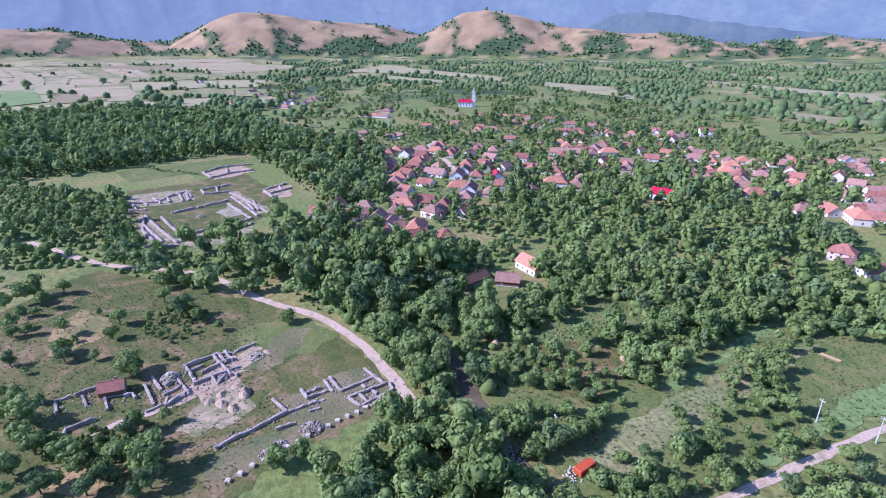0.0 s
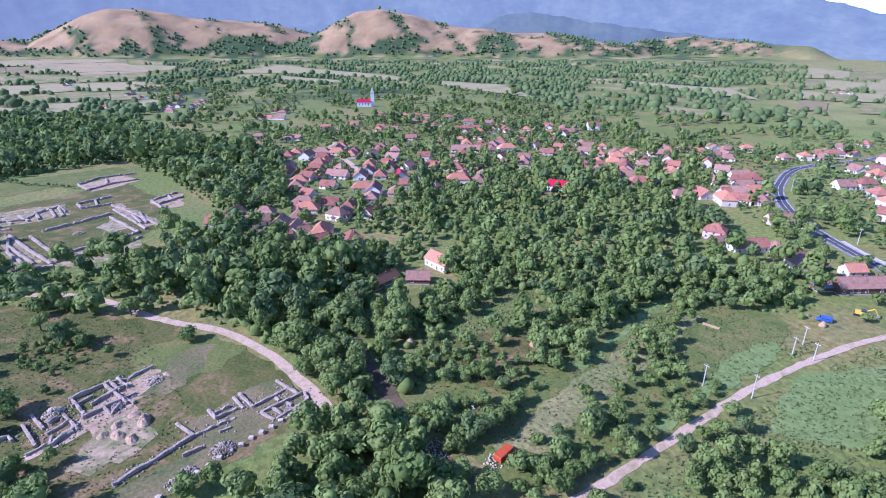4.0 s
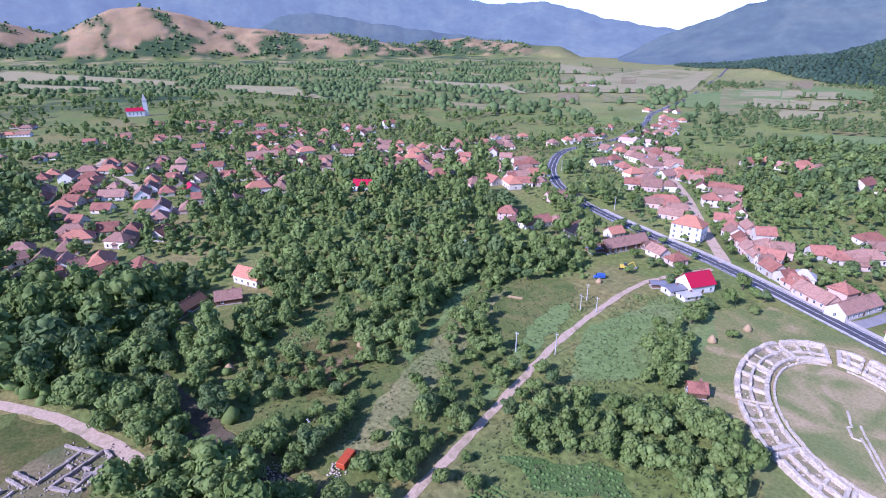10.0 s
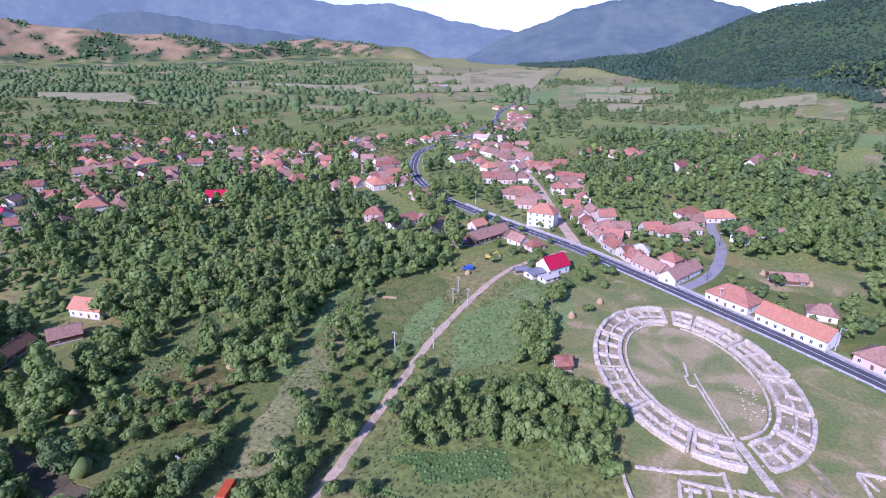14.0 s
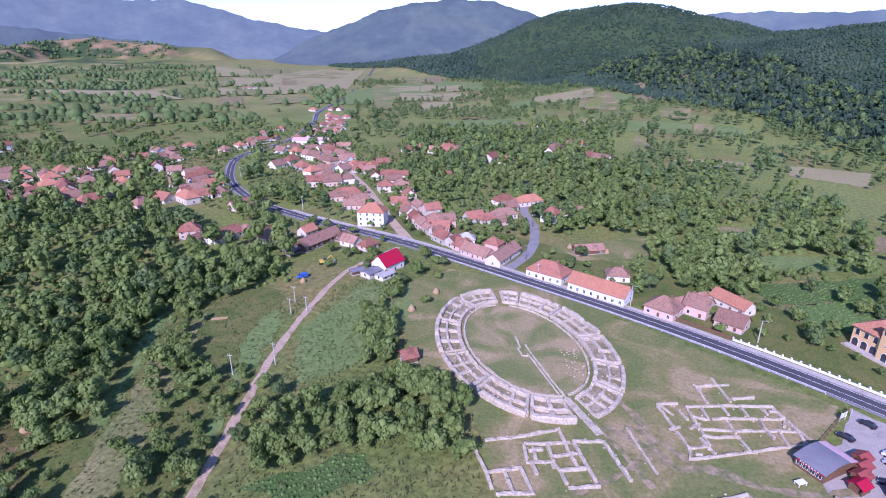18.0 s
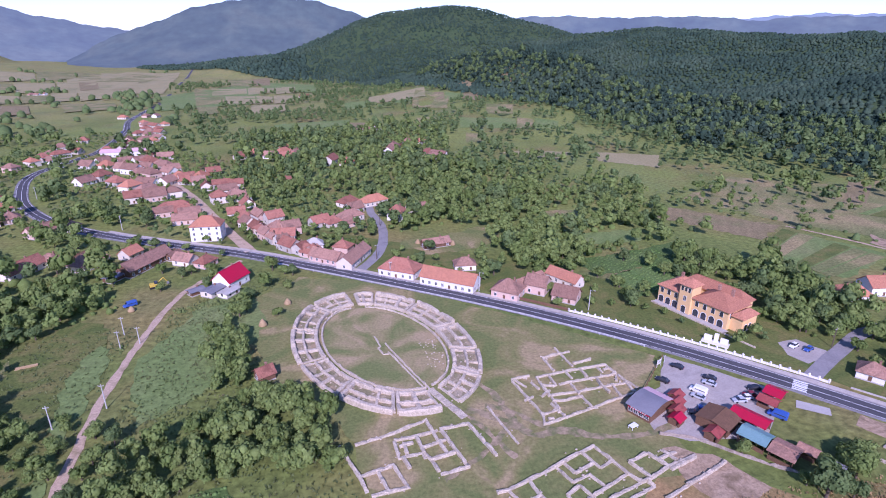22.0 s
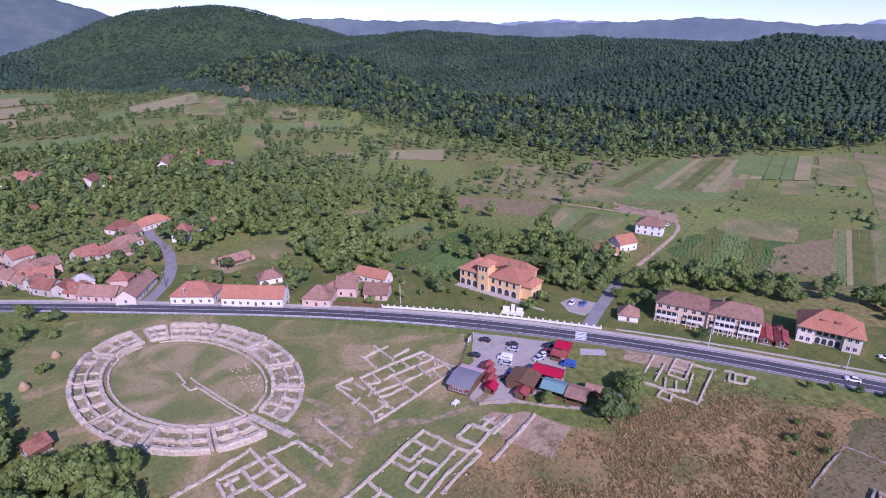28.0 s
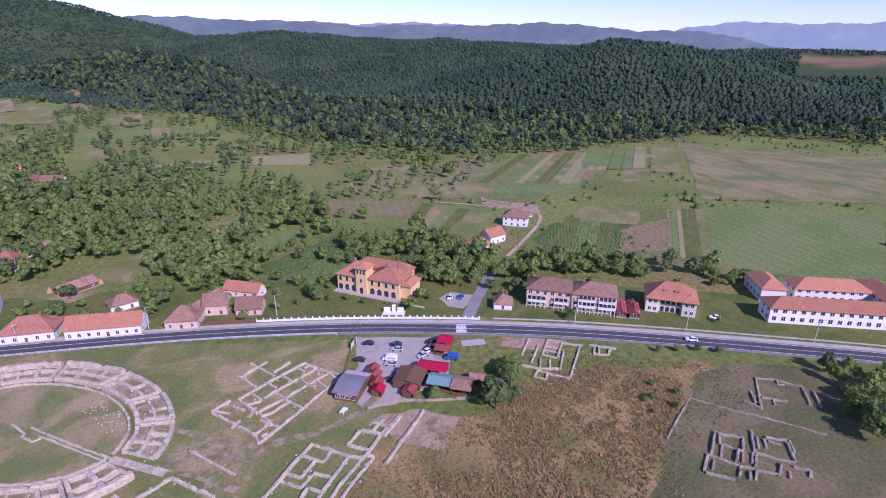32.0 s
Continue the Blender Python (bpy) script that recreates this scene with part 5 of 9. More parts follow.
ob_ = ruin("dark stone ruined house plan with many small rooms", M_STONE_DK, 0.65, 0.7, [
    [(141.9, 23.9), (131.6, 21.9)],
    [(141.9, 22.9), (137.4, 21.4)],
    [(137.9, 20.9), (132.5, 19.7)],
    [(131.0, 22.6), (124.0, 21.4)],
    [(131.0, 22.6), (131.7, 17.4), (133.6, 11.7), (135.8, 6.7)],
    [(130.1, 20.7), (126.3, 20.0)],
    [(124.0, 21.0), (126.3, 14.7)],
    [(141.9, 22.9), (144.5, 17.4)],
    [(138.1, 20.7), (138.4, 17.1), (138.7, 15.9)],
    [(138.4, 17.1), (133.4, 16.2)],
    [(144.1, 17.3), (134.2, 14.9)],
    [(132.5, 14.9), (128.1, 14.2)],
    [(149.0, 16.5), (140.2, 13.5)],
    [(147.2, 14.8), (142.6, 13.1)],
    [(139.5, 13.8), (135.4, 13.0)],
    [(139.1, 12.9), (134.6, 12.0)],
    [(140.4, 13.4), (141.6, 9.5), (143.3, 4.8)],
])
more_walls(ob_, M_STONE_DK, 0.65, 0.7, [
    [(147.6, 13.0), (144.2, 11.5)],
    [(147.7, 11.9), (147.9, 8.8)],
    [(150.6, 8.1), (143.7, 4.8)],
    [(151.5, 7.7), (147.3, 5.7)],
    [(148.7, 12.8), (151.4, 8.3)],
    [(140.3, 7.3), (134.9, 6.8)],
    [(138.7, 5.1), (136.0, 4.5)],
    [(132.1, 12.8), (128.9, 11.8)],
    [(133.4, 11.5), (129.6, 10.8)],
    [(141.2, 4.8), (142.3, 1.2)],
    [(142.3, 1.2), (139.8, 0.8)],
])
ob_ = ruin("single low wall of pale stone on the lawn", M_STONE, 0.6, 0.45, [
    [(40.6, 125.2), (42.5, 116.6), (44.3, 108.4)],
])
ruin("excavated brick and stone cellars beside spoil heaps", M_STONE_DK, 0.75, 1.0, [
    [(-156.9, -62.5), (-163.6, -64.7), (-164.8, -60.9)],
    [(-164.4, -59.8), (-167.4, -54.5)],
    [(-164.3, -57.9), (-157.7, -55.1)],
    [(-159.4, -45.7), (-159.6, -43.3), (-157.1, -42.1)],
    [(-160.2, -50.9), (-153.5, -48.9)],
    [(-147.6, -58.0), (-150.2, -51.5)],
    [(-145.4, -57.9), (-147.6, -58.0)],
    [(-164.2, -40.9), (-151.6, -36.5)],
    [(-167.5, -39.1), (-159.0, -35.5)],
    [(-149.9, -33.4), (-156.0, -27.3)],
    [(-156.0, -34.6), (-159.5, -29.3)],
    [(-163.5, -31.1), (-153.9, -27.2)],
    [(-171.6, -30.0), (-160.5, -25.9)],
    [(-170.4, -30.2), (-172.9, -24.9), (-175.1, -19.9)],
    [(-175.1, -19.9), (-174.6, -14.7), (-178.3, -7.4)],
    [(-175.0, -21.5), (-167.3, -18.1), (-160.2, -15.2)],
    [(-175.8, -19.9), (-168.1, -16.9)],
    [(-176.3, -17.7), (-169.3, -14.7)],
    [(-164.7, -24.4), (-168.3, -19.1)],
    [(-168.3, -19.1), (-170.7, -15.0)],
    [(-159.0, -26.4), (-161.2, -21.2), (-162.6, -17.1), (-164.8, -12.8)],
    [(-161.2, -21.2), (-157.0, -19.3), (-160.8, -17.0)],
    [(-148.9, -38.5), (-151.5, -33.6), (-153.7, -28.3)],
    [(-160.8, -34.6), (-162.9, -32.5)],
    [(-154.5, -33.3), (-149.9, -33.4)],
    [(-166.4, -29.3), (-169.4, -24.1)],
    [(-164.4, -16.8), (-159.5, -13.4)],
])
ruin("long stone enclosure wall with rectangular foundations", M_STONE_DK, 0.8, 0.8, [
    [(-126.1, -19.0), (-127.9, -15.9), (-130.5, -9.4), (-133.9, -3.0), (-135.2, 0.3)],
    [(-135.2, 0.3), (-136.7, 6.2), (-137.6, 11.2)],
    [(-135.2, 0.3), (-139.0, -1.5), (-143.1, -3.4)],
    [(-144.8, 5.1), (-139.8, 6.5), (-141.6, 12.4)],
    [(-142.4, 6.2), (-143.9, 10.8)],
    [(-147.4, 12.6), (-140.9, 14.3)],
    [(-148.6, 14.4), (-140.1, 16.7)],
    [(-140.1, 16.7), (-141.9, 22.3), (-144.3, 28.0)],
    [(-149.8, 25.9), (-144.3, 28.0), (-140.0, 30.0)],
    [(-136.2, 18.1), (-137.1, 22.7), (-138.2, 26.9)],
    [(-138.2, 26.9), (-139.7, 31.7), (-135.8, 32.0)],
    [(-135.8, 32.0), (-134.1, 28.6), (-131.0, 20.8)],
    [(-131.0, 20.8), (-136.2, 18.1)],
    [(-136.4, 21.6), (-132.7, 23.4)],
    [(-138.1, 25.5), (-135.0, 26.8)],
    [(-141.1, 23.5), (-139.1, 24.1)],
    [(-128.4, -3.3), (-129.4, 1.6)],
    [(-134.3, 25.0), (-131.2, 29.2)],
    [(-133.5, 6.4), (-134.0, 9.5)],
])
ob_ = ruin("large ruined forum of low grey walls round a grass court", M_STONE_DK, 1.4, 1.3, [
    [(-360, -68), (-328, -56), (-300, -44)],
    [(-353, -58), (-317, -45)],
    [(-361, -53), (-370, -36), (-380, -20)],
    [(-372, -20), (-332, -6)],
    [(-311, -42), (-317, -33), (-323, -20), (-332, -6)],
    [(-302, -43), (-310, -25)],
    [(-389, -18), (-361, -9), (-336, -2)],
    [(-387, -12), (-340, 5)],
    [(-394, -82), (-391, -65), (-404, -60)],
    [(-404, -60), (-415, -49), (-398, -44)],
    [(-399, -76), (-386, -70)],
    [(-403, -69), (-387, -62)],
    [(-408, -61), (-388, -57)],
    [(-409, -53), (-389, -49)],
    [(-411, -49), (-389, -45)],
    [(-416, -39), (-426, -20)],
    [(-403, -36), (-405, -19)],
    [(-416, -39), (-403, -36)],
])
more_walls(ob_, M_STONE_DK, 1.4, 1.3, [
    [(-421, -29), (-403, -27)],
    [(-401, -19), (-387, -12)],
    [(-477, -41), (-495, -28), (-498, -3)],
    [(-455, -34), (-469, -18), (-474, -1)],
    [(-477, -41), (-455, -34)],
    [(-487, -23), (-467, -22)],
    [(-401, 4), (-416, 21)],
    [(-388, 6), (-402, 24)],
    [(-401, 4), (-379, 9)],
    [(-409, 15), (-394, 17)],
    [(-357, -68), (-329, -65), (-307, -56)],
    [(-301, -60), (-296, -43)],
    [(-340, -66), (-305, -52)],
    [(-323, -18), (-312, -17), (-323, -5)],
    [(-394, -82), (-377, -81), (-373, -69)],
    [(-316, -23), (-323, -18)],
    [(-389, -79), (-375, -75)],
    [(-371, -8), (-349, -4)],
    [(-373, -4), (-348, -1)],
])

# loose stones and heaps


def stone_mesh(rs, r):
    v = ICO * r * rs.uniform(0.7, 1.15, (len(ICO), 1)) * np.array([1, 0.85, 0.7])
    return v, ICO_F


def heap(name, x, y, r, h, n, material, label, seed):
    """A heap of separate stones over a low mound."""
    rs = np.random.RandomState(seed)
    V, F, base = [], [], 0
    for _ in range(n):
        q, t = r * math.sqrt(rs.rand()), rs.rand() * 6.28
        v, f = stone_mesh(rs, rs.uniform(0.16, 0.42))
        z = h * max(0, 1 - (q / r) ** 1.6)
        V.append(v + np.array([x + q * math.cos(t), y + q * math.sin(t), z + 0.1]))
        F.append(f + base)
        base += len(v)
    return tagged(new(name, big_mesh(name, np.concatenate(V), np.concatenate(F), material)), label, "stone heap", kind="stuff")


def rubble(material, runs, per_metre, spread, seed, label):
    """Loose stones fallen along the walls, joined."""
    rs = np.random.RandomState(seed)
    V, F, base = [], [], 0
    for pts, width in runs:
        for (x0, y0), (x1, y1) in zip(pts, pts[1:]):
            for _ in range(int(per_metre * math.hypot(x1 - x0, y1 - y0))):
                t = rs.rand()
                v, f = stone_mesh(rs, rs.uniform(0.16, 0.5))
                V.append(v + np.array([x0 + (x1 - x0) * t + rs.randn() * spread, y0 + (y1 - y0) * t + rs.randn() * spread, 0.15]))
                F.append(f + base)
                base += len(v)
    return tagged(new("rubble", big_mesh("rubble", np.concatenate(V), np.concatenate(F), material)), label, "rubble", kind="stuff")


rubble(M_STONE_DK, [(p, w) for m, p, w in WALLS if p[0][0] < -280], 1.6, 2.2, 61, "scattered grey rubble between the forum walls")
rubble(M_STONE_DK, [(p, w) for m, p, w in WALLS if -200 < p[0][0] < -100], 2.6, 1.3, 62, "scattered rubble beside the excavated walls")
rubble(M_STONE, [(p, w) for m, p, w in WALLS if p[0][0] > -50 and m is M_STONE], 0.5, 0.7, 63, "few loose pale stones beside the foundations")
rubble(M_STONE, [(arc(t, t + 28, s, 9.0), 1.0) for t in range(8, 352, 30) for s in (0.3, 0.75)], 0.7, 1.0, 64, "loose pale stones inside the ring of cells")
heap("stone_heap", -125.9, 6.1, 3.4, 1.3, 230, M_STONE_DK, "grey heap of loose rubble stones", 2)
heap("stone_heap", -121.5, -2.7, 2.6, 0.8, 110, M_STONE_DK, "low spread of grey rubble", 3)
heap("stone_heap", -119.5, -6.2, 2.0, 0.6, 70, M_STONE_DK, "low spread of grey rubble", 4)
heap("stone_heap", -165.6, -33.7, 3.0, 1.9, 230, M_STONE, "pale heap of cleared building stone", 5)
heap("stone_heap", -169.4, -7.6, 2.9, 0.8, 130, M_STONE, "ring of loose pale stones", 6)
heap("stone_heap", -160.5, -17.5, 2.2, 0.8, 90, M_STONE_DK, "loose brown stones beside the cellars", 11)
heap("stone_heap", -347, -35, 3.2, 1.4, 110, M_STONE, "pale heap of stones in the forum court", 7)
heap("stone_heap", -98, 55.5, 4.0, 0.5, 90, M_STONE, "pale stones in the stream bed", 8)
heap("stone_heap", -86.5, 65.5, 3.0, 0.5, 60, M_STONE, "pale stones in the stream bed", 9)
rs_ = np.random.RandomState(21)
scr = []
for k in range(60):
    v, f = stone_mesh(rs_, rs_.uniform(0.18, 0.4))
    t = rs_.uniform(25, 75)
    p = ring(t, -rs_.uniform(0.1, 0.75))
    scr.append((v + np.array([p[0], p[1], 0.15]), f))
for v, f in scr[:46]:
    tagged(new("loose_stone", big_mesh("loose_stone", v, f, M_STONE)), "small pale loose stone lying in the arena", "stone", "loose stones")
# square pillar stumps along the old street
stump_me = mesh_from("pillar_stump", *box(-0.7, -0.6, -0.2, 0.7, 0.6, 0.9, 0.12), M_STONE)
for k in range(16):
    x_, y_ = -113.2 - 18.2 * k / 15 - 1.2 * math.sin(math.pi * k / 15), -15.4 + 43.4 * k / 15
    ob = new("pillar_stump", stump_me)
    ob.matrix_basis = pose(x_ + 0.3 * math.sin(k * 2.3), y_, 0, 0, 0, 66 + 9 * math.sin(k * 5)) @ Matrix.Diagonal((1, 1, 0.8 + 0.35 * math.sin(k * 1.9) ** 2, 1))
    tagged(ob, "worn pale stone pillar stump", "pillar stump", "pillar stumps of the colonnade")


def mound(x, y, r, h, material, label, seed):
    """A rounded uneven mound of loose earth."""
    rs = np.random.RandomState(seed)
    n, m = 18, 6
    V, F = [(x, y, h)], []
    for j in range(1, m + 1):
        for k in range(n):
            t, q = 6.283 * k / n, j / m
            rr = r * q * (1 + 0.22 * math.sin(2 * t + seed) + 0.1 * rs.uniform(-1, 1))
            V.append((x + rr * math.cos(t), y + 0.75 * rr * math.sin(t), h * (1 - q ** 1.3) * (1 + 0.15 * rs.uniform(-1, 1)) - (0.1 if j == m else 0)))
    for k in range(n):
        F.append((0, 1 + k, 1 + (k + 1) % n))
        for j in range(m - 1):
            F.append((1 + j * n + k, 1 + (j + 1) * n + k, 1 + (j + 1) * n + (k + 1) % n, 1 + j * n + (k + 1) % n))
    tagged(new("earth_mound", mesh_from("earth_mound", V, F, material)), label, "earth mound", "spoil mounds of the dig")


for k, (x_, y_, r_, h_) in enumerate(((-145.9, -17.8, 2.6, 1.3), (-142.4, -14.6, 2.4, 1.3), (-149.2, -11.2, 3.0, 2.1), (-151.1, -18.0, 2.2, 1.0), (-148.1, -21.3, 2.0, 0.9), (-153.5, -13.6, 2.2, 0.9), (-171.5, -3.8, 1.8, 0.6))):
    mound(x_, y_, r_, h_, M_BARE, "mound of loose brown earth from the dig", k)

# ---- houses ----
PANES = {}


def window_meshes(w, h):
    """A white frame with a mullion, and its pane, facing -y; shared by size."""
    if (w, h) not in PANES:
        t = 0.10
        fr = merge(box(-w / 2 - t, -0.06, -t, w / 2 + t, 0.05, 0), box(-w / 2 - t, -0.06, h, w / 2 + t, 0.05, h + t), box(-w / 2 - t, -0.06, 0, -w / 2, 0.05, h),
                   box(w / 2, -0.06, 0, w / 2 + t, 0.05, h), box(-0.04, -0.05, 0, 0.04, 0.05, h))
        PANES[w, h] = (mesh_from("window_frame", *fr, M_LINE), mesh_from("pane", *box(-w / 2, -0.025, 0, w / 2, 0.04, h), M_GLASSY))
    return PANES[w, h]


def add_window(parent, x, y, z, w, h, turn, full=True):
    if not full:
        if "small" not in PANES:
            me = mesh_from("window", *merge(box(-w / 2 - 0.12, -0.05, -0.12, w / 2 + 0.12, 0.05, h + 0.12), box(-w / 2, -0.075, 0, w / 2, 0.04, h)), M_LINE)
            me.materials.append(M_GLASSY)
            me.polygons.foreach_set("material_index", [0] * 6 + [1] * 6)
            PANES["small"] = me
        ob = part("window", PANES["small"], parent)
        ob.matrix_basis = pose(x, y, z, 0, 0, turn)
        return ob
    fr, pn = window_meshes(w, h)
    ob = part("window", fr, parent)
    ob.matrix_basis = pose(x, y, z, 0, 0, turn)
    part("pane", pn, ob, "dark glass pane")
    return ob


def roof_mesh(style, w, d, h, rise, material, over=0.5):
    a, b, t = w / 2 + over, d / 2 + over, 0.16
    s = h - over * rise / (d / 2) * 0.6
    if style == "hip":
        q = max(0.4, a - b)
        if b > a:
            q2 = b - a
            top = [(0, -q2, h + rise), (0, q2, h + rise)]
            V = [(-a, -b, s), (a, -b, s), (a, b, s), (-a, b, s)] + top + [(-a, -b, s - t), (a, -b, s - t), (a, b, s - t), (-a, b, s - t)]
            F = [(0, 1, 4), (1, 2, 5, 4), (2, 3, 5), (3, 0, 4, 5)]
        else:
            V = [(-a, -b, s), (a, -b, s), (a, b, s), (-a, b, s), (-q, 0, h + rise), (q, 0, h + rise), (-a, -b, s - t), (a, -b, s - t), (a, b, s - t), (-a, b, s - t)]
            F = [(0, 1, 5, 4), (1, 2, 5), (2, 3, 4, 5), (3, 0, 4)]
        F += [(6, 7, 1, 0), (7, 8, 2, 1), (8, 9, 3, 2), (9, 6, 0, 3), (9, 8, 7, 6)]
        ridge = [] if b > a else [box(-q, -0.16, h + rise - 0.1, q, 0.16, h + rise + 0.1, 0.05)]
    else:
        V = [(-a, -b, s), (a, -b, s), (a, 0, h + rise), (-a, 0, h + rise), (a, b, s), (-a, b, s)]
        V += [(x, y, z - t) for x, y, z in V]
        F = [(0, 1, 2, 3), (3, 2, 4, 5), (7, 6, 9, 8), (8, 9, 11, 10), (0, 6, 7, 1), (1, 7, 8, 2), (2, 8, 10, 4), (4, 10, 11, 5), (5, 11, 9, 3), (3, 9, 6, 0)]
        ridge = [box(-a, -0.16, h + rise - 0.1, a, 0.16, h + rise + 0.1, 0.05)]
    return mesh_from("roof", *merge((V, F), *ridge), material)


def wall_mesh(style, w, d, h, rise, material):
    v, f = box(-w / 2, -d / 2, -0.4, w / 2, d / 2, h)
    if style == "gable":
        k = len(v)
        v = list(v) + [(-w / 2, 0, h + rise - 0.12), (w / 2, 0, h + rise - 0.12)]
        f = list(f) + [(4, 7, k), (6, 5, k + 1)]
    plinth = box(-w / 2 - 0.06, -d / 2 - 0.06, -0.4, w / 2 + 0.06, d / 2 + 0.06, 0.45)
    return mesh_from("wall", v, f, material), mesh_from("plinth", *plinth, M_CONC)


def house(x, y, turn, w, d, h, style, wall, roof, storeys, label, rise=0.0, every=3.0, group="village houses", name="house", plain=False):
    """A house with its walls, roof, chimneys, door and windows; the front faces local -y."""
    ob = thing(name, label, "house", group, (x, y, float(land(x, y))), turn)
    rise = rise or min(w, d) / 2 * 0.8
    wm, pm = wall_mesh(style, w, d, h, rise, wall)
    part("wall", wm, ob)
    part("plinth", pm, ob, "grey plinth")
    rf = part("roof", roof_mesh(style, w, d, h, rise, roof), ob)
    cx = w * 0.2
    part("chimney", mesh_from("chimney", *merge(box(cx - 0.3, 0.4, h + rise * 0.3, cx + 0.3, 1.0, h + rise + 0.7, 0.06), box(cx - 0.4, 0.3, h + rise + 0.5, cx + 0.4, 1.1, h + rise + 0.62)), M_TILE_OLD), rf, "brick chimney")
    n = max(1, int((w - 1.5) / every))
    for s in range(storeys):
        z = 1.0 + s * (h - 0.4) / storeys
        for side, yy, tt in ((1, -d / 2, 0), (-1, d / 2, 180)):
            if side < 0 and (w > 18 or plain):
                continue
            for k in range(n):
                if s == 0 and side > 0 and k == n // 2:
                    continue
                add_window(ob, -w / 2 + w * (k + 0.5) / n, yy, z, 1.0, 1.4, tt, not plain)
        for sx, tt in ((-w / 2, -90), (w / 2, 90)):
            for yy in ((-d / 4, d / 4) if d > 8 and not plain else (0,)):
                add_window(ob, sx, yy, z, 1.0, 1.4, tt, not plain)
    kx = -w / 2 + w * (n // 2 + 0.5) / n
    block("door", (kx - 0.5, -d / 2 - 0.05, 0.0, kx + 0.5, -d / 2 + 0.04, 2.1), M_WOOD, ob, 0, "brown wooden door")
    return ob


ROOF_WORDS = {0: (M_TILE, "red"), 1: (M_TILE_OLD, "weathered"), 2: (M_TILE, "red"), 3: (M_TILE_OLD, "faded")}
WALL_WORDS = {0: (M_PLASTER, "off-white"), 1: (M_CREAM, "cream"), 2: (M_PINK, "pink"), 3: (M_PLASTER, "greyish")}
TERRACE_RND = random.Random(31)


def any_house(x, y, turn, w, d, h, where, group="village houses"):
    """A house with a wall and roof of its own choice."""
    rf, rw = ROOF_WORDS[TERRACE_RND.randrange(4)]
    wl, ww = WALL_WORDS[TERRACE_RND.randrange(4)]
    style = TERRACE_RND.choice(("gable", "gable", "hip"))
    house(x, y, turn, w, d, h, style, wl, rf, 1 if h < 5 else 2, "%s house with a %s tiled %s roof %s" % (ww, rw, style, where), group=group, plain=True)


def terrace(n, x, y, turn, w, d, h, style, wall, roof, storeys):
    """A row of joined houses of uneven width, depth and height."""
    cut = sorted(TERRACE_RND.uniform(-0.12, 0.12) + (k + 1) / n for k in range(n - 1))
    at = [0.0] + cut + [1.0]
    for a, b in zip(at, at[1:]):
        u, v = ((a + b) / 2 - 0.5) * w, TERRACE_RND.uniform(-1.2, 1.2)
        c, q = math.cos(radians(turn)), math.sin(radians(turn))
        any_house(x + u * c - v * q, y + u * q + v * c, turn + TERRACE_RND.uniform(-3, 3) + (90 if (b - a) * w < d * 0.9 else 0), max((b - a) * w - 0.8, 5.5), d * TERRACE_RND.uniform(0.75, 1.0), h * TERRACE_RND.uniform(0.85, 1.2), "in a village row")


house(29.4, 229.0, -34, 17.9, 11.0, 4.0, "hip", M_WHITE, M_TILE, 1, "long white house with a red tiled hip roof by the road")
house(49.0, 211.8, -37, 25.6, 9.0, 4.2, "gable", M_WHITE, M_TILE_OR, 1, "long white roadside house with an orange tiled gable roof")
house(71.3, 196.9, -40, 11.8, 10.0, 3.8, "hip", M_PINK, M_TILE_OLD, 1, "pink plastered house with a faded tiled hip roof by the road")
house(100.3, 203.8, -61, 16.2, 7.0, 3.5, "gable", M_CREAM, M_TILE_OR, 1, "small barn with an orange tiled gable roof in a garden")
house(84.4, 206.6, 27, 16.1, 4.0, 2.6, "gable", M_CREAM, M_TILE_OLD, 1, "low lean annex with a tiled roof joining house and barn")
house(166.2, 114.2, -53, 7.4, 7.0, 3.0, "hip", M_WHITE, M_TILE_OLD, 1, "small white cottage with a steep tiled hip roof")
house(263.2, 174.2, -62, 14.7, 10.0, 6.0, "hip", M_WHITE, M_TILE_OLD, 2, "white two-storey house with a dark red hip roof among fields")
house(212.6, 163.8, -18, 13.0, 9.0, 3.4, "hip", M_WHITE, M_TILE_OR, 1, "low house with a bright red tiled roof behind trees")
house(228.7, 166.3, -9, 11.5, 9.0, 4.5, "gable", M_WHITE, M_TILE_OR, 1, "house with a steep red tiled gable roof")
house(52.6, 262.2, 13, 15.0, 6.0, 2.6, "gable", M_WOOD, M_TILE_OLD, 1, "old barn with a faded tiled roof in a meadow")
house(60.2, 229.4, -5, 10.0, 7.0, 3.2, "hip", M_WHITE, M_TILE_OLD, 1, "house with faded tiles behind the roadside row")
house(8.8, 249.5, 62, 22.9, 8.0, 3.6, "gable", M_CREAM, M_TILE_OLD, 1, "old house with a large faded gable roof at the lane corner")
house(38.8, 314.0, -30, 9.6, 9.0, 6.0, "hip", M_WHITE, M_TILE, 2, "white two-storey house with a hip roof on the lane")
house(53.2, 329.7, 21, 14.0, 6.0, 2.8, "gable", M_CREAM, M_TILE_OLD, 1, "low outbuilding with a tiled roof beside the lane")
house(27.5, 350.3, 28, 17.8, 9.0, 3.6, "hip", M_CREAM, M_TILE_OR, 1, "house with an orange hip roof at the head of the lane")
terrace(2, 6.1, 314.4, 32, 26.7, 9.0, 3.4, "gable", M_WHITE, M_TILE, 1)
house(10.6, 351.4, 37, 13.8, 8.0, 3.4, "hip", M_CREAM, M_TILE, 1, "small house with a red tiled roof in trees")
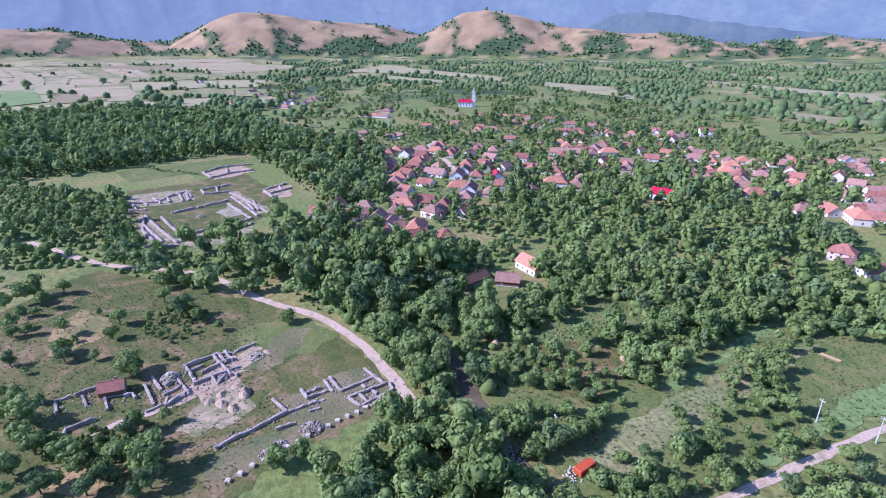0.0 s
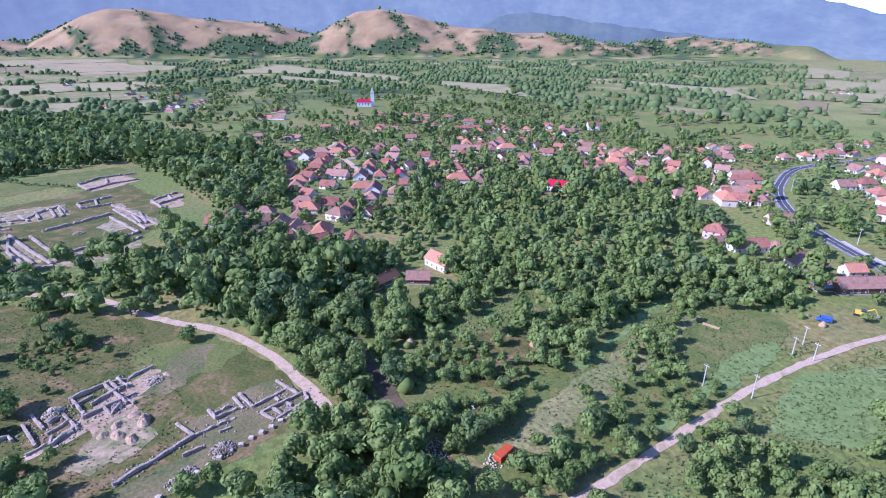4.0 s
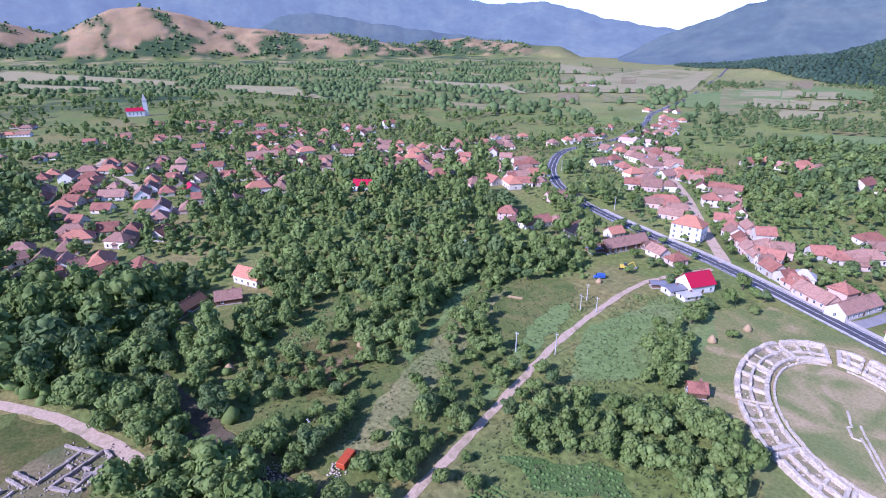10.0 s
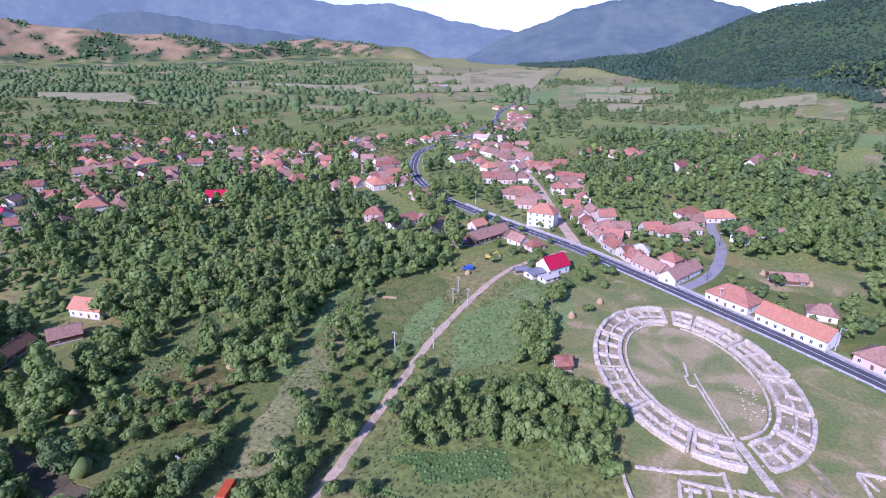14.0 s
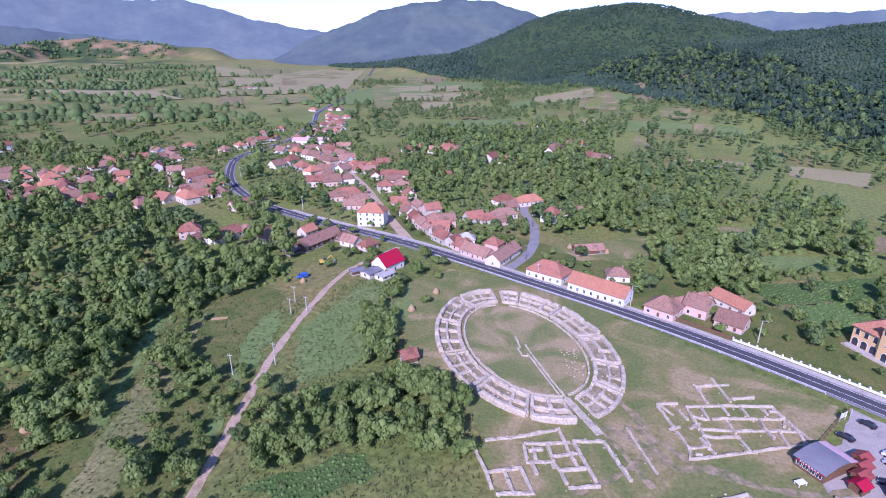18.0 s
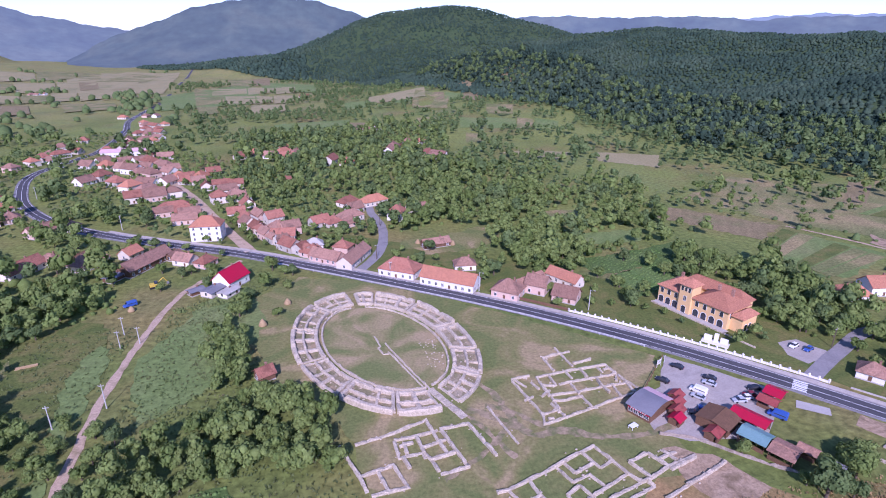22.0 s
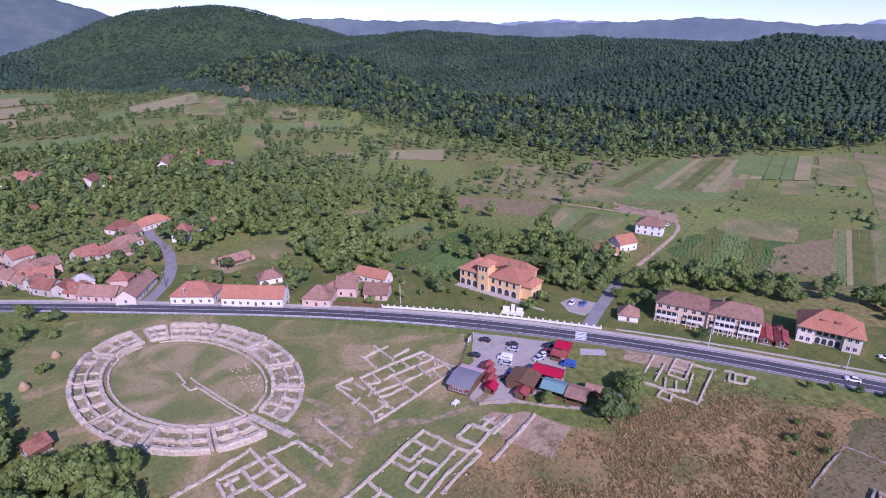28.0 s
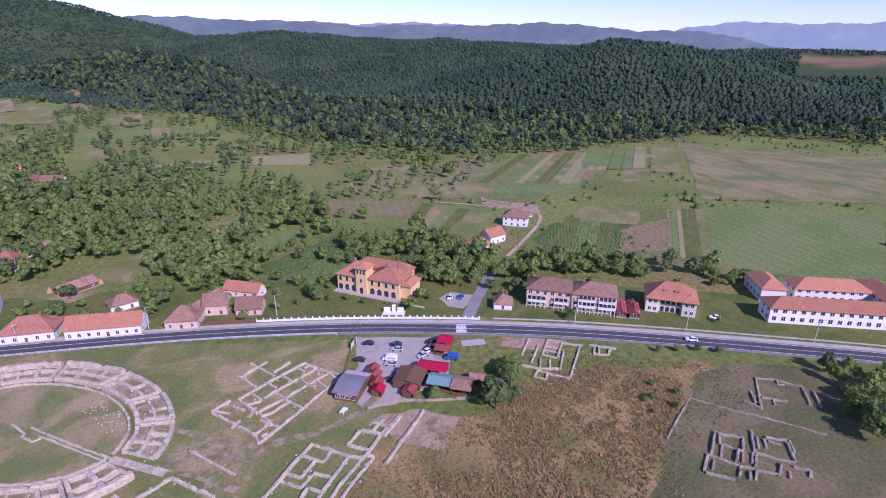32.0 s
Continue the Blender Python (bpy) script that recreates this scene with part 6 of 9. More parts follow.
house(-67.9, 300.1, -3, 15.8, 11.0, 9.0, "hip", M_WHITE, M_TILE_OR, 3, "tall white three-storey house with an orange hip roof at the junction")
terrace(3, -32.4, 287.8, -58, 22.8, 9.0, 3.8, "hip", M_WHITE, M_TILE, 1)
terrace(3, -44.4, 309.5, -61, 23.5, 9.0, 3.8, "gable", M_CREAM, M_TILE, 1)
terrace(3, -18.0, 268.2, -48, 24.3, 9.0, 3.6, "hip", M_WHITE, M_TILE_OLD, 1)
house(-4.1, 252.6, -39, 16.6, 8.0, 3.2, "gable", M_PINK, M_TILE_OLD, 1, "low roadside house with a faded pink wall")
house(-10.7, 271.0, 4, 9.0, 7.0, 3.6, "hip", M_WHITE, M_CONC, 1, "white house with a flat pale roof")
house(-27.5, 290.5, -4, 13.1, 8.0, 3.4, "gable", M_CREAM, M_TILE, 1, "rear wing with a red tiled roof")
terrace(3, -120.8, 392.7, 22, 35.4, 12.0, 4.0, "hip", M_PINK, M_TILE, 1)
terrace(2, -98.0, 351.3, 14, 22.8, 9.0, 3.6, "gable", M_CREAM, M_TILE_OLD, 1)
house(-86.9, 332.4, 6, 13.8, 8.0, 3.4, "gable", M_PINK, M_TILE_OLD, 1, "long low hall with an old tiled roof")
house(-191.4, 572.2, 8, 42.4, 14.0, 5.0, "gable", M_WHITE, M_PALE, 1, "very long white hall with a pale pink low-pitched roof", rise=2.0)
terrace(2, -69.6, 378.5, 20, 22.4, 10.0, 4.6, "gable", M_WHITE, M_TILE, 1)
terrace(3, -79.0, 416.1, 11, 30.2, 9.0, 4.0, "gable", M_WHITE, M_TILE, 1)
house(-58.9, 340.3, 14, 10.4, 8.0, 3.4, "gable", M_CREAM, M_TILE, 1, "small house with a red tiled roof on the side street")
house(-204.4, 117.3, 11, 14.3, 8.0, 4.0, "gable", M_CREAM, M_TILE_OR, 1, "brick farmhouse with a bright orange tiled roof among trees")
house(-200.5, 85.1, 111, 15.9, 6.0, 2.6, "gable", M_WOOD, M_WOOD, 1, "dark old wooden barn with a sagging roof")
house(-195.0, 100.4, 58, 10.1, 7.0, 2.6, "gable", M_WOOD, M_TILE_OLD, 1, "old shed with a brown tiled roof in a yard")
house(-25.1, 154.5, 28, 5.1, 5.0, 2.6, "gable", M_WOOD, M_TILE, 1, "small wooden hut with a red tiled roof at the lawn's edge")
terrace(2, -311.8, 52.7, 94, 19.3, 8.0, 3.0, "gable", M_CREAM, M_CONC, 1)
terrace(3, -283.8, 63.9, 87, 27.4, 9.0, 3.4, "gable", M_CREAM, M_TILE, 1)
house(-163.2, -49.3, 90, 6.6, 5.0, 2.4, "gable", M_WOOD, M_TILE, 1, "open shelter with a red tiled roof over the dig")
for dx_, dy_ in ((0.0, 0.0), (2.6, -4.4)):
    house(195.2 + dx_, 76.0 + dy_, 28, 12.0, 3.8, 2.3, "gable", M_WOOD, M_DKRED, 1, "narrow garage with a dark red sheet roof beside the drive", rise=1.0, plain=True)
# farmyards below the main road: each a house with its wing and sheds
house(-165, 269, 25, 11, 9, 5.0, "hip", M_PINK, M_TILE, 2, "two-storey pink house with a red hip roof among trees")
house(-158, 262, 70, 8, 5, 2.6, "gable", M_CREAM, M_TILE_OLD, 1, "low shed with an old tiled roof beside a farmhouse", plain=True)
house(-144, 266, 68, 19, 8.5, 3.4, "gable", M_CREAM, M_TILE, 1, "long farmhouse with a mottled red tiled roof")
house(-136, 276, -20, 9, 7, 3.2, "hip", M_WHITE, M_TILE_OLD, 1, "farmhouse wing with a weathered hip roof")
house(-117, 269, 62, 16, 9.5, 3.6, "hip", M_CREAM, M_TILE_OLD, 1, "broad farmhouse with a weathered hip roof below the main road")
house(-124, 277, 62, 7, 5, 2.5, "gable", M_WOOD, M_WOOD, 1, "small dark wooden shed in a farmyard", plain=True)
house(-90, 263, 63, 27, 8.0, 3.4, "gable", M_WOOD, M_TILE_OLD, 1, "long weathered barn with a sagging brown tiled roof", rise=3.6)
house(-101, 278, 63, 9, 7, 3.2, "gable", M_CREAM, M_TILE_OR, 1, "brick farm building with an open gable")
house(-99, 250, 63, 10, 5, 2.3, "gable", M_WOOD, M_GREY, 1, "open farm shed with a low grey sheet roof", rise=0.6, plain=True)
house(-72, 263, -30, 10, 7, 3.2, "gable", M_CREAM, M_TILE_OLD, 1, "small old house with a weathered tiled roof in a yard")
house(-62, 259, 58, 9, 6.5, 3.0, "hip", M_PINK, M_TILE, 1, "small old house with a red tiled roof in a yard")
house(-79, 271, 58, 7, 5, 2.5, "gable", M_WOOD, M_TILE_OLD, 1, "low shed with an old tiled roof by the road", plain=True)
house(-46.5, 233.0, 57, 12.5, 9.5, 4.2, "gable", M_WHITE, M_RED, 1, "white house with a bright crimson sheet-metal roof by the junction", rise=4.4)
house(-52.5, 224.5, 57, 9, 6, 2.6, "gable", M_CREAM, M_GREY, 1, "low grey-roofed outbuilding beside the crimson roof", rise=0.8, plain=True)
house(-46, 222, 57, 8, 5, 2.3, "gable", M_CREAM, M_CONC, 1, "low pale flat-roofed shed beside the crimson roof", rise=0.5, plain=True)
house(-60, 226, 40, 6, 4, 2.2, "gable", M_WOOD, M_GREY, 1, "grey weathered lean shed in a cluttered yard", rise=0.6, plain=True)
for x_, y_, t_, w_ in ((-161, 325, 60, 15), (-150, 333, -30, 9), (-200, 347, 30, 14), (-190, 356, 120, 10), (-228, 392, 20, 13), (-240, 407, 60, 12), (-236, 377, -30, 11), (-212, 349, 70, 9), (-100, 363, 18, 20), (-86, 340, 18, 12),
                       (-111, 449, 25, 12), (-100, 436, 20, 10), (-74, 405, 20, 13), (-60, 380, 15, 11), (-55, 362, -70, 9), (-44, 333, -62, 12), (-35, 322, 28, 10), (-31, 302, -60, 9), (-50, 322, -62, 11), (-24, 300, 20, 10),
                       (-8, 312, 30, 11), (10, 308, -60, 8), (14, 337, 25, 10), (-12, 262, -40, 8), (4, 262, 60, 7), (85, 198, -40, 9), (94, 188, -42, 10), (-35, 420, 20, 11), (-128, 480, 30, 10), (-95, 470, 20, 11), (-150, 545, 10, 14), (-170, 560, 10, 12),
                       (-215, 590, 5, 12), (-205, 632, 5, 13), (-215, 655, 95, 11), (-268, 620, 5, 12), (-262, 660, 5, 11), (-205, 600, 95, 10), (-180, 530, 30, 12), (-290, 470, 40, 12), (-310, 455, 30, 11), (-283, 430, 120, 12), (-262, 420, 30, 11),
                       (-250, 385, 40, 12), (-270, 360, 40, 10), (-295, 400, 30, 12), (-315, 420, 120, 11), (-380, 380, 40, 12), (-365, 360, 130, 10), (-395, 345, 40, 13), (-410, 375, 30, 12), (-425, 355, 120, 11), (-440, 385, 40, 12), (-455, 365, 30, 10),
                       (-465, 430, 120, 13), (-490, 435, 40, 12), (-385, 310, 40, 11), (-400, 295, 120, 12), (-375, 275, 30, 12), (-410, 250, 40, 10), (-395, 220, 30, 12), (-405, 200, 120, 11), (-430, 230, 40, 12), (-445, 205, 30, 13),
                       (-460, 190, 120, 11), (-425, 190, 40, 10), (-345, 170, 60, 12), (-365, 190, 30, 11), (-330, 185, 120, 10), (-300, 100, 30, 12), (-295, 120, 120, 11), (-262, 78, 90, 12), (-255, 92, 0, 10), (-330, 64, 60, 11), (-300, 66, 150, 9),
                       (-265, 66, 60, 10), (-410, 115, 30, 12), (-430, 150, 120, 11), (-375, 120, 40, 12), (-360, 100, 30, 10)):
    any_house(x_, y_, t_, w_, 8.6, TERRACE_RND.choice((2.8, 3.0, 3.4, 4.6)), "among village gardens")
for x_, y_, t_, l_ in ((-372, 177, -20, "white house with a bright red sheet roof"), (-285, 262, 30, "small white house with a crimson roof among trees"), (-489, 499, 60, "large white house with a red roof")):
    house(x_, y_, t_, 14, 10, 4.5 if x_ > -400 else 7.0, "gable", M_WHITE, M_RED if x_ > -400 else M_TILE, 1 if x_ > -400 else 2, l_, rise=3.6)
VILLAGE = []
VILLAGE += [
    (-322, 37, 54, 14, 3.2, 1), (-312, 80, 151, 10, 3.6, 4), (-279, 83, -32, 14, 3.6, 3), (-329, 103, 52, 14, 3.2, 1),
    (-315, 113, -35, 11, 3.2, 0), (-342, 142, -30, 13, 5.8, 2), (-357, 140, 69, 15, 3.2, 3), (-386, 166, -28, 11, 3.6, 0),
    (-419, 171, 151, 14, 5.8, 3), (-386, 99, -21, 12, 3.6, 4), (-403, 137, 45, 17, 3.6, 2), (-448, 111, -27, 12, 5.8, 4),
    (-445, 135, 48, 12, 5.8, 0), (-495, 96, 61, 16, 5.8, 3), (-510, 111, 150, 12, 3.2, 4), (-589, 147, 44, 10, 3.6, 2),]
VILLAGE += [
    (-512, 134, -18, 12, 3.6, 3), (-486, 137, -38, 13, 5.8, 2), (-504, 157, 50, 15, 3.6, 4), (-510, 175, 151, 13, 3.2, 2),
    (-477, 177, -32, 17, 3.6, 3), (-485, 209, 154, 14, 3.6, 0), (-637, 111, -28, 15, 3.2, 4), (-630, 93, 57, 12, 3.6, 2),
    (-556, 108, 49, 11, 5.8, 2), (-570, 120, 59, 15, 3.6, 0), (-853, 214, 144, 14, 3.6, 2), (-789, 174, 51, 15, 3.6, 3),
    (-661, 214, 50, 13, 3.6, 1), (-611, 209, -41, 13, 3.6, 4), (-675, 254, 69, 16, 3.6, 2), (-748, 326, 58, 16, 3.6, 0),]
VILLAGE += [
    (-705, 327, -33, 12, 3.2, 3), (-705, 345, 67, 11, 5.8, 3), (-675, 372, 49, 17, 5.8, 4), (-656, 340, 69, 17, 3.6, 4),
    (-657, 388, 65, 16, 5.8, 0), (-678, 419, -38, 10, 3.6, 4), (-515, 327, -46, 15, 3.2, 1), (-555, 337, 54, 11, 3.2, 2),
    (-524, 304, -38, 12, 3.6, 2), (-561, 375, 64, 16, 3.2, 1), (-581, 403, 53, 12, 5.8, 2), (-531, 379, -23, 15, 3.2, 2),
    (-431, 272, -21, 10, 3.2, 0), (-445, 317, 140, 14, 5.8, 4), (-426, 320, 72, 14, 5.8, 3), (-469, 319, -28, 11, 3.6, 0),]
VILLAGE += [
    (-379, 230, 52, 13, 3.2, 0), (-352, 222, -29, 16, 3.6, 4), (-1063, 43, -36, 17, 3.6, 3), (-958, 49, -44, 11, 3.2, 4),
    (-1022, 66, 141, 13, 3.2, 2), (-1107, 88, 152, 16, 3.2, 4), (-1009, 101, 67, 15, 3.2, 4), (-1205, 82, -43, 11, 3.2, 4),
    (-1205, 42, -26, 16, 3.6, 2), (-1082, 123, 55, 12, 3.6, 4), (-1074, -16, 44, 14, 3.6, 0), (-1440, 57, 64, 11, 5.8, 4),
    (-1307, 17, 147, 15, 5.8, 4), (-1637, -110, -35, 14, 5.8, 2), (-695, 357, 59, 13, 5.8, 1), (-610, 333, 52, 15, 5.8, 1),]
VILLAGE += [
    (-615, 266, -33, 16, 3.6, 3), (-536, 270, 55, 12, 3.6, 1), (-553, 324, -33, 17, 3.6, 4), (-546, 347, -42, 12, 3.6, 1),
    (-605, 390, 58, 12, 5.8, 1), (-604, 420, 44, 11, 3.2, 4), (-602, 432, -31, 15, 3.6, 3), (-541, 400, -19, 15, 3.6, 1),
    (-444, 304, 52, 16, 3.2, 1), (-450, 278, 58, 11, 3.2, 2), (-467, 342, 139, 11, 5.8, 0), (-361, 291, -34, 15, 5.8, 4),
    (-339, 210, 61, 13, 5.8, 3), (-514, 415, 140, 11, 5.8, 3), (-486, 408, 140, 13, 3.6, 0), (-521, 455, 141, 15, 3.6, 2),]
VILLAGE += [
    (-511, 470, -35, 14, 3.2, 4), (-481, 456, 64, 15, 3.6, 2), (-438, 417, -44, 13, 3.6, 1), (-412, 407, -34, 15, 3.6, 2),
    (-394, 417, -39, 13, 3.6, 3), (-359, 399, 140, 14, 3.6, 4), (-358, 414, -35, 10, 3.6, 3), (-332, 403, -36, 12, 3.2, 4),
    (-337, 432, 54, 13, 3.2, 2), (-339, 450, -38, 14, 3.6, 0), (-341, 477, 62, 13, 3.6, 4), (-326, 477, 62, 16, 3.6, 3),
    (-325, 498, -26, 13, 5.8, 2), (-303, 485, -24, 14, 3.6, 2), (-336, 353, -39, 10, 3.6, 3), (-331, 367, 53, 11, 3.6, 3),]
VILLAGE += [
    (-319, 368, -44, 16, 3.6, 0), (-319, 318, 65, 11, 3.2, 1), (-308, 326, -34, 14, 3.6, 2), (-287, 335, 50, 12, 3.2, 2),
    (-269, 328, 70, 15, 3.6, 0), (-278, 378, 141, 15, 3.2, 3), (-307, 526, 57, 11, 5.8, 3), (-228, 407, -40, 14, 5.8, 0),
    (-209, 377, 59, 15, 3.2, 3), (-210, 355, 52, 13, 5.8, 2), (-223, 338, 157, 17, 3.6, 1), (-204, 337, -38, 14, 5.8, 3),
    (-262, 511, -27, 11, 5.8, 4), (-257, 535, -36, 11, 5.8, 3), (-257, 557, -46, 15, 5.8, 0), (-249, 571, 50, 16, 5.8, 0),]
VILLAGE += [
    (-244, 593, 160, 11, 3.2, 1), (-206, 517, -28, 12, 3.6, 2), (-190, 514, 153, 12, 3.6, 3), (-172, 499, -28, 11, 3.2, 2),
    (-177, 464, 60, 10, 5.8, 0), (-158, 439, 143, 11, 5.8, 0), (-161, 485, -33, 16, 5.8, 2), (-156, 518, -44, 17, 5.8, 0),
    (-141, 465, -43, 12, 5.8, 4), (-138, 494, -36, 13, 5.8, 4), (-144, 423, 60, 12, 5.8, 3), (-117, 453, -22, 10, 3.2, 3),
    (-107, 438, -21, 12, 3.2, 0), (-289, 878, 162, 13, 3.2, 3), (-252, 799, -34, 11, 3.6, 0), (-220, 708, 54, 13, 3.2, 0),]
VILLAGE += [
    (-221, 777, -39, 17, 3.6, 1), (-198, 713, -35, 12, 3.6, 1), (-199, 659, 45, 15, 3.2, 4), (-262, 892, 71, 10, 3.6, 4),
    (-219, 735, 46, 11, 5.8, 0), (-256, 766, -35, 13, 5.8, 2), (-69, 547, -40, 11, 3.2, 3), (-53, 530, -20, 12, 3.6, 2),
    (-43, 548, 48, 15, 3.6, 3), (-30, 568, -36, 12, 3.6, 0), (2, 491, 69, 15, 5.8, 1), (66, 550, 70, 16, 5.8, 4),
    (100, 582, -23, 16, 3.2, 3), (53, 675, -41, 17, 3.6, 2), (104, 501, -46, 14, 3.6, 2), (-597, 1335, -29, 13, 3.6, 2),]
VILLAGE += [
    (-44, 1184, -36, 11, 3.6, 1),]
KINDS = [(M_PLASTER, M_TILE, "hip", "off-white village house with a red tiled roof"), (M_PLASTER, M_TILE, "gable", "greyish village house with a red tiled gable roof"),
         (M_WHITE, M_TILE_OLD, "gable", "white village house with a faded tiled roof"), (M_CREAM, M_TILE_OR, "hip", "cream village house with an orange tiled roof"),
         (M_PINK, M_TILE_OLD, "hip", "pink village house with an old tiled roof")]
PROTO = {}
rv = random.Random(8)
for x_, y_, t_, w_, h_, k_ in list(VILLAGE):
    for _ in range(2):
        a_ = radians(t_ + rv.choice((0, 90, 180, 270)))
        q_ = (round(x_ + 15.5 * math.cos(a_)), round(y_ + 15.5 * math.sin(a_)))
        if rv.random() < 0.75 and all((q_[0] - v[0]) ** 2 + (q_[1] - v[1]) ** 2 > 140 for v in VILLAGE):
            VILLAGE.append((*q_, t_ + rv.choice((0, 90)), rv.choice((10, 15)), 3.2, rv.randrange(5)))
VILLAGE = [v for v in VILLAGE if min((v[0] - p[0]) ** 2 + (v[1] - p[1]) ** 2 for p in MAIN) > 150]
VILLAGE.sort(key=lambda v: v[0] ** 2 + v[1] ** 2)
named_ = sum(1 for o in scene.objects if o.parent is None and o.name.startswith("house"))
for x_, y_, t_, w_, h_, k_ in VILLAGE[:290 - named_]:
    wq = 13 if w_ < 13 else 17
    hq = 4.8 if h_ > 5 else 3.0
    key = (wq, hq, k_)
    if key not in PROTO:
        a_, b_, c_, l_ = KINDS[k_]
        PROTO[key] = house(x_, y_, t_, wq, 10.0, hq, c_, a_, b_, 2 if hq > 5 else 1, l_, every=3.6, plain=True)
    else:
        copy_thing(PROTO[key], pose(x_, y_, float(land(x_, y_)), 0, 0, t_))
# the farthest houses, joined
FAR_MATS = [M_WHITE, M_PLASTER, M_CREAM, M_PINK, M_TILE, M_TILE_OLD, M_TILE_OR, M_GLASSY]
PANE_SLOT = FAR_MATS.index(M_GLASSY)
fv_, ff_, fm_ = [], [], []
for x_, y_, t_, w_, h_, k_ in VILLAGE[290 - named_:]:
    a_, b_, c_, l_ = KINDS[k_]
    hq = 4.8 if h_ > 5 else 3.0
    M_ = pose(x_, y_, float(land(x_, y_)), 0, 0, t_)
    wl_, pl_ = wall_mesh(c_, w_, 8.5, hq, 3.0, a_)
    rf_ = roof_mesh(c_, w_, 8.5, hq, 3.0, b_)
    pieces = [([tuple(v.co) for v in m.vertices], [tuple(p.vertices) for p in m.polygons], FAR_MATS.index(q)) for m, q in ((wl_, a_), (rf_, b_))]
    for n_ in range(int(w_ / 3.5)):
        for s_ in (-1, 1):
            px_ = -w_ / 2 + 1.8 + 3.5 * n_
            pieces.append((*box(px_ - 0.5, s_ * 4.25 - 0.06, 1.0, px_ + 0.5, s_ * 4.25 + 0.06, 2.4), PANE_SLOT))
    for v, f, q in pieces:
        k0 = len(fv_)
        fv_ += [tuple(M_ @ Vector(p)) for p in v]
        ff_ += [tuple(i + k0 for i in p) for p in f]
        fm_ += [q] * len(f)
    for m in (wl_, pl_, rf_):
        bpy.data.meshes.remove(m)
if ff_:
    me_ = mesh_from("far_houses", fv_, ff_, FAR_MATS[0])
    for m in FAR_MATS[1:]:
        me_.materials.append(m)
    me_.polygons.foreach_set("material_index", fm_)
    tagged(new("far_houses", me_), "distant white and cream village houses with red tiled roofs", "houses", kind="stuff")

# the church
church = thing("church", "white village church with a red roof and pointed grey spire", "church", at=(-873.5, 352, 0), turn=67)
wm_, pm_ = wall_mesh("gable", 24, 10, 8, 4.5, M_WHITE)
part("wall", wm_, church)
part("roof", roof_mesh("gable", 24, 10, 8, 4.5, M_RED), church)
block("tower", (11, -3, 0, 17, 3, 22), M_WHITE, church)
part("spire", mesh_from("spire", [(10.6, -3.4, 22), (17.4, -3.4, 22), (17.4, 3.4, 22), (10.6, 3.4, 22), (14, 0, 33)], [(0, 1, 4), (1, 2, 4), (2, 3, 4), (3, 0, 4), (3, 2, 1, 0)], M_CONC), church, "pale pointed spire")
for k in range(4):
    add_window(church, -8 + 5 * k, -5.0, 2.5, 1.2, 3.6, 0)


# ---- the large buildings along the road ----
def arch_mesh(w, h, depth=0.12):
    """A dark arched opening with a pale surround."""
    n, r = 8, w / 2
    pts = [(-r, 0), (-r, h - r)] + [(-r * math.cos(math.pi * k / n), h - r + r * math.sin(math.pi * k / n)) for k in range(1, n)] + [(r, h - r), (r, 0)]
    m = len(pts)
    V = [(x, -0.03, z) for x, z in pts] + [(x, depth, z) for x, z in pts]
    F = [tuple(range(m - 1, -1, -1))] + [(k, k + 1, m + k + 1, m + k) for k in range(m - 1)]
    out = [(x * 1.16, z if z == 0 else z + 0.16) for x, z in pts]
    V2 = [(x, -0.06, z) for x, z in pts] + [(x, -0.06, z) for x, z in out] + [(x, 0.05, z) for x, z in out]
    F2 = [(k, m + k, m + k + 1, k + 1) for k in range(m - 1)] + [(m + k, 2 * m + k, 2 * m + k + 1, m + k + 1) for k in range(m - 1)]
    return mesh_from("arch_opening", V, F, M_GLASSY), mesh_from("arch_surround", V2, F2, M_LINE)


def add_arch(parent, x, y, z, w, h, turn=0.0):
    key = ("arch", w, h)
    if key not in PANES:
        PANES[key] = arch_mesh(w, h)
    a, b = PANES[key]
    ob = part("arch", b, parent, "white arched surround")
    ob.matrix_basis = pose(x, y, z, 0, 0, turn)
    part("arch_opening", a, ob, "dark arched opening")


def placed(me, x, y, z=0.0, turn=0.0):
    """The same mesh moved."""
    me.transform(pose(x, y, z, 0, 0, turn))
    return me


villa = thing("villa", "yellow-orange villa with arcades, a square tower and orange hip roofs", "villa", at=(142.4, 167.3, 0), turn=-70)
for nm_, x0, x1, y0, y1, h_, r_ in (("left_wing", -13.5, -4.4, -6, 6.5, 7.2, 3.2), ("right_wing", 0.4, 14.0, -6, 6.5, 7.2, 3.6), ("tower", -4.4, 0.4, -7.0, -1.5, 11.5, 1.9), ("rear_wing", -12, 12, 6.5, 13, 6.6, 2.8)):
    w_, d_ = x1 - x0, y1 - y0
    body = part(nm_, placed(mesh_from(nm_, *box(-w_ / 2, -d_ / 2, -0.4, w_ / 2, d_ / 2, h_), M_ORANGE), (x0 + x1) / 2, (y0 + y1) / 2), villa)
    part("roof", placed(roof_mesh("hip", w_, d_, h_, r_, M_TILE_OR, 0.7), (x0 + x1) / 2, (y0 + y1) / 2), body, "orange tiled hip roof")
    part("cornice", mesh_from("cornice", *box(x0 - 0.12, y0 - 0.12, h_ - 0.75, x1 + 0.12, y1 + 0.12, h_ - 0.35), M_LINE), body, "pale cornice")
block("annex", (14.0, -4, -0.4, 18, 5, 5.6), M_ORANGE, villa)
part("annex_roof", placed(roof_mesh("hip", 4, 9, 5.6, 1.8, M_TILE_OR, 0.6), 16, 0.5), villa, "orange tiled hip roof")
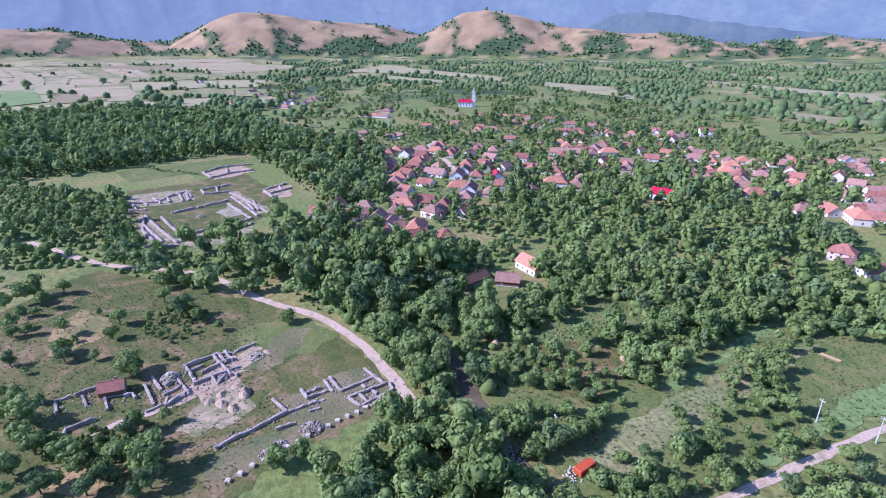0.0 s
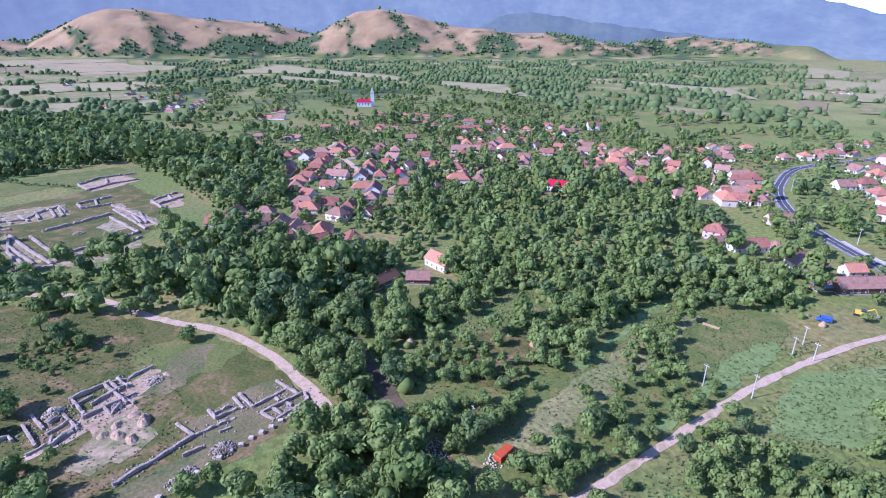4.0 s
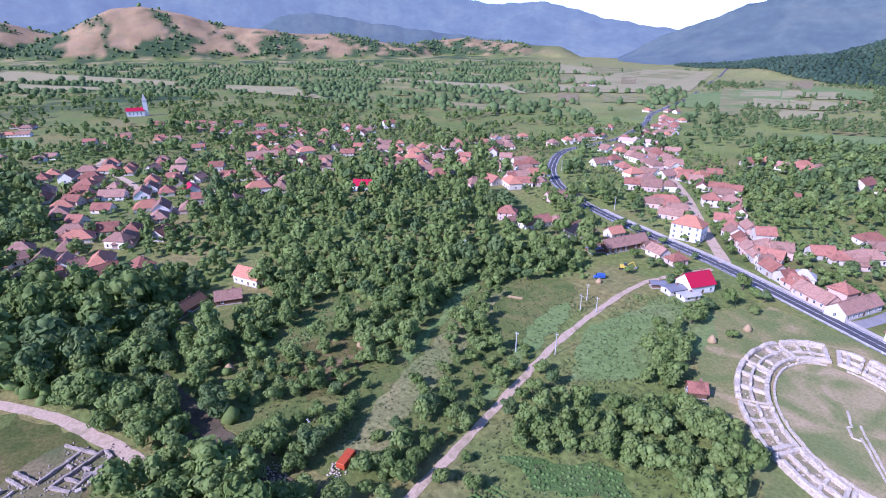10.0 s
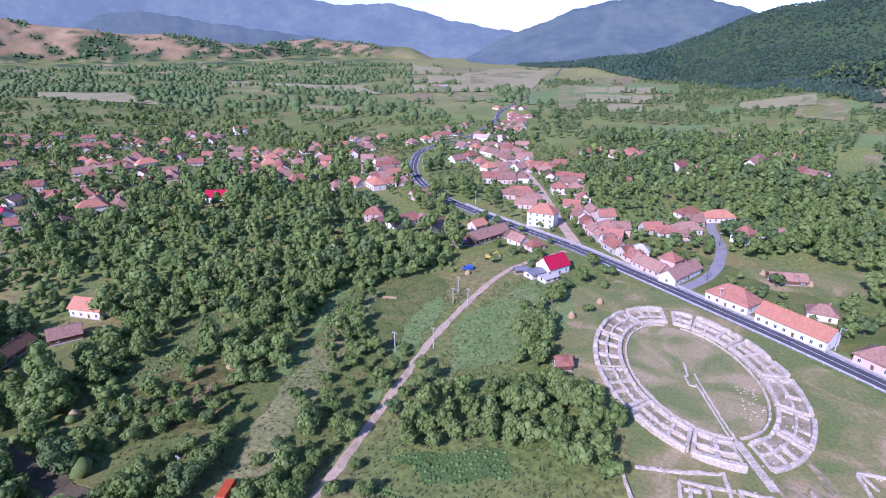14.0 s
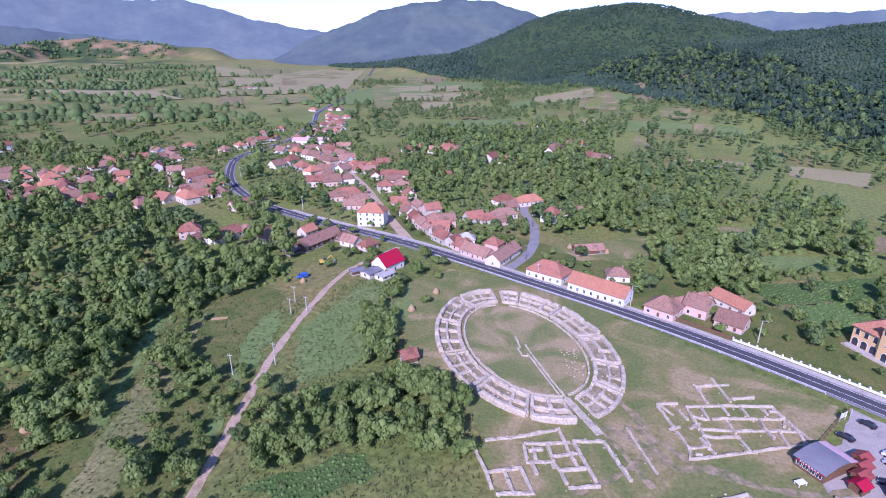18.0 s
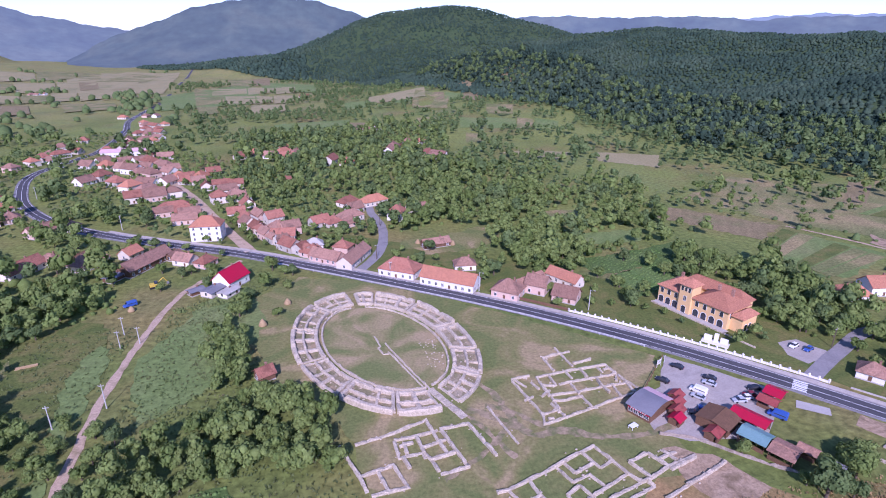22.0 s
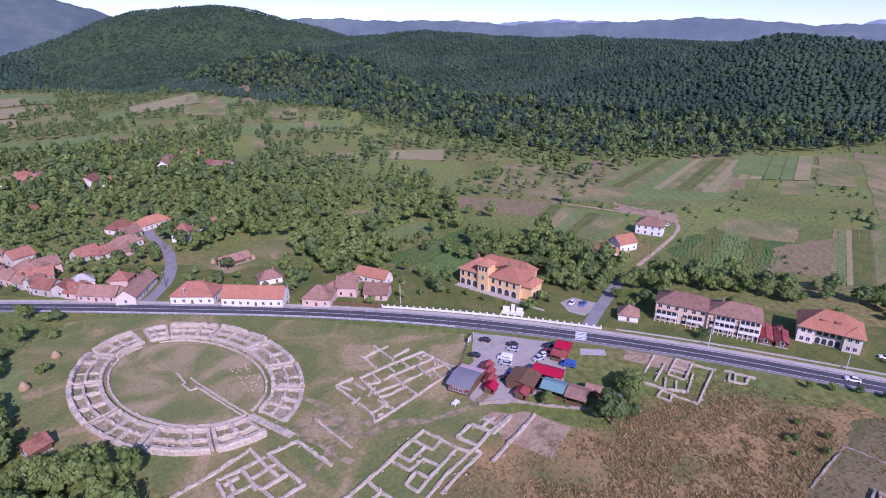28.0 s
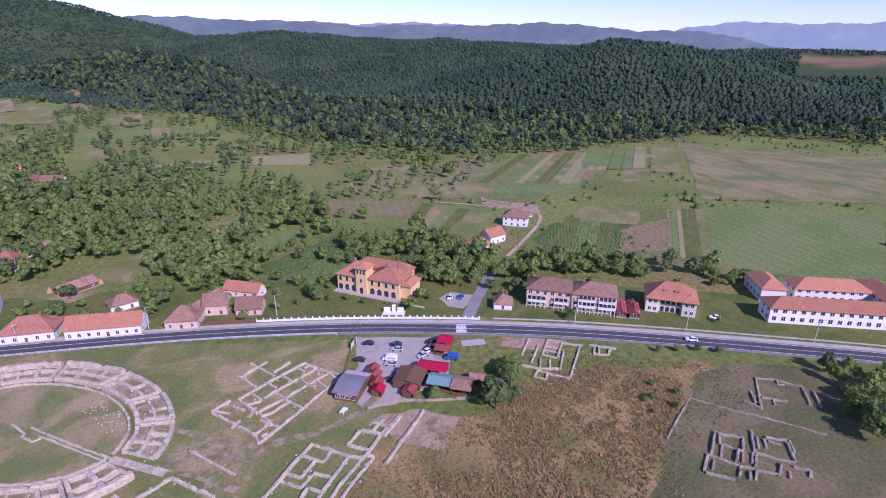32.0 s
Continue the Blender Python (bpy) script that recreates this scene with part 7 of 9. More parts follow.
for k in range(3):
    add_arch(villa, -12.0 + 2.9 * k, -6.0, 0.3, 1.9, 2.7)
    add_arch(villa, -12.0 + 2.9 * k, -6.0, 4.2, 1.2, 2.0)
for k in range(4):
    add_arch(villa, 2.3 + 3.1 * k, -6.0, 0.3, 2.0, 2.7)
    add_arch(villa, 2.3 + 3.1 * k, -6.0, 4.2, 1.2, 2.0)
add_arch(villa, -2.0, -7.0, 0.2, 1.6, 2.8)
add_window(villa, -2.0, -7.0, 5.0, 1.0, 1.8, 0)
for k in range(3):
    add_arch(villa, -3.4 + 1.4 * k, -7.0, 8.7, 0.9, 1.7)
for k in range(3):
    add_arch(villa, 14.0 if k < 1 else 18.0, -4.0 + 2.6 * k, 0.3 if k else 4.0, 1.6, 2.5, 90)
for cx_, cy_ in ((-9, 1), (5, 2), (10, 2)):
    part("chimney", mesh_from("chimney", *box(cx_ - 0.45, cy_ - 0.45, 8, cx_ + 0.45, cy_ + 0.45, 12.0, 0.08), M_TILE_OLD), villa, "brick chimney")
block("terrace", (-14, -8.6, -0.3, 15, -6, 0.25), M_CONC, villa, 0.05, "pale stone terrace")
block("garden_wall", (-14, -9.2, -0.3, 26, -8.8, 0.6), M_STONE, villa, 0.08, "low stone garden wall")
villa.matrix_basis = villa.matrix_basis @ Matrix.Diagonal((1.1, 1.08, 1.08, 1))

apart_ = thing("apartment_block", "long peach-coloured block with white loggias and faded tiled hip roofs", "apartment building", at=(187.2, 94.5, 0), turn=-62)
for nm_, x0, x1, y0 in (("west_part", -18.0, 0.5, -5.4), ("east_part", 0.5, 18.0, -6.2)):
    body = part(nm_, mesh_from(nm_, *box(x0, y0, -0.4, x1, 6, 8.0), M_PEACH), apart_)
    rf_ = part("roof", placed(roof_mesh("hip", x1 - x0 - 0.4, 6 - y0, 8.0, 3.2, M_TILE_OLD, 0.7), (x0 + x1) / 2, (6 + y0) / 2), body, "faded pink tiled hip roof")
    for k in range(2):
        part("chimney", mesh_from("chimney", *box(x0 + 4 + 8 * k, 0.6, 9.0, x0 + 4.8 + 8 * k, 1.4, 12.0, 0.08), M_TILE_OLD), rf_, "brick chimney")
    for k in range(6):
        for s_ in range(3 if nm_ == "west_part" else 2):
            add_window(body, x0 + 1.6 + 3.0 * k, y0, 0.5 + 2.55 * s_, 1.3, 1.4, 0)
for k in range(3):
    for s_ in range(3):
        add_window(apart_, -18.0, -3.6 + 3.6 * k, 0.7 + 2.5 * s_, 1.1, 1.4, -90)
for x0, x1, z0, n_, y0 in ((-17.6, -10.0, 2.7, 4, -5.4), (-6.5, -1.0, 2.7, 3, -5.4), (3.0, 9.6, 2.7, 4, -6.2), (11.0, 17.6, 2.7, 4, -6.2), (3.0, 9.6, 5.3, 4, -6.2), (11.0, 17.6, 5.3, 4, -6.2)):
    bal = block("loggia", (x0, y0 - 1.7, z0 - 0.12, x1, y0, z0 + 0.05), M_WHITE, apart_, 0, "white loggia floor")
    block("parapet", (x0, y0 - 1.7, z0 + 0.05, x1, y0 - 1.58, z0 + 0.95), M_WHITE, bal, 0, "white loggia front")
    for k in range(n_ + 1):
        px_ = x0 + 0.1 + (x1 - x0 - 0.2) * k / n_
        block("pillar", (px_ - 0.11, y0 - 1.68, z0 + 0.95, px_ + 0.11, y0 - 1.46, z0 + 2.43), M_WHITE, bal)
        if z0 < 3:
            block("pillar", (px_ - 0.13, y0 - 1.68, -0.2, px_ + 0.13, y0 - 1.42, z0 - 0.12), M_WHITE, bal)
    block("glazing", (x0 + 0.3, y0 - 0.9, z0 + 0.95, x1 - 0.3, y0 - 0.85, z0 + 2.3), M_GLASSY, bal, 0, "dark glazing of the loggia")

hall = thing("town_hall", "cream house with arcaded balcony and broad orange tiled roof", "house", at=(212.0, 62.4, 0), turn=-67)
part("wall", mesh_from("wall", *box(-9.5, -5.0, -0.4, 9.5, 6.5, 6.8), M_CREAM), hall)
rf_ = part("roof", placed(roof_mesh("hip", 19, 13.5, 6.8, 5.0, M_TILE_OR, 0.8), 0, -0.2), hall, "bright orange tiled hip roof")
for sx_ in (-1, 1):
    bay = block("bay", (sx_ * 6.9 - 2.6, -6.6, -0.4, sx_ * 6.9 + 2.6, -5.0, 6.8), M_CREAM, hall)
    part("bay_roof", placed(roof_mesh("hip", 5.2, 6.0, 6.8, 2.4, M_TILE_OR, 0.6), sx_ * 6.9, -4.2), bay, "orange tiled hip roof")
    for s in range(2):
        for dx_ in (-1.0, 1.0):
            add_window(hall, sx_ * 6.9 + dx_, -6.6, 0.9 + 3.3 * s, 1.1, 1.5, 0)
for k in range(4):
    add_arch(hall, -3.0 + 2.0 * k, -5.0, 3.6, 1.5, 2.3)
    add_arch(hall, -3.0 + 2.0 * k, -5.0, 0.2, 1.5, 2.4)
for k in range(2):
    part("dormer", mesh_from("dormer", *merge(box(-3.2 + 4.2 * k, -4.4, 8.2, -1.6 + 4.2 * k, -2.0, 9.4), box(-3.4 + 4.2 * k, -4.6, 9.4, -1.4 + 4.2 * k, -1.4, 9.55)), M_TILE_OR), rf_, "small roof dormer")
for k in range(3):
    for s in range(2):
        add_window(hall, -9.5, -3 + 3.6 * k, 0.9 + 3.3 * s, 1.1, 1.5, -90)
house(226, 68, -67, 9, 6, 3.0, "gable", M_CREAM, M_RED, 1, "small shed with a dark red sheet roof behind the orange house", rise=1.2)

school = thing("school", "long white two-storey school with red tiled roofs round a yard", "school", at=(232, 18, 0), turn=-56.6)
for nm_, x0, x1, y0, y1, h_ in (("front_block", -12.5, 46, 0, 10, 6.6), ("side_wing", -8, 2, 20, 38, 6.0), ("rear_block", 6, 36, 22, 33, 6.2), ("end_wing", 36, 46, 11, 36, 6.2)):
    w_, d_ = x1 - x0, y1 - y0
    body = part(nm_, mesh_from(nm_, *box(x0, y0, -0.4, x1, y1, h_), M_WHITE), school)
    part("roof", placed(roof_mesh("hip", w_, d_, h_, min(w_, d_) * 0.30, M_TILE_OR if nm_ != "far_block" else M_TILE_OLD, 0.6), (x0 + x1) / 2, (y0 + y1) / 2), body)
    if w_ > 20:
        for k in range(int(w_ / 3.4)):
            for s in range(2):
                add_window(body, x0 + 1.9 + 3.4 * k, y0, 1.2 + 3.3 * s, 1.5, 1.7, 0)
    for k in range(int(d_ / 4)):
        for s in range(2):
            add_window(body, x0, y0 + 2 + 4.0 * k, 1.2 + 3.3 * s, 1.3, 1.6, -90)

# ---- the car park, stalls and cars ----
shop = thing("souvenir_shop", "dark wooden shop with a curved grey and pink sheet roof", "shop", at=(86.8, 114.5, 0), turn=-62)
part("wall", mesh_from("wall", *box(-4.8, -6, -0.3, 4.8, 6, 2.8), M_WOOD), shop)
for nm_, y0, y1, m_ in (("roof", -6.6, 3.0, M_GREY), ("rear_roof", 3.0, 6.6, M_PALE)):
    nn = 8
    V_ = []
    for k in range(nn + 1):
        yy, zz = y0 + (y1 - y0) * k / nn, 2.8 + 1.5 * math.cos((y0 + (y1 - y0) * k / nn) / 6.6 * 1.45)
        V_ += [(-5.4, yy, zz), (5.4, yy, zz), (5.4, yy, zz - 0.14), (-5.4, yy, zz - 0.14)]
    F_ = [(4 * k + q, 4 * k + (q + 1) % 4, 4 * k + 4 + (q + 1) % 4, 4 * k + 4 + q) for k in range(nn) for q in range(4)] + [(3, 2, 1, 0), (4 * nn, 4 * nn + 1, 4 * nn + 2, 4 * nn + 3)]
    part(nm_, mesh_from(nm_, V_, F_, m_), shop, "grey curved sheet roof" if m_ is M_GREY else "faded pink sheet roof")
for k in range(4):
    add_window(shop, -3.4 + 2.2 * k, -6.0, 0.9, 1.6, 1.1, 0)
block("sign_board", (-4.4, -6.25, 2.1, 4.4, -6.1, 2.7), M_RED, shop, 0, "red painted sign board")
for k in range(7):
    block("sign_letter_bar", (-3.2 + k * 0.95, -6.29, 2.25, -2.65 + k * 0.95, -6.255, 2.55), M_LINE, shop, 0, "pale bar of unreadable lettering")
shop.matrix_basis = shop.matrix_basis @ Matrix.Diagonal((0.76, 0.95, 1, 1))


def stall(x, y, turn, w, d, h, roof, label, wall=None, rise=0.9):
    """A small open-fronted stall: posts, counter, back wall, pitched roof."""
    ob = thing("stall", label, "stall", "stalls by the car park", (x, y, 0), turn)
    for sx in (-1, 1):
        for sy in (-1, 1):
            block("post", (sx * w / 2 - 0.08, sy * d / 2 - 0.08, -0.2, sx * w / 2 + 0.08, sy * d / 2 + 0.08, h), M_WOOD, ob)
    block("back_wall", (-w / 2, d / 2 - 0.1, -0.2, w / 2, d / 2 + 0.05, h), wall or M_WOOD, ob)
    block("side_wall", (-w / 2 - 0.05, -d / 4, -0.2, -w / 2 + 0.06, d / 2, h), wall or M_WOOD, ob)
    block("counter", (-w / 2 + 0.1, -d / 2 - 0.05, -0.2, w / 2 - 0.1, -d / 2 + 0.45, 1.0), wall or M_WOOD, ob)
    part("roof", roof_mesh("gable", w, d, h, rise, roof, 0.5), ob)
    return ob


for x_, y_, t_, w_, d_, h_, m_, l_ in (
        (95.5, 114.0, 28, 3.2, 3.0, 2.2, M_DKRED, "small dark-red market stall with a red roof"), (93.3, 110.6, 28, 3.2, 3.0, 2.2, M_DKRED, "small dark-red market stall with a red roof"),
        (91.0, 107.3, 28, 3.2, 3.0, 2.2, M_RED, "small market stall with a bright red roof"), (97.4, 117.0, 28, 3.0, 3.0, 2.2, M_DKRED, "small dark-red market stall with a red roof"),
        (101.8, 104.2, 28, 8.0, 8.4, 3.0, M_WOOD, "open terrace bar under a dark brown roof"), (110.6, 102.2, -62, 9.0, 4.8, 3.2, M_RED, "bar with a crimson sheet roof"),
        (106.5, 95.6, -62, 6.5, 5.6, 3.0, M_TEAL, "kiosk with a weathered teal sheet roof"), (109.8, 89.0, -62, 5.6, 6.5, 2.9, M_TILE_OLD, "old shed with a rusty patched roof"),
        (97.3, 99.8, 28, 4.0, 3.4, 2.4, M_DKRED, "small shelter with a dark red roof"), (126.8, 111.0, -62, 4.4, 5.0, 2.8, M_RED, "kiosk with a crimson roof by the road"),
        (122.0, 108.2, -62, 4.6, 3.6, 2.6, M_DKRED, "brown kiosk with a dark red roof"), (116.5, 88.5, -62, 4.0, 3.2, 2.3, M_TILE_OLD, "small shed with a dark red roof"),
        (118.6, 82.3, -62, 3.4, 3.0, 2.2, M_GREY, "small shed with a pale grey roof")):
    stall(x_, y_, t_, w_, d_, h_, m_, l_)
CAR_PAINT = {}


def car_paint(name, c):
    if name not in CAR_PAINT:
        CAR_PAINT[name] = mat(name + "_car_paint", c, tuple(v * 0.9 for v in c), scale=1, fine=4, rough=0.3, contrast=0.05, bump=0, spec=0.6)
    return CAR_PAINT[name]


def car(x, y, turn, paint, label, van=False):
    """A parked car: lofted body with cabin glass, wheels, lamps."""
    ob = thing("van" if van else "car", label, "van" if van else "car", "parked cars", (x, y, 0.12), turn)
    L_, W_ = (5.2, 1.95) if van else (4.3, 1.75)
    hs = [0.75, 0.95, 1.05, 2.1, 2.2, 2.15, 1.9] if van else [0.65, 0.8, 0.88, 0.92, 0.92, 0.9, 0.75]
    xs = [-0.5, -0.44, -0.32, -0.22, 0.1, 0.44, 0.5]
    V, F = [], []
    for u, h in zip(xs, hs):
        w = W_ / 2 * (0.86 if abs(u) > 0.47 else 1.0)
        V += [(u * L_, -w, 0.3), (u * L_, -w, h * 0.72), (u * L_, -w * 0.88, h), (u * L_, w * 0.88, h), (u * L_, w, h * 0.72), (u * L_, w, 0.3)]
    for k in range(len(xs) - 1):
        F += [(6 * k + q, 6 * k + (q + 1) % 6, 6 * k + 6 + (q + 1) % 6, 6 * k + 6 + q) for q in range(6)]
    F += [(5, 4, 3, 2, 1, 0), tuple(6 * (len(xs) - 1) + q for q in range(6))]
    part("body", mesh_from("body", V, F, paint), ob)
    if van:
        part("windscreen", mesh_from("windscreen", [(-0.315 * L_, -0.8, 1.1), (-0.315 * L_, 0.8, 1.1), (-0.232 * L_, 0.74, 2.0), (-0.232 * L_, -0.74, 2.0)], [(0, 1, 2, 3), (3, 2, 1, 0)], M_GLASSY), ob, "dark windscreen")
        for s in (-1, 1):
            block("side_window", (-0.15 * L_, s * 0.985 - 0.02, 1.25, 0.4 * L_, s * 0.985 + 0.02, 1.5), M_GLASSY, ob)
    else:
        a, b, c, d, h = -0.24 * L_, -0.08 * L_, 0.26 * L_, 0.42 * L_, 1.45
        V = [(a, -0.76, 0.88), (d, -0.76, 0.88), (c, -0.6, h), (b, -0.6, h), (a, 0.76, 0.88), (d, 0.76, 0.88), (c, 0.6, h), (b, 0.6, h)]
        part("cabin_glass", mesh_from("cabin_glass", V, [(0, 1, 2, 3), (7, 6, 5, 4), (0, 3, 7, 4), (2, 1, 5, 6)], M_GLASSY), ob, "dark car windows")
        part("car_roof", mesh_from("car_roof", *box(b - 0.05, -0.62, h - 0.02, c + 0.05, 0.62, h + 0.05, 0.03), paint), ob)
    for sx in (-0.3, 0.31):
        for sy in (-1, 1):
            n = 10
            V = [(sx * L_ + 0.31 * math.cos(6.283 * k / n), sy * W_ / 2 + e, 0.31 + 0.31 * math.sin(6.283 * k / n)) for e in (-0.12, 0.06) for k in range(n)]
            wh = part("wheel", mesh_from("wheel", V, [(k, (k + 1) % n, n + (k + 1) % n, n + k) for k in range(n)] + [tuple(range(n - 1, -1, -1)), tuple(range(n, 2 * n))], M_TYRE), ob)
    for sy in (-0.6, 0.6):
        block("headlight", (-L_ / 2 - 0.03, sy - 0.16, 0.52, -L_ / 2 + 0.08, sy + 0.16, 0.68), M_LINE, ob, 0, "clear headlight")
        block("tail_light", (L_ / 2 - 0.08, sy - 0.16, 0.55, L_ / 2 + 0.03, sy + 0.16, 0.72), M_RED, ob, 0, "red tail light")
    return ob


WHITE_, BLACK_, SILVER_, BLUE_, RED_ = car_paint("white", (0.75, 0.75, 0.75)), car_paint("black", (0.02, 0.02, 0.025)), car_paint("silver", (0.42, 0.44, 0.46)), car_paint("blue", (0.04, 0.10, 0.35)), car_paint("dark_red", (0.22, 0.02, 0.03))
for x_, y_, t_, p_, l_, v_ in (
        (108.4, 132.2, -52, BLACK_, "black car parked on grey paving", False), (99.0, 126.2, -52, BLACK_, "black parked car near the sign posts", False), (114.6, 124.2, -50, BLACK_, "dark car parked on grey paving", False),
        (112.6, 121.6, -50, SILVER_, "silver car parked on grey paving", False), (106.5, 118.8, -55, WHITE_, "white parked van in the middle of the car park", True), (104.6, 116.2, -55, SILVER_, "silver parked car beside the white van", False),
        (115.7, 112.0, -8, SILVER_, "silver car parked on grey paving", False), (118.4, 112.8, -8, WHITE_, "white car parked on grey paving", False), (120.6, 113.8, -8, RED_, "dark red car parked on paving", False), (124.4, 116.4, -10, BLACK_, "black parked car by the kiosk", False),
        (121.3, 103.6, -55, BLUE_, "blue parked van behind the bar", True), (99.2, 109.5, -40, BLACK_, "black parked car under the terrace", False), (103.2, 110.6, -40, BLUE_, "blue parked car by the terrace", False)):
    car(x_, y_, t_, p_, l_, v_)
sheet("yard", [(153, 124.5), (151.5, 131), (154, 138.5), (162, 139.5), (166, 131), (164, 127)], M_PARK, 0.3, "small grey parking yard beside the villa garden", "yard", rough=0.5)
car(157.2, 135.2, 20, WHITE_, "white car parked in the yard by the villa garden", False)
car(160.4, 132.2, 20, BLUE_, "blue car parked in the yard by the villa garden", False)
car(-83.9, 218.9, 30, BLUE_, "old blue van parked on grass", True)
car(184.2, 48.0, -57, WHITE_, "white car standing on the asphalt road", False).matrix_basis = pose(190.0, 46.0, 0.14, 0, 0, -57)
car(214.5, 45.0, -60, WHITE_, "white car parked beside the orange house", False)
car(-228, 520, 75, WHITE_, "white car on the bend", False)
car(-247, 735, 100, BLUE_, "blue car on the far road", False)
car(283, 176, 20, WHITE_, "white car near the far white house", False)

# ---- roadside: rails, fences, poles, posts ----
rail = thing("guard_rail", "pale concrete and steel guard rail with posts along the road", "guard rail")
LINE_R = offset([p for p in MAIN if -30 < p[0] < 112 and p[1] > 130], 5.3)
gp = mesh_from("rail_post", *box(-0.1, -0.1, -0.2, 0.1, 0.1, 1.0, 0.04), M_PALESTEEL)
for k, p in enumerate(LINE_R):
    ob = part("rail_post", gp, rail)
    ob.location = (p[0], p[1], 0)
for z_ in (0.5, 0.85):
    part("rail_beam", mesh_from("rail_beam", *ribbon(LINE_R, 0.08, -0.08, z_, 0, 0.12), M_PALESTEEL), rail)
fence = thing("front_wall", "cream garden wall with square posts and railings along the road", "wall")
FARSIDE = [p for p in MAIN if 84 < p[0] < 146 and p[1] > 100]
LINE_F = offset(FARSIDE, -7.0)
part("plinth", mesh_from("plinth", *ribbon(LINE_F, 0.18, -0.18, 0.75, 0, 1.0), M_WHITE), fence)
fp = mesh_from("wall_post", *box(-0.25, -0.25, -0.2, 0.25, 0.25, 1.5, 0.08), M_WHITE)
for k, p in enumerate(LINE_F):
    for q in (0, 0.5):
        ob = part("wall_post", fp, fence)
        nx = LINE_F[min(k + 1, len(LINE_F) - 1)]
        ob.location = (p[0] + (nx[0] - p[0]) * q, p[1] + (nx[1] - p[1]) * q, 0)
fence2 = thing("front_wall", "long low grey wall in front of the school and the block", "wall")
LINE_G = offset([p for p in MAIN if 148 < p[0] < 244 and p[1] > -50], -8.0)
part("plinth", mesh_from("plinth", *ribbon(LINE_G, 0.12, -0.12, 0.5, 0, 0.7), M_CONC), fence2)
fence3 = thing("wooden_fence", "dark red board fence along the road", "fence")
LINE_H = offset([p for p in MAIN if 66 < p[0] < 86 and p[1] > 100], -7.2)
part("panel", mesh_from("panel", *ribbon(LINE_H, 0.06, -0.06, 1.3, 0, 1.4), M_WOOD), fence3)
mon = thing("monument", "white stone war monument with steps in the villa garden", "monument", at=(131.4, 143.2, 0), turn=-50)
block("base", (-4.5, -1.6, -0.2, 4.5, 1.6, 0.5), M_WHITE, mon, 0.06)
block("slab", (-4.0, 0.4, 0.5, -1.4, 1.0, 2.4), M_WHITE, mon, 0.06)
block("slab", (1.4, 0.4, 0.5, 4.0, 1.0, 2.4), M_WHITE, mon, 0.06)
block("pillar", (-0.7, 0.2, 0.5, 0.7, 1.2, 3.6), M_WHITE, mon, 0.1)
crossing = thing("zebra_crossing", "white striped pedestrian crossing on the asphalt", "crossing", at=(140.1, 114.9, 0), turn=41)
for k in range(6):
    block("stripe", (-3.1 + 1.05 * k, -2.0, 0.16, -2.5 + 1.05 * k, 2.0, 0.19), M_LINE, crossing)
POLE_MESH = {}


def pole(x, y, h, label="pale concrete power pole", arm=True, turn=0.0, lamp=False, wood=False):
    ob = thing("utility_pole", label, "utility pole", "utility poles", (x, y, float(land(x, y))), turn)
    part("shaft", mesh_from("shaft", *tapered((0, 0, -0.3), (0, 0, h), 0.2, 0.11, 8), M_BARK if wood else M_POLE), ob)
    if arm:
        block("crossarm", (-0.8, -0.06, h - 0.7, 0.8, 0.06, h - 0.55), M_POLE, ob)
        for s in (-0.7, 0, 0.7):
            part("insulator", mesh_from("insulator", *tapered((s, 0, h - 0.55), (s, 0, h - 0.3), 0.05, 0.03, 6), M_LINE), ob)
    if lamp:
        a = part("lamp_arm", mesh_from("lamp_arm", *tapered((0, 0, h - 0.2), (0, -1.6, h + 0.2), 0.05, 0.04, 6), M_POLE), ob)
        part("lamp_head", mesh_from("lamp_head", *box(-0.15, -2.2, h + 0.12, 0.15, -1.5, h + 0.28, 0.05), M_CONC), a)
    return ob


for x_, y_, h_ in ((-69.3, 148.2, 8.5), (-80.7, 141, 8.0), (-76.4, 183, 7.5), (-78.6, 194, 7.5), (-71.0, 186, 7.0), (-102, 69, 6.0), (-150, 205, 8), (24, 226, 8), (-30, 275, 8), (-120, 326, 9), (-200, 410, 9)):
    pole(x_, y_, h_)
for x_, y_ in ((98.6, 176.6), (60, 203), (172, 84), (196, 50), (219, 12), (236, -20)):
    pole(x_, y_, 9, "grey street lamp on a tall pole", False, 40, True)
for x_, y_ in ((27, 302), (20, 250), (-300, 165), (-420, 175), (170, 132), (230, 150), (-395, 480)):
    pole(x_, y_, 8, "weathered wooden power pole", True, 20, False, True)
# cables between the poles beside the track
for a_, b_ in (((-69.3, 148.2, 8.3), (-76.4, 183, 7.3)), ((-76.4, 183, 7.3), (-78.6, 194, 7.3)), ((-80.7, 141, 7.8), (-69.3, 148.2, 8.3))):
    n_ = 8
    V_, F_ = [], []
    for k in range(n_ + 1):
        u = k / n_
        x_, y_, z_ = (a_[q] + (b_[q] - a_[q]) * u for q in range(3))
        z_ -= 2.4 * u * (1 - u)
        V_ += [(x_ - 0.02, y_, z_), (x_ + 0.02, y_, z_), (x_, y_, z_ + 0.04)]
    F_ = [(3 * k + q, 3 * k + (q + 1) % 3, 3 * k + 3 + (q + 1) % 3, 3 * k + 3 + q) for k in range(n_) for q in range(3)]
    tagged(new("cable", mesh_from("cable", V_, F_, M_TYRE)), "thin black cable sagging between poles", "cable", "cables")
board = thing("sign_frame", "white notice boards on posts at the car park's edge", "sign", at=(103.8, 134.6, 0), turn=28)
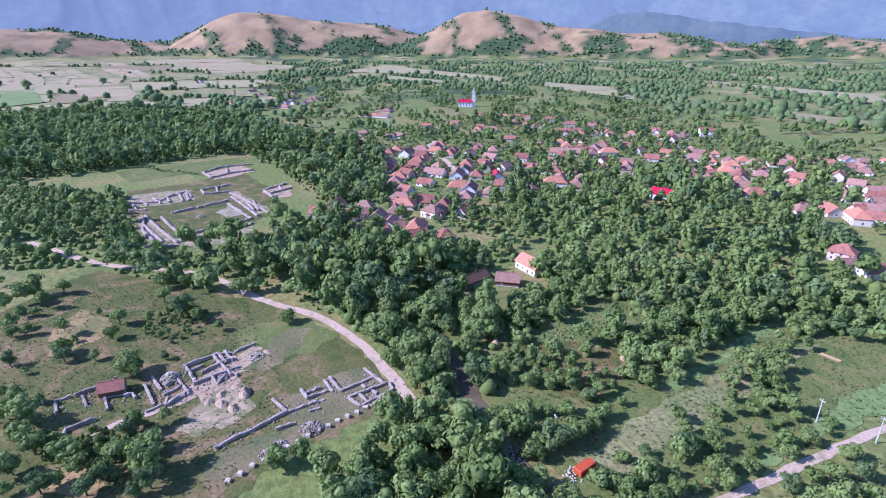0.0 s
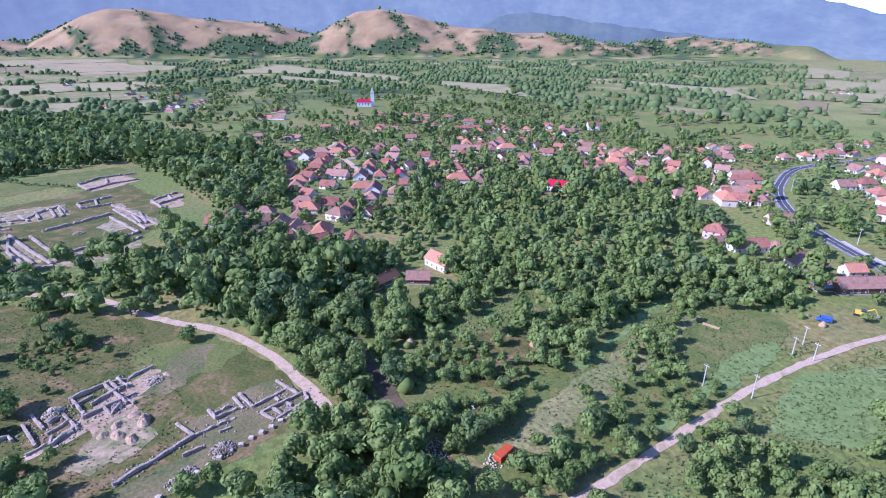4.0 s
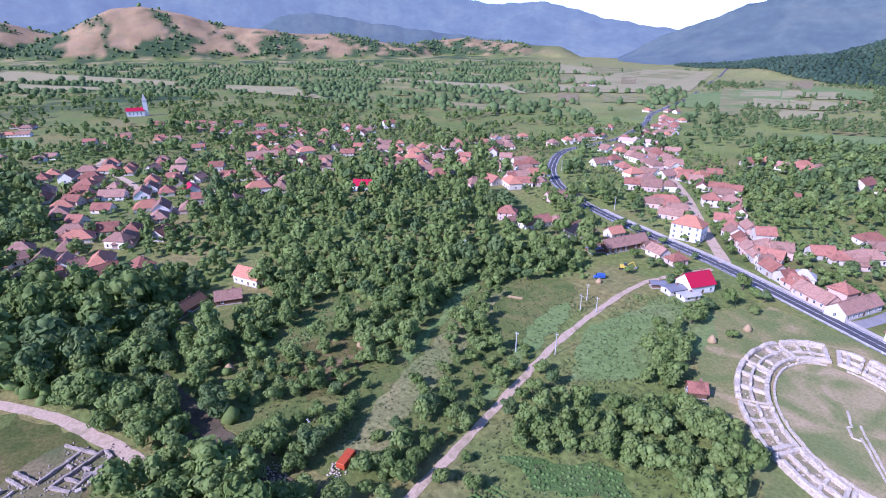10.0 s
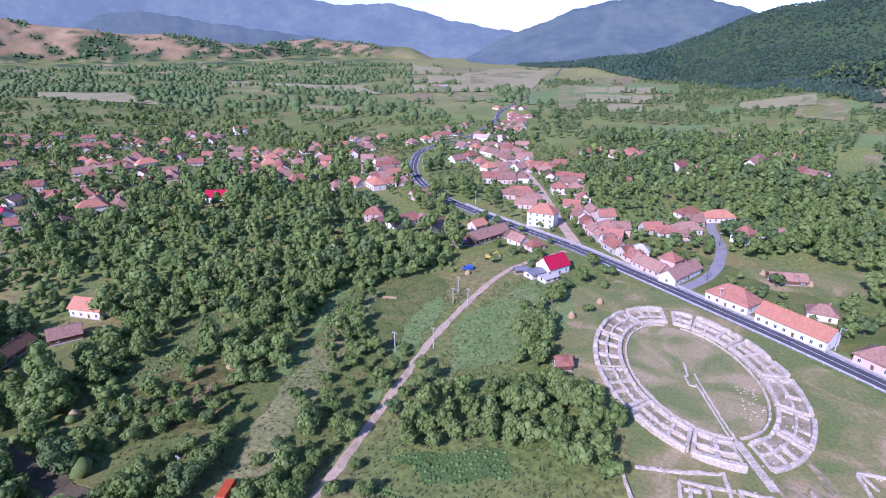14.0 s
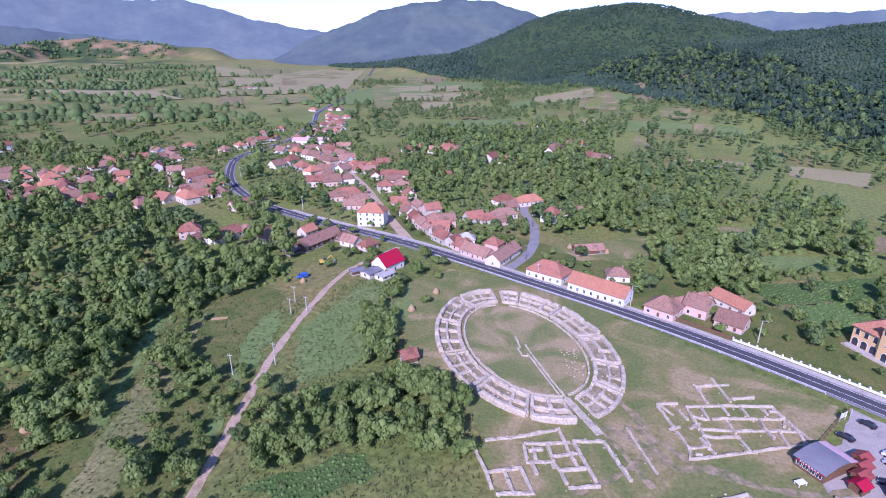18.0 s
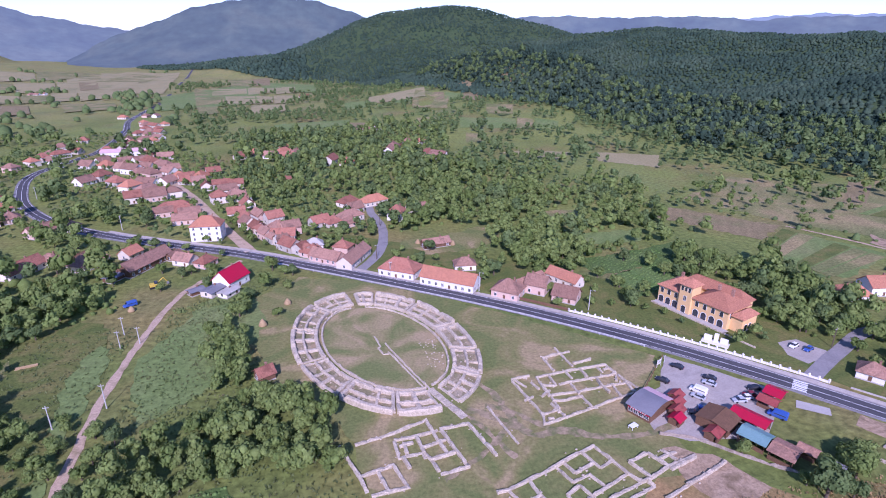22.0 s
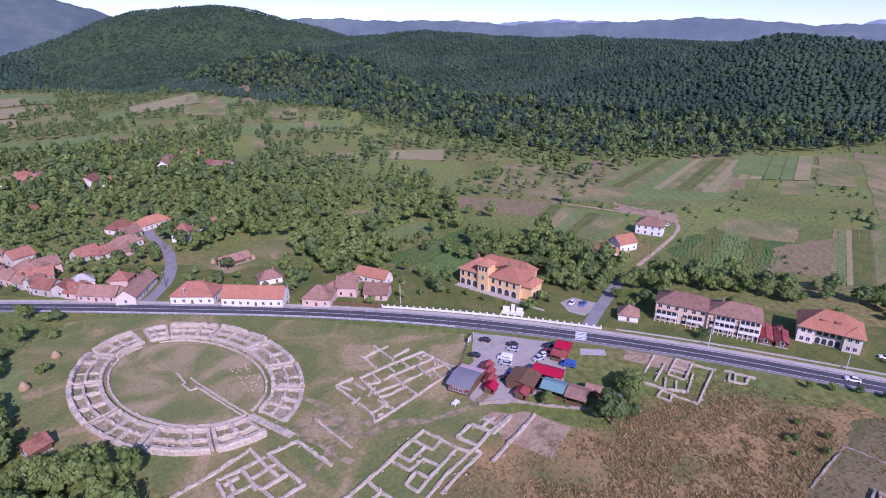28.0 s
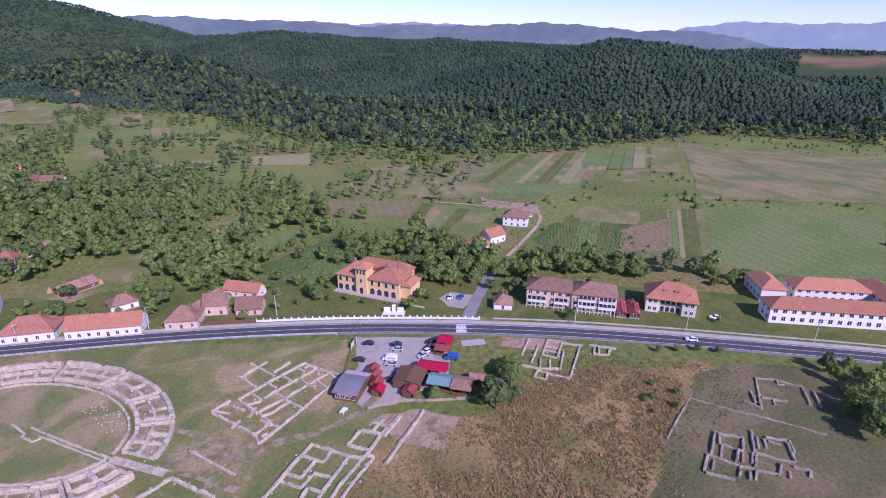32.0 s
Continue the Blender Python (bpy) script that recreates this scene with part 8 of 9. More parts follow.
for k in range(3):
    block("post", (-2.5 + 2.4 * k, -0.08, -0.2, -2.34 + 2.4 * k, 0.08, 3.0), M_POLE, board)
block("panel", (-2.4, -0.12, 1.2, 0.0, -0.06, 2.8), M_LINE, board, 0, "white sign panel")
for k in range(4):
    block("text_bar", (-2.2, -0.15, 1.5 + 0.3 * k, -0.3, -0.125, 1.6 + 0.3 * k), M_GREY, board, 0, "grey bar of unreadable writing")
post_me = mesh_from("fence_post", *box(-0.09, -0.09, -0.2, 0.09, 0.09, 1.5, 0.03), M_WOOD)
pf = thing("post_fence", "row of dark wooden posts at the edge of the car park", "fence")
for k in range(14):
    ob = part("post", post_me, pf)
    ob.location = (107.0 - 22.5 * k / 13, 138.6 - 21.5 * k / 13, 0)
part("fence_rail", mesh_from("fence_rail", *ribbon([(107.0, 138.6), (95, 127.2), (84.5, 117.1)], 0.05, -0.05, 1.1, 0, 0.12), M_WOOD), pf)
# container, hay stacks, digger, log pile, benches of spoil
cont = thing("container", "bright orange steel skip with a tarpaulin on a stony yard", "container", at=(-87.2, 68.9, 0), turn=108)
part("body", mesh_from("body", *box(-2.9, -1.2, 0.15, 2.9, 1.2, 1.8, 0.12), M_ORANGE_BOX), cont)
for k in range(6):
    block("rib", (-2.6 + 1.0 * k, -1.27, 0.3, -2.45 + 1.0 * k, -1.2, 1.6), M_ORANGE_BOX, cont)
block("skid", (-2.9, -1.0, -0.1, 2.9, -0.8, 0.15), M_GREY, cont)
block("skid", (-2.9, 0.8, -0.1, 2.9, 1.0, 0.15), M_GREY, cont)


def haystack(x, y, r, h):
    rs = np.random.RandomState(int(x * 7) % 1000)
    V, F = ico(2)
    V = V * rs.uniform(0.9, 1.08, (len(V), 1))
    q = np.clip(V[:, 2], -0.3, 1)
    V = np.stack([V[:, 0] * r * (1 - 0.55 * np.clip(q, 0, 1)), V[:, 1] * r * (1 - 0.55 * np.clip(q, 0, 1)), (q + 0.25) / 1.25 * h], 1) + np.array([x, y, 0])
    tagged(new("haystack", big_mesh("haystack", V, F, M_HAY)), "rounded brown haystack on the meadow", "haystack", "haystacks")


for x_, y_, r_, h_ in ((-29.1, 190.6, 1.7, 3.0), (-20.9, 207.6, 1.6, 2.8), (-125.6, 110.6, 2.0, 2.8), (-148.5, 72.8, 1.9, 2.6), (-82, 214, 1.5, 2.4), (62, 262, 1.6, 2.8), (44, 268, 1.6, 2.8), (-190, 133, 1.9, 2.6)):
    haystack(x_, y_, r_, h_)
M_DIGGER = mat("yellow_machine_paint", (0.55, 0.40, 0.06), (0.48, 0.34, 0.06), scale=0.6, fine=4, rough=0.5)
dig = thing("digger", "yellow tracked digger parked on bare ground", "excavator", at=(-79.5, 236.5, 0), turn=20)
for s in (-1, 1):
    block("track", (-1.9, s * 1.2 - 0.3, 0, 1.9, s * 1.2 + 0.3, 0.9, ), M_TYRE, dig, 0.2)
block("body", (-1.7, -1.3, 0.9, 1.6, 1.3, 2.0), M_DIGGER, dig, 0.15)
block("cab", (0.2, -1.2, 2.0, 1.6, 0.1, 3.1), M_GLASSY, dig, 0.1, "dark glazed cab")
part("boom", mesh_from("boom", *merge(tapered((1.4, 0.6, 1.6), (4.2, 0.6, 3.8), 0.28, 0.2, 4), tapered((4.2, 0.6, 3.8), (5.6, 0.6, 1.4), 0.2, 0.15, 4)), M_DIGGER), dig)
block("bucket", (5.2, 0.1, 0.6, 6.1, 1.1, 1.5), M_GREY, dig, 0.1)
for lx_, ly_, lt_ in ((-103.4, 177.6, 15), (-122, 128, -20)):
    logs = thing("log_pile", "pile of long brown logs in the grass", "log pile", "log piles", (lx_, ly_, 0), lt_)
    for k in range(7):
        part("log", mesh_from("log", *tapered((-3 + 0.3 * (k % 3), -1 + 0.42 * (k % 4), 0.2 + 0.3 * (k // 4)), (3.4, -0.9 + 0.4 * (k % 4), 0.2 + 0.3 * (k // 4)), 0.2, 0.15, 7), M_HAY), logs)
trl = thing("trailer", "small white display table on the lawn beside the shop", "table", at=(78.0, 108.0, 0), turn=20)
block("top", (-1.3, -0.8, 0.9, 1.3, 0.8, 1.0), M_LINE, trl, 0.03)
for sx_ in (-1.1, 1.1):
    for sy_ in (-0.65, 0.65):
        block("leg", (sx_ - 0.06, sy_ - 0.06, -0.1, sx_ + 0.06, sy_ + 0.06, 0.9), M_LINE, trl)
bar_wall = thing("yard_wall", "low stone yard wall behind the bars", "wall")
part("wall_run", mesh_from("wall_run", *wall_run([(83.6, 104.0), (92, 100.5), (100, 92), (107, 85.5), (113, 82)], 0.4, 0.9, 900), M_STONE_DK), bar_wall)
slab = sheet("concrete_pad", [(133, 109), (139.5, 103.5), (137, 100.5), (130, 106)], M_CONC, 0.14, "pale concrete pad in the grass", "pavement")

# ---- trees, hedges and woods ----
# kind of detail, outline on the plan, spacing, smallest and largest crown radius
GROVES = [
    ("near", [(-92, 8), (-112, 22), (-132, 35), (-166, 28), (-193, 16), (-200, 26), (-165, 41), (-131, 44), (-113, 43), (-92, 55), (-80, 58), (-78, 40)], 4.8, 2.8, 4.4),
    ("mid", [(-310, -66), (-295, -47), (-322, -14), (-349, 14), (-318, 31), (-278, 51), (-249, 81), (-205, 77), (-182, 45), (-193, 16), (-218, 5), (-228, -23), (-247, -43), (-273, -74)], 7.4, 3.6, 5.8),
    ("far", [(-960, -340), (-967, -158), (-842, -15), (-606, 68), (-551, 119), (-383, 94), (-332, 62), (-375, 23), (-474, 13), (-565, -9), (-521, -115), (-483, -183)], 7.8, 4.2, 6.2),
    ("mid", [(-483, -183), (-415, -89), (-301, -64), (-274, -58), (-289, -120)], 6.6, 2.0, 4.2),
    ("near", [(-274, -115), (-223, -9), (-183, -10), (-176, -44), (-181, -84)], 6.0, 1.3, 3.4),
    ("near", [(-174, -82), (-162, -66), (-141, -56), (-143, -32), (-113, -30), (-126, -66)], 5.5, 1.4, 3.0),
    ("orchard", [(-133, 117), (-149, 142), (-168, 188), (-156, 215), (-129, 181), (-118, 140), (-105, 109), (-113, 102)], 4.4, 2.4, 4.2),
    ("mid", [(-206, 135), (-309, 153), (-379, 210), (-333, 306), (-276, 359), (-176, 291), (-137, 252), (-106, 257), (-87, 216), (-117, 189), (-123, 141), (-161, 126)], 7.6, 2.6, 5.2),
    ("mid", [(-310, 31), (-299, 51), (-271, 67), (-194, 104), (-183, 63), (-175, 33), (-210, 13)], 7.0, 3.4, 5.4),
    ("orchard", [(-59, 121), (-40, 136), (-25, 145), (-12, 145), (-7, 129), (-5, 119), (-8, 107), (-17, 112), (-31, 110), (-44, 104), (-57, 97), (-60, 105), (-57, 113)], 4.3, 2.4, 3.9),
    ("orchard", [(-38, 216), (-31, 226), (-23, 225), (-22, 202), (-31, 191), (-36, 178), (-31, 155), (-39, 150), (-46, 172), (-43, 189)], 4.6, 2.4, 4.4),
    ("near", [(-68, 76), (-67, 99), (-68, 122), (-64, 121), (-63, 94), (-62, 78)], 5.0, 1.2, 2.2),
    ("near", [(-81, 67), (-82, 99), (-87, 138), (-83, 149), (-78, 131), (-76, 102), (-72, 72)], 5.5, 1.4, 2.6),
    ("far", [(-98, 676), (154, 724), (99, 419), (64, 305), (39, 284), (14, 387), (-42, 358), (-79, 474)], 6.5, 2.0, 4.4),
    ("far", [(77, 540), (148, 457), (165, 361), (218, 375), (241, 348), (197, 281), (173, 212), (142, 211), (109, 217), (87, 206), (85, 245), (91, 294), (52, 292), (40, 297), (48, 385)], 6.5, 2.0, 4.4),
    ("mid", [(173, 212), (202, 207), (206, 161), (193, 130), (216, 126), (267, 67), (277, 44), (262, 41), (254, 60), (238, 95), (201, 126), (171, 127), (163, 150), (176, 171)], 6.5, 2.4, 4.0),
    ("far", [(239, 1413), (346, 866), (364, 517), (411, 353), (500, 274), (741, 207), (802, 29), (952, 40), (752, 416), (278, 1581)], 8.5, 3.4, 5.8),
    ("near", [(201, 10), (209, 1), (197, -10), (160, -12), (182, -2)], 4.5, 2.0, 3.6),
    ("near", [(177, 61), (191, 38), (176, 34), (165, 52)], 3.6, 0.9, 1.7),
    ("far", [(-977, 421), (-412, 724), (-245, 648), (-161, 430), (-193, 346), (-257, 333), (-314, 214), (-338, 129)], 8.0, 2.2, 4.8),
    ("far", [(-1592, 27), (-953, 732), (-449, 502), (-296, 507), (-180, 325), (-246, 263), (-324, 209), (-288, 147), (-250, 101), (-257, 84), (-359, 68), (-647, 73)], 8.0, 2.2, 4.8),
    ("far", [(173, 624), (239, 346), (546, 373), (495, 336), (234, 227), (184, 262), (163, 387)], 7.5, 1.4, 3.8),
    ("near", [(116, 209), (130, 193), (119, 166), (95, 179), (95, 193)], 8.0, 1.4, 2.6),
    ("far", [(-177, 335), (-144, 363), (-125, 337), (-131, 311), (-149, 298)], 5.5, 3.0, 4.6),
]

GROVES.append(("mid", [(-242, 85), (-211, 81), (-182, 76), (-169, 93), (-165, 110), (-159, 128), (-138, 120), (-124, 72), (-123, 45), (-138, 37)], 6.0, 1.9, 3.6))
GROVES.append(("mid", [(-328, 124), (-305, 146), (-255, 145), (-235, 129), (-279, 102)], 6.5, 2.4, 3.8))
GROVES.append(("mid", [(-246, 99), (-234, 125), (-217, 115), (-209, 92), (-211, 81)], 5.5, 2.0, 3.4))
GROVES.append(("mid", [(-207, 126), (-182, 153), (-156, 141), (-165, 110), (-180, 98), (-190, 107)], 5.5, 2.2, 3.6))
GROVES.append(("near", [(-37, 156), (-24, 155), (-6, 133), (-0, 110), (-7, 106), (-12, 125)], 4.2, 2.0, 3.2))
SINGLES = [(111.3, 77.2, 4.2), (129.3, 84.5, 3.4), (117.1, 176.1, 3.5), (71.5, 218.3, 4.0), (70.9, 240.3, 3.0), (175.3, 88.3, 2.5), (160.5, 158.0, 3.0), (165.6, 152.0, 3.5), (168.3, 144.0, 3.5), (177.3, 138.2, 3.5), (176.7, 128.0, 3.0), (184.1, 119.4, 3.5), (217.0, 121.7, 3.5), (154.0, 198.8, 3.5), (100.4, 92.7, 2.2), (144.9, 43.1, 1.4), (152.9, 38.2, 1.3), (258.9, 63.0, 3.0), (248.2, 54.9, 2.5), (174.0, 191.4, 3.0), (192.0, 153.3, 3.0), (253.7, 50.4, 3.2), (262.1, 43.0, 3.0)]
SINGLES += [(-20.2, 237.9, 2.8), (5.5, 293.6, 4.0), (20.9, 288.9, 3.0), (-77.6, 335.9, 3.0), (-56.2, 232.0, 2.5), (-126.8, 341.4, 3.0), (-110.4, 341.9, 3.5), (-151.9, 354.5, 4.5), (-189.3, 409.9, 4.0), (-65.5, 373.7, 3.0), (46.0, 218.8, 4.5), (-24.1, 198.2, 2.4), (-38.4, 172.1, 3.6), (-47.1, 187.4, 3.0), (-36.8, 215.9, 3.0), (-75.6, 231.4, 2.2), (-66.6, 248.6, 2.5), (-97.5, 241.1, 2.5), (-21.7, 223.8, 2.4), (-36.5, 203.8, 2.6)]
SINGLES += [(-173.1, -46.5, 4.2), (-188.0, -68.3, 3.0), (-223.2, -12.6, 4.8), (-240.4, -44.0, 4.0), (-195.4, 25.0, 5.0), (-190.6, 4.8, 3.5), (-229.0, -88.9, 2.0), (-199.3, -56.1, 3.0), (-129.0, 58.4, 4.5), (-185.3, -58.6, 2.0), (-210.1, -32.6, 2.2), (-190.8, -84.3, 2.4), (-186.7, 32.5, 4.5), (-213.4, 18.3, 4.0), (-191.6, 47.6, 4.0)]
SINGLES += [(161.8, 174.4, 4.0), (167.9, 172.0, 4.0), (172.7, 162.2, 4.0), (177.9, 155.9, 4.2), (181.8, 148.6, 4.0), (185.8, 140.8, 4.0), (189.9, 133.8, 4.0), (198.6, 123.8, 4.0), (211.9, 123.4, 3.5), (158.9, 196.0, 4.0), (166.1, 194.7, 4.0), (217.9, 114.4, 4.0), (225.4, 103.3, 3.5), (232.9, 94.7, 3.5), (237.0, 88.0, 3.5), (236.1, 82.7, 3.0), (149.5, 202.1, 3.6), (174.3, 173.2, 3.6), (182.9, 165.9, 3.8), (255.9, 57.8, 3.4), (261.3, 49.9, 3.0), (109.2, 75.7, 4.6), (124.1, 82.0, 4.4), (250.2, 77.3, 3.0), (255.7, 68.5, 3.0)]
SINGLES += [(170, 143, 3.6), (194, 143, 3.4), (205, 127, 3.4), (231, 127, 3.2), (247, 91, 3.4), (265, 64, 3.2), (264, 47, 3.4), (119, 180, 3.4), (87, 182, 2.4), (88.5, 196, 2.6), (122, 194, 3.0), (102, 181, 2.2), (130, 187, 3.0), (192, 166, 3.6), (179, 178, 4.0), (175, 199, 4.2), (170, 216, 4.4), (195, 185, 3.6), (160, 205, 3.6), (150, 215, 3.4), (140, 222, 3.0), (-57, 248, 3.4), (-80, 252, 2.8), (-106, 262, 3.2), (-128, 262, 3.6), (-112, 250, 3.0), (-86, 280, 2.8), (-55, 240, 2.6), (-30, 246, 3.6), (-24, 240, 3.0), (-70, 246, 2.4), (-104, 292, 3.4), (-92, 288, 3.0), (-76, 282, 2.6), (-132, 296, 4.2), (-120, 290, 3.6), (-144, 300, 4.0), (-60, 325, 3.0), (-108, 330, 3.4), (-118, 352, 3.8), (-132, 350, 4.4), (-146, 372, 4.2), (-30, 312, 2.6), (22, 300, 2.8), (2, 290, 2.6), (-2, 282, 2.4), (40, 240, 3.2), (30, 250, 2.6), (64, 214, 2.8), (92, 214, 3.0), (108, 200, 2.8)]
SINGLES += [(-82.4, 96.0, 3.6), (-119.6, 83.0, 3.4), (-132.3, 58.1, 4.2), (-123.3, 72.5, 3.0), (-98.2, 74.2, 3.4), (-85.7, 85.8, 2.2), (-64.6, 124.3, 3.0), (-67.5, 134.6, 2.8), (-109.1, 144.6, 3.8), (-97.0, 143.5, 3.0), (-96.2, 65.2, 4.4), (-94.9, 58.6, 3.6), (-77.4, 72.6, 3.4), (-70.8, 72.9, 3.2), (-161.0, 44.2, 4.2), (-148.4, 35.0, 3.4), (-150.5, 51.2, 3.8), (-102.2, 85.0, 2.6), (-110.6, 55.7, 3.4), (-94.1, 104.3, 2.6), (-92.8, 115.6, 2.4), (-70.4, 98.0, 2.6), (-73.2, 120.5, 2.4), (-110.8, 86.3, 2.4), (-86.1, 79.4, 2.2), (-163.8, 60.1, 3.4), (-134.0, 38.9, 3.6), (-105.2, 42.7, 4.0), (-97.4, 45.3, 3.8), (-113.6, 39.1, 4.0), (-85.0, 54.0, 3.6), (-78.6, 58.0, 3.6), (-86.1, 47.5, 3.8), (-63.6, 78.4, 2.4), (-56.4, 81.3, 2.4), (-73.0, 84.3, 2.4), (-61.4, 130.6, 2.8), (-65.1, 118.9, 2.4), (-131.0, -43.1, 3.2), (-138.4, -40.5, 2.8), (-117.0, -32.8, 3.4), (-123.3, -43.6, 2.8), (-119.7, -46.9, 3.0), (-141.2, -63.3, 2.4), (-133.4, -65.8, 2.6), (-125.8, -54.3, 2.2), (-170.7, -45.1, 4.6), (-193.6, -69.9, 3.6), (-210.3, -55.7, 3.4), (-225.6, -41.9, 3.6), (-238.2, -34.4, 3.4), (-280.7, -10.7, 4.2), (-239.1, 14.0, 4.4), (-245.7, -19.5, 3.6), (-212.4, -30.4, 2.6), (-247.3, -93.5, 3.4), (-212.4, -90.6, 2.8)]
GROVES.append(("orchard", [(-110, 141), (-123, 170), (-129, 198), (-114, 186), (-91, 136), (-86, 118), (-80, 97), (-91, 101), (-95, 119)], 5.0, 2.0, 3.5))
GROVES.append(("orchard", [(-140, 76), (-139, 88), (-122, 94), (-117, 105), (-109, 95), (-110, 84), (-120, 75), (-129, 69)], 4.6, 1.8, 3.0))
GROVES.append(("orchard", [(-110, 63), (-109, 75), (-102, 82), (-90, 78), (-91, 63), (-100, 57)], 4.4, 2.2, 3.4))
GROVES.append(("orchard", [(-67, 69), (-70, 85), (-71, 106), (-73, 127), (-73, 141), (-78, 145), (-79, 128), (-76, 104), (-74, 84), (-71, 70)], 4.2, 1.5, 2.7))
GROVES.append(("orchard", [(-86, 76), (-82, 85), (-73, 84), (-69, 73), (-70, 64), (-75, 64)], 4.6, 2.0, 3.1))
GROVES.append(("orchard", [(-151, 208), (-125, 232), (-102, 223), (-102, 196), (-122, 195), (-122, 178)], 5.2, 2.4, 4.0))
GROVES.append(("orchard", [(-81, 106), (-87, 150), (-88, 167), (-86, 182), (-77, 160), (-77, 134), (-72, 107)], 8.0, 1.3, 2.4))
GROVES.append(("orchard", [(-190, 102), (-200, 125), (-199, 165), (-171, 191), (-155, 141), (-168, 133), (-155, 100), (-154, 84)], 4.8, 2.4, 4.2))
GROVES.append(("orchard", [(-166, 33), (-184, 57), (-199, 86), (-190, 102), (-169, 94), (-156, 73), (-143, 58), (-120, 51), (-141, 45)], 5.0, 2.4, 4.6))
GROVES.append(("orchard", [(-107, 82), (-111, 104), (-101, 104), (-91, 90), (-90, 78)], 9.0, 1.2, 2.2))
GROVES.append(("near", [(-117, -6), (-106, 28.5), (-116, 54), (-105.7, 62), (-84, 52), (-97, 9)], 4.8, 2.4, 4.0))
SINGLES += [(112, 79, 2.8), (115, 74, 3.0), (122, 79.5, 3.2), (126, 86, 3.0), (118, 84, 2.4), (108, 80, 2.2), (188, 36, 1.6), (184, 42, 1.4), (179, 47, 1.5), (174, 52, 1.3), (152, 46, 1.2), (146, 36, 1.3), (143, 44, 1.1), (139, 40, 0.9)]
GROVES.append(("orchard", [(173, 233), (188, 212), (197, 186), (207, 162), (209, 129), (191, 114), (186, 129), (176, 129), (183, 145), (166, 155), (178, 171), (177, 198), (157, 201)], 5.4, 2.8, 4.6))
GROVES.append(("orchard", [(221, 137), (235, 121), (249, 99), (247, 87), (226, 82), (229, 92), (204, 122)], 5.6, 2.8, 4.4))
GROVES.append(("orchard", [(81, 275), (110, 281), (129, 247), (122, 221), (98, 210), (82, 244)], 5.4, 2.8, 4.4))
GROVES.append(("orchard", [(51, 427), (100, 420), (147, 371), (189, 308), (176, 255), (144, 261), (114, 292), (81, 275), (64, 308), (47, 359)], 7.6, 2.8, 4.8))
GROVES.append(("orchard", [(-20, 250), (-60, 310), (-110, 400), (-160, 470), (-230, 640), (-180, 640), (-60, 470), (0, 360), (24, 300)], 8.0, 1.6, 3.2))
OPEN = [within(p) for p in (
    [(113, 229), (130, 229), (182, 241), (185, 231), (158, 215), (121, 208)], [(138, 266), (175, 264), (164, 246), (131, 248)], [(136, 312), (158, 310), (150, 291), (129, 294)],
    [(-424, -92), (-511, -57), (-498, 14), (-331, 44), (-313, 11), (-282, -14), (-282, -41), (-291, -63)], [(-192, 74), (-192, 95), (-195, 110), (-187, 118), (-173, 92), (-168, 71)],
    [(-104, 108), (-115, 130), (-130, 177), (-126, 189), (-105, 136), (-101, 113)], [(-149, 86), (-169, 133), (-158, 140), (-138, 95)],
    [(-99, 86), (-103, 107), (-97, 120), (-86, 94), (-84, 74), (-91, 71)], [(-88, 148), (-87, 193), (-76, 182), (-78, 150)],
    [(-66, 149), (-78, 175), (-64, 207), (-35, 217), (-49, 184), (-40, 155), (-52, 140)], [(197, 286), (220, 305), (261, 252), (280, 200), (228, 180), (214, 222)],
    [(303, 228), (384, 271), (472, 236), (369, 186)], [(34, 261), (35, 275), (86, 282), (81, 258), (63, 254)], [(169, 511), (198, 521), (239, 501), (217, 463)], [(246, 454), (266, 497), (320, 467), (286, 414)])]
AMPH_ZONE = within([(-17.6, 234.3), (-36, 215), (-35.1, 189.4), (-21.8, 149.8), (-6.6, 137.1), (1.6, 114.6), (3.9, 90), (32.0, 84), (54, 80), (76, 86), (105, 75), (150, 64), (180, 32), (205, 0),
                    (210, 15), (140, 116), (106, 140), (69.5, 176), (35.1, 207.1), (8, 226)])
KEEP = [(c.matrix_basis.translation.x, c.matrix_basis.translation.y, 0.6 * max([6.0] + [abs(v[k]) for q in c.children if q.name.startswith("wall") for v in q.bound_box for k in (0, 1)]) + 3.4)
        for c in scene.objects if c.parent is None and c.name.startswith("house")]
KEEP = np.array(KEEP + [(-880, 372, 34), (-855, 358, 30), (-830, 348, 28), (-800, 336, 24), (-770, 326, 24), (-740, 314, 22), (-905, 384, 26), (212, 62, 14), (-88, 70, 6), (142, 167, 20), (247, 5, 34), (250, 25, 34), (232, 40, 20), (187, 94, 17), (-79, 236, 7), (225, 22, 16)])
DITCH = smooth_line([(-84, 57), (-93, 53.5), (-104, 53), (-123, 54), (-141, 55), (-163, 56)], 3.0)
strip("ditch", DITCH, 2.6, -2.6, 0.24, M_BANK, "brown bed of a small stream between trees", "stream bed", 0.7)
LINES = [(np.array(MAIN[::2]), 7.5), (np.array(DITCH), 3.4), (np.array(TRACK_1), 3.6), (np.array(TRACK_2), 4.0)]
LINES += [(np.array(smooth_line(p, 5.0)), 4.5) for p in ([(-135, 470), (-93.6, 389.4), (-65.8, 324.6), (-43, 274)], [(24.1, 345), (24.1, 330.3), (27.9, 298.5), (22.9, 260.9), (10, 236)],
                                                           [(202.7, 140.4), (190.4, 138.2), (169.6, 128.9), (143, 116)], [(-560, 190), (-444.4, 164.5), (-391.0, 153.0), (-330, 150)])]


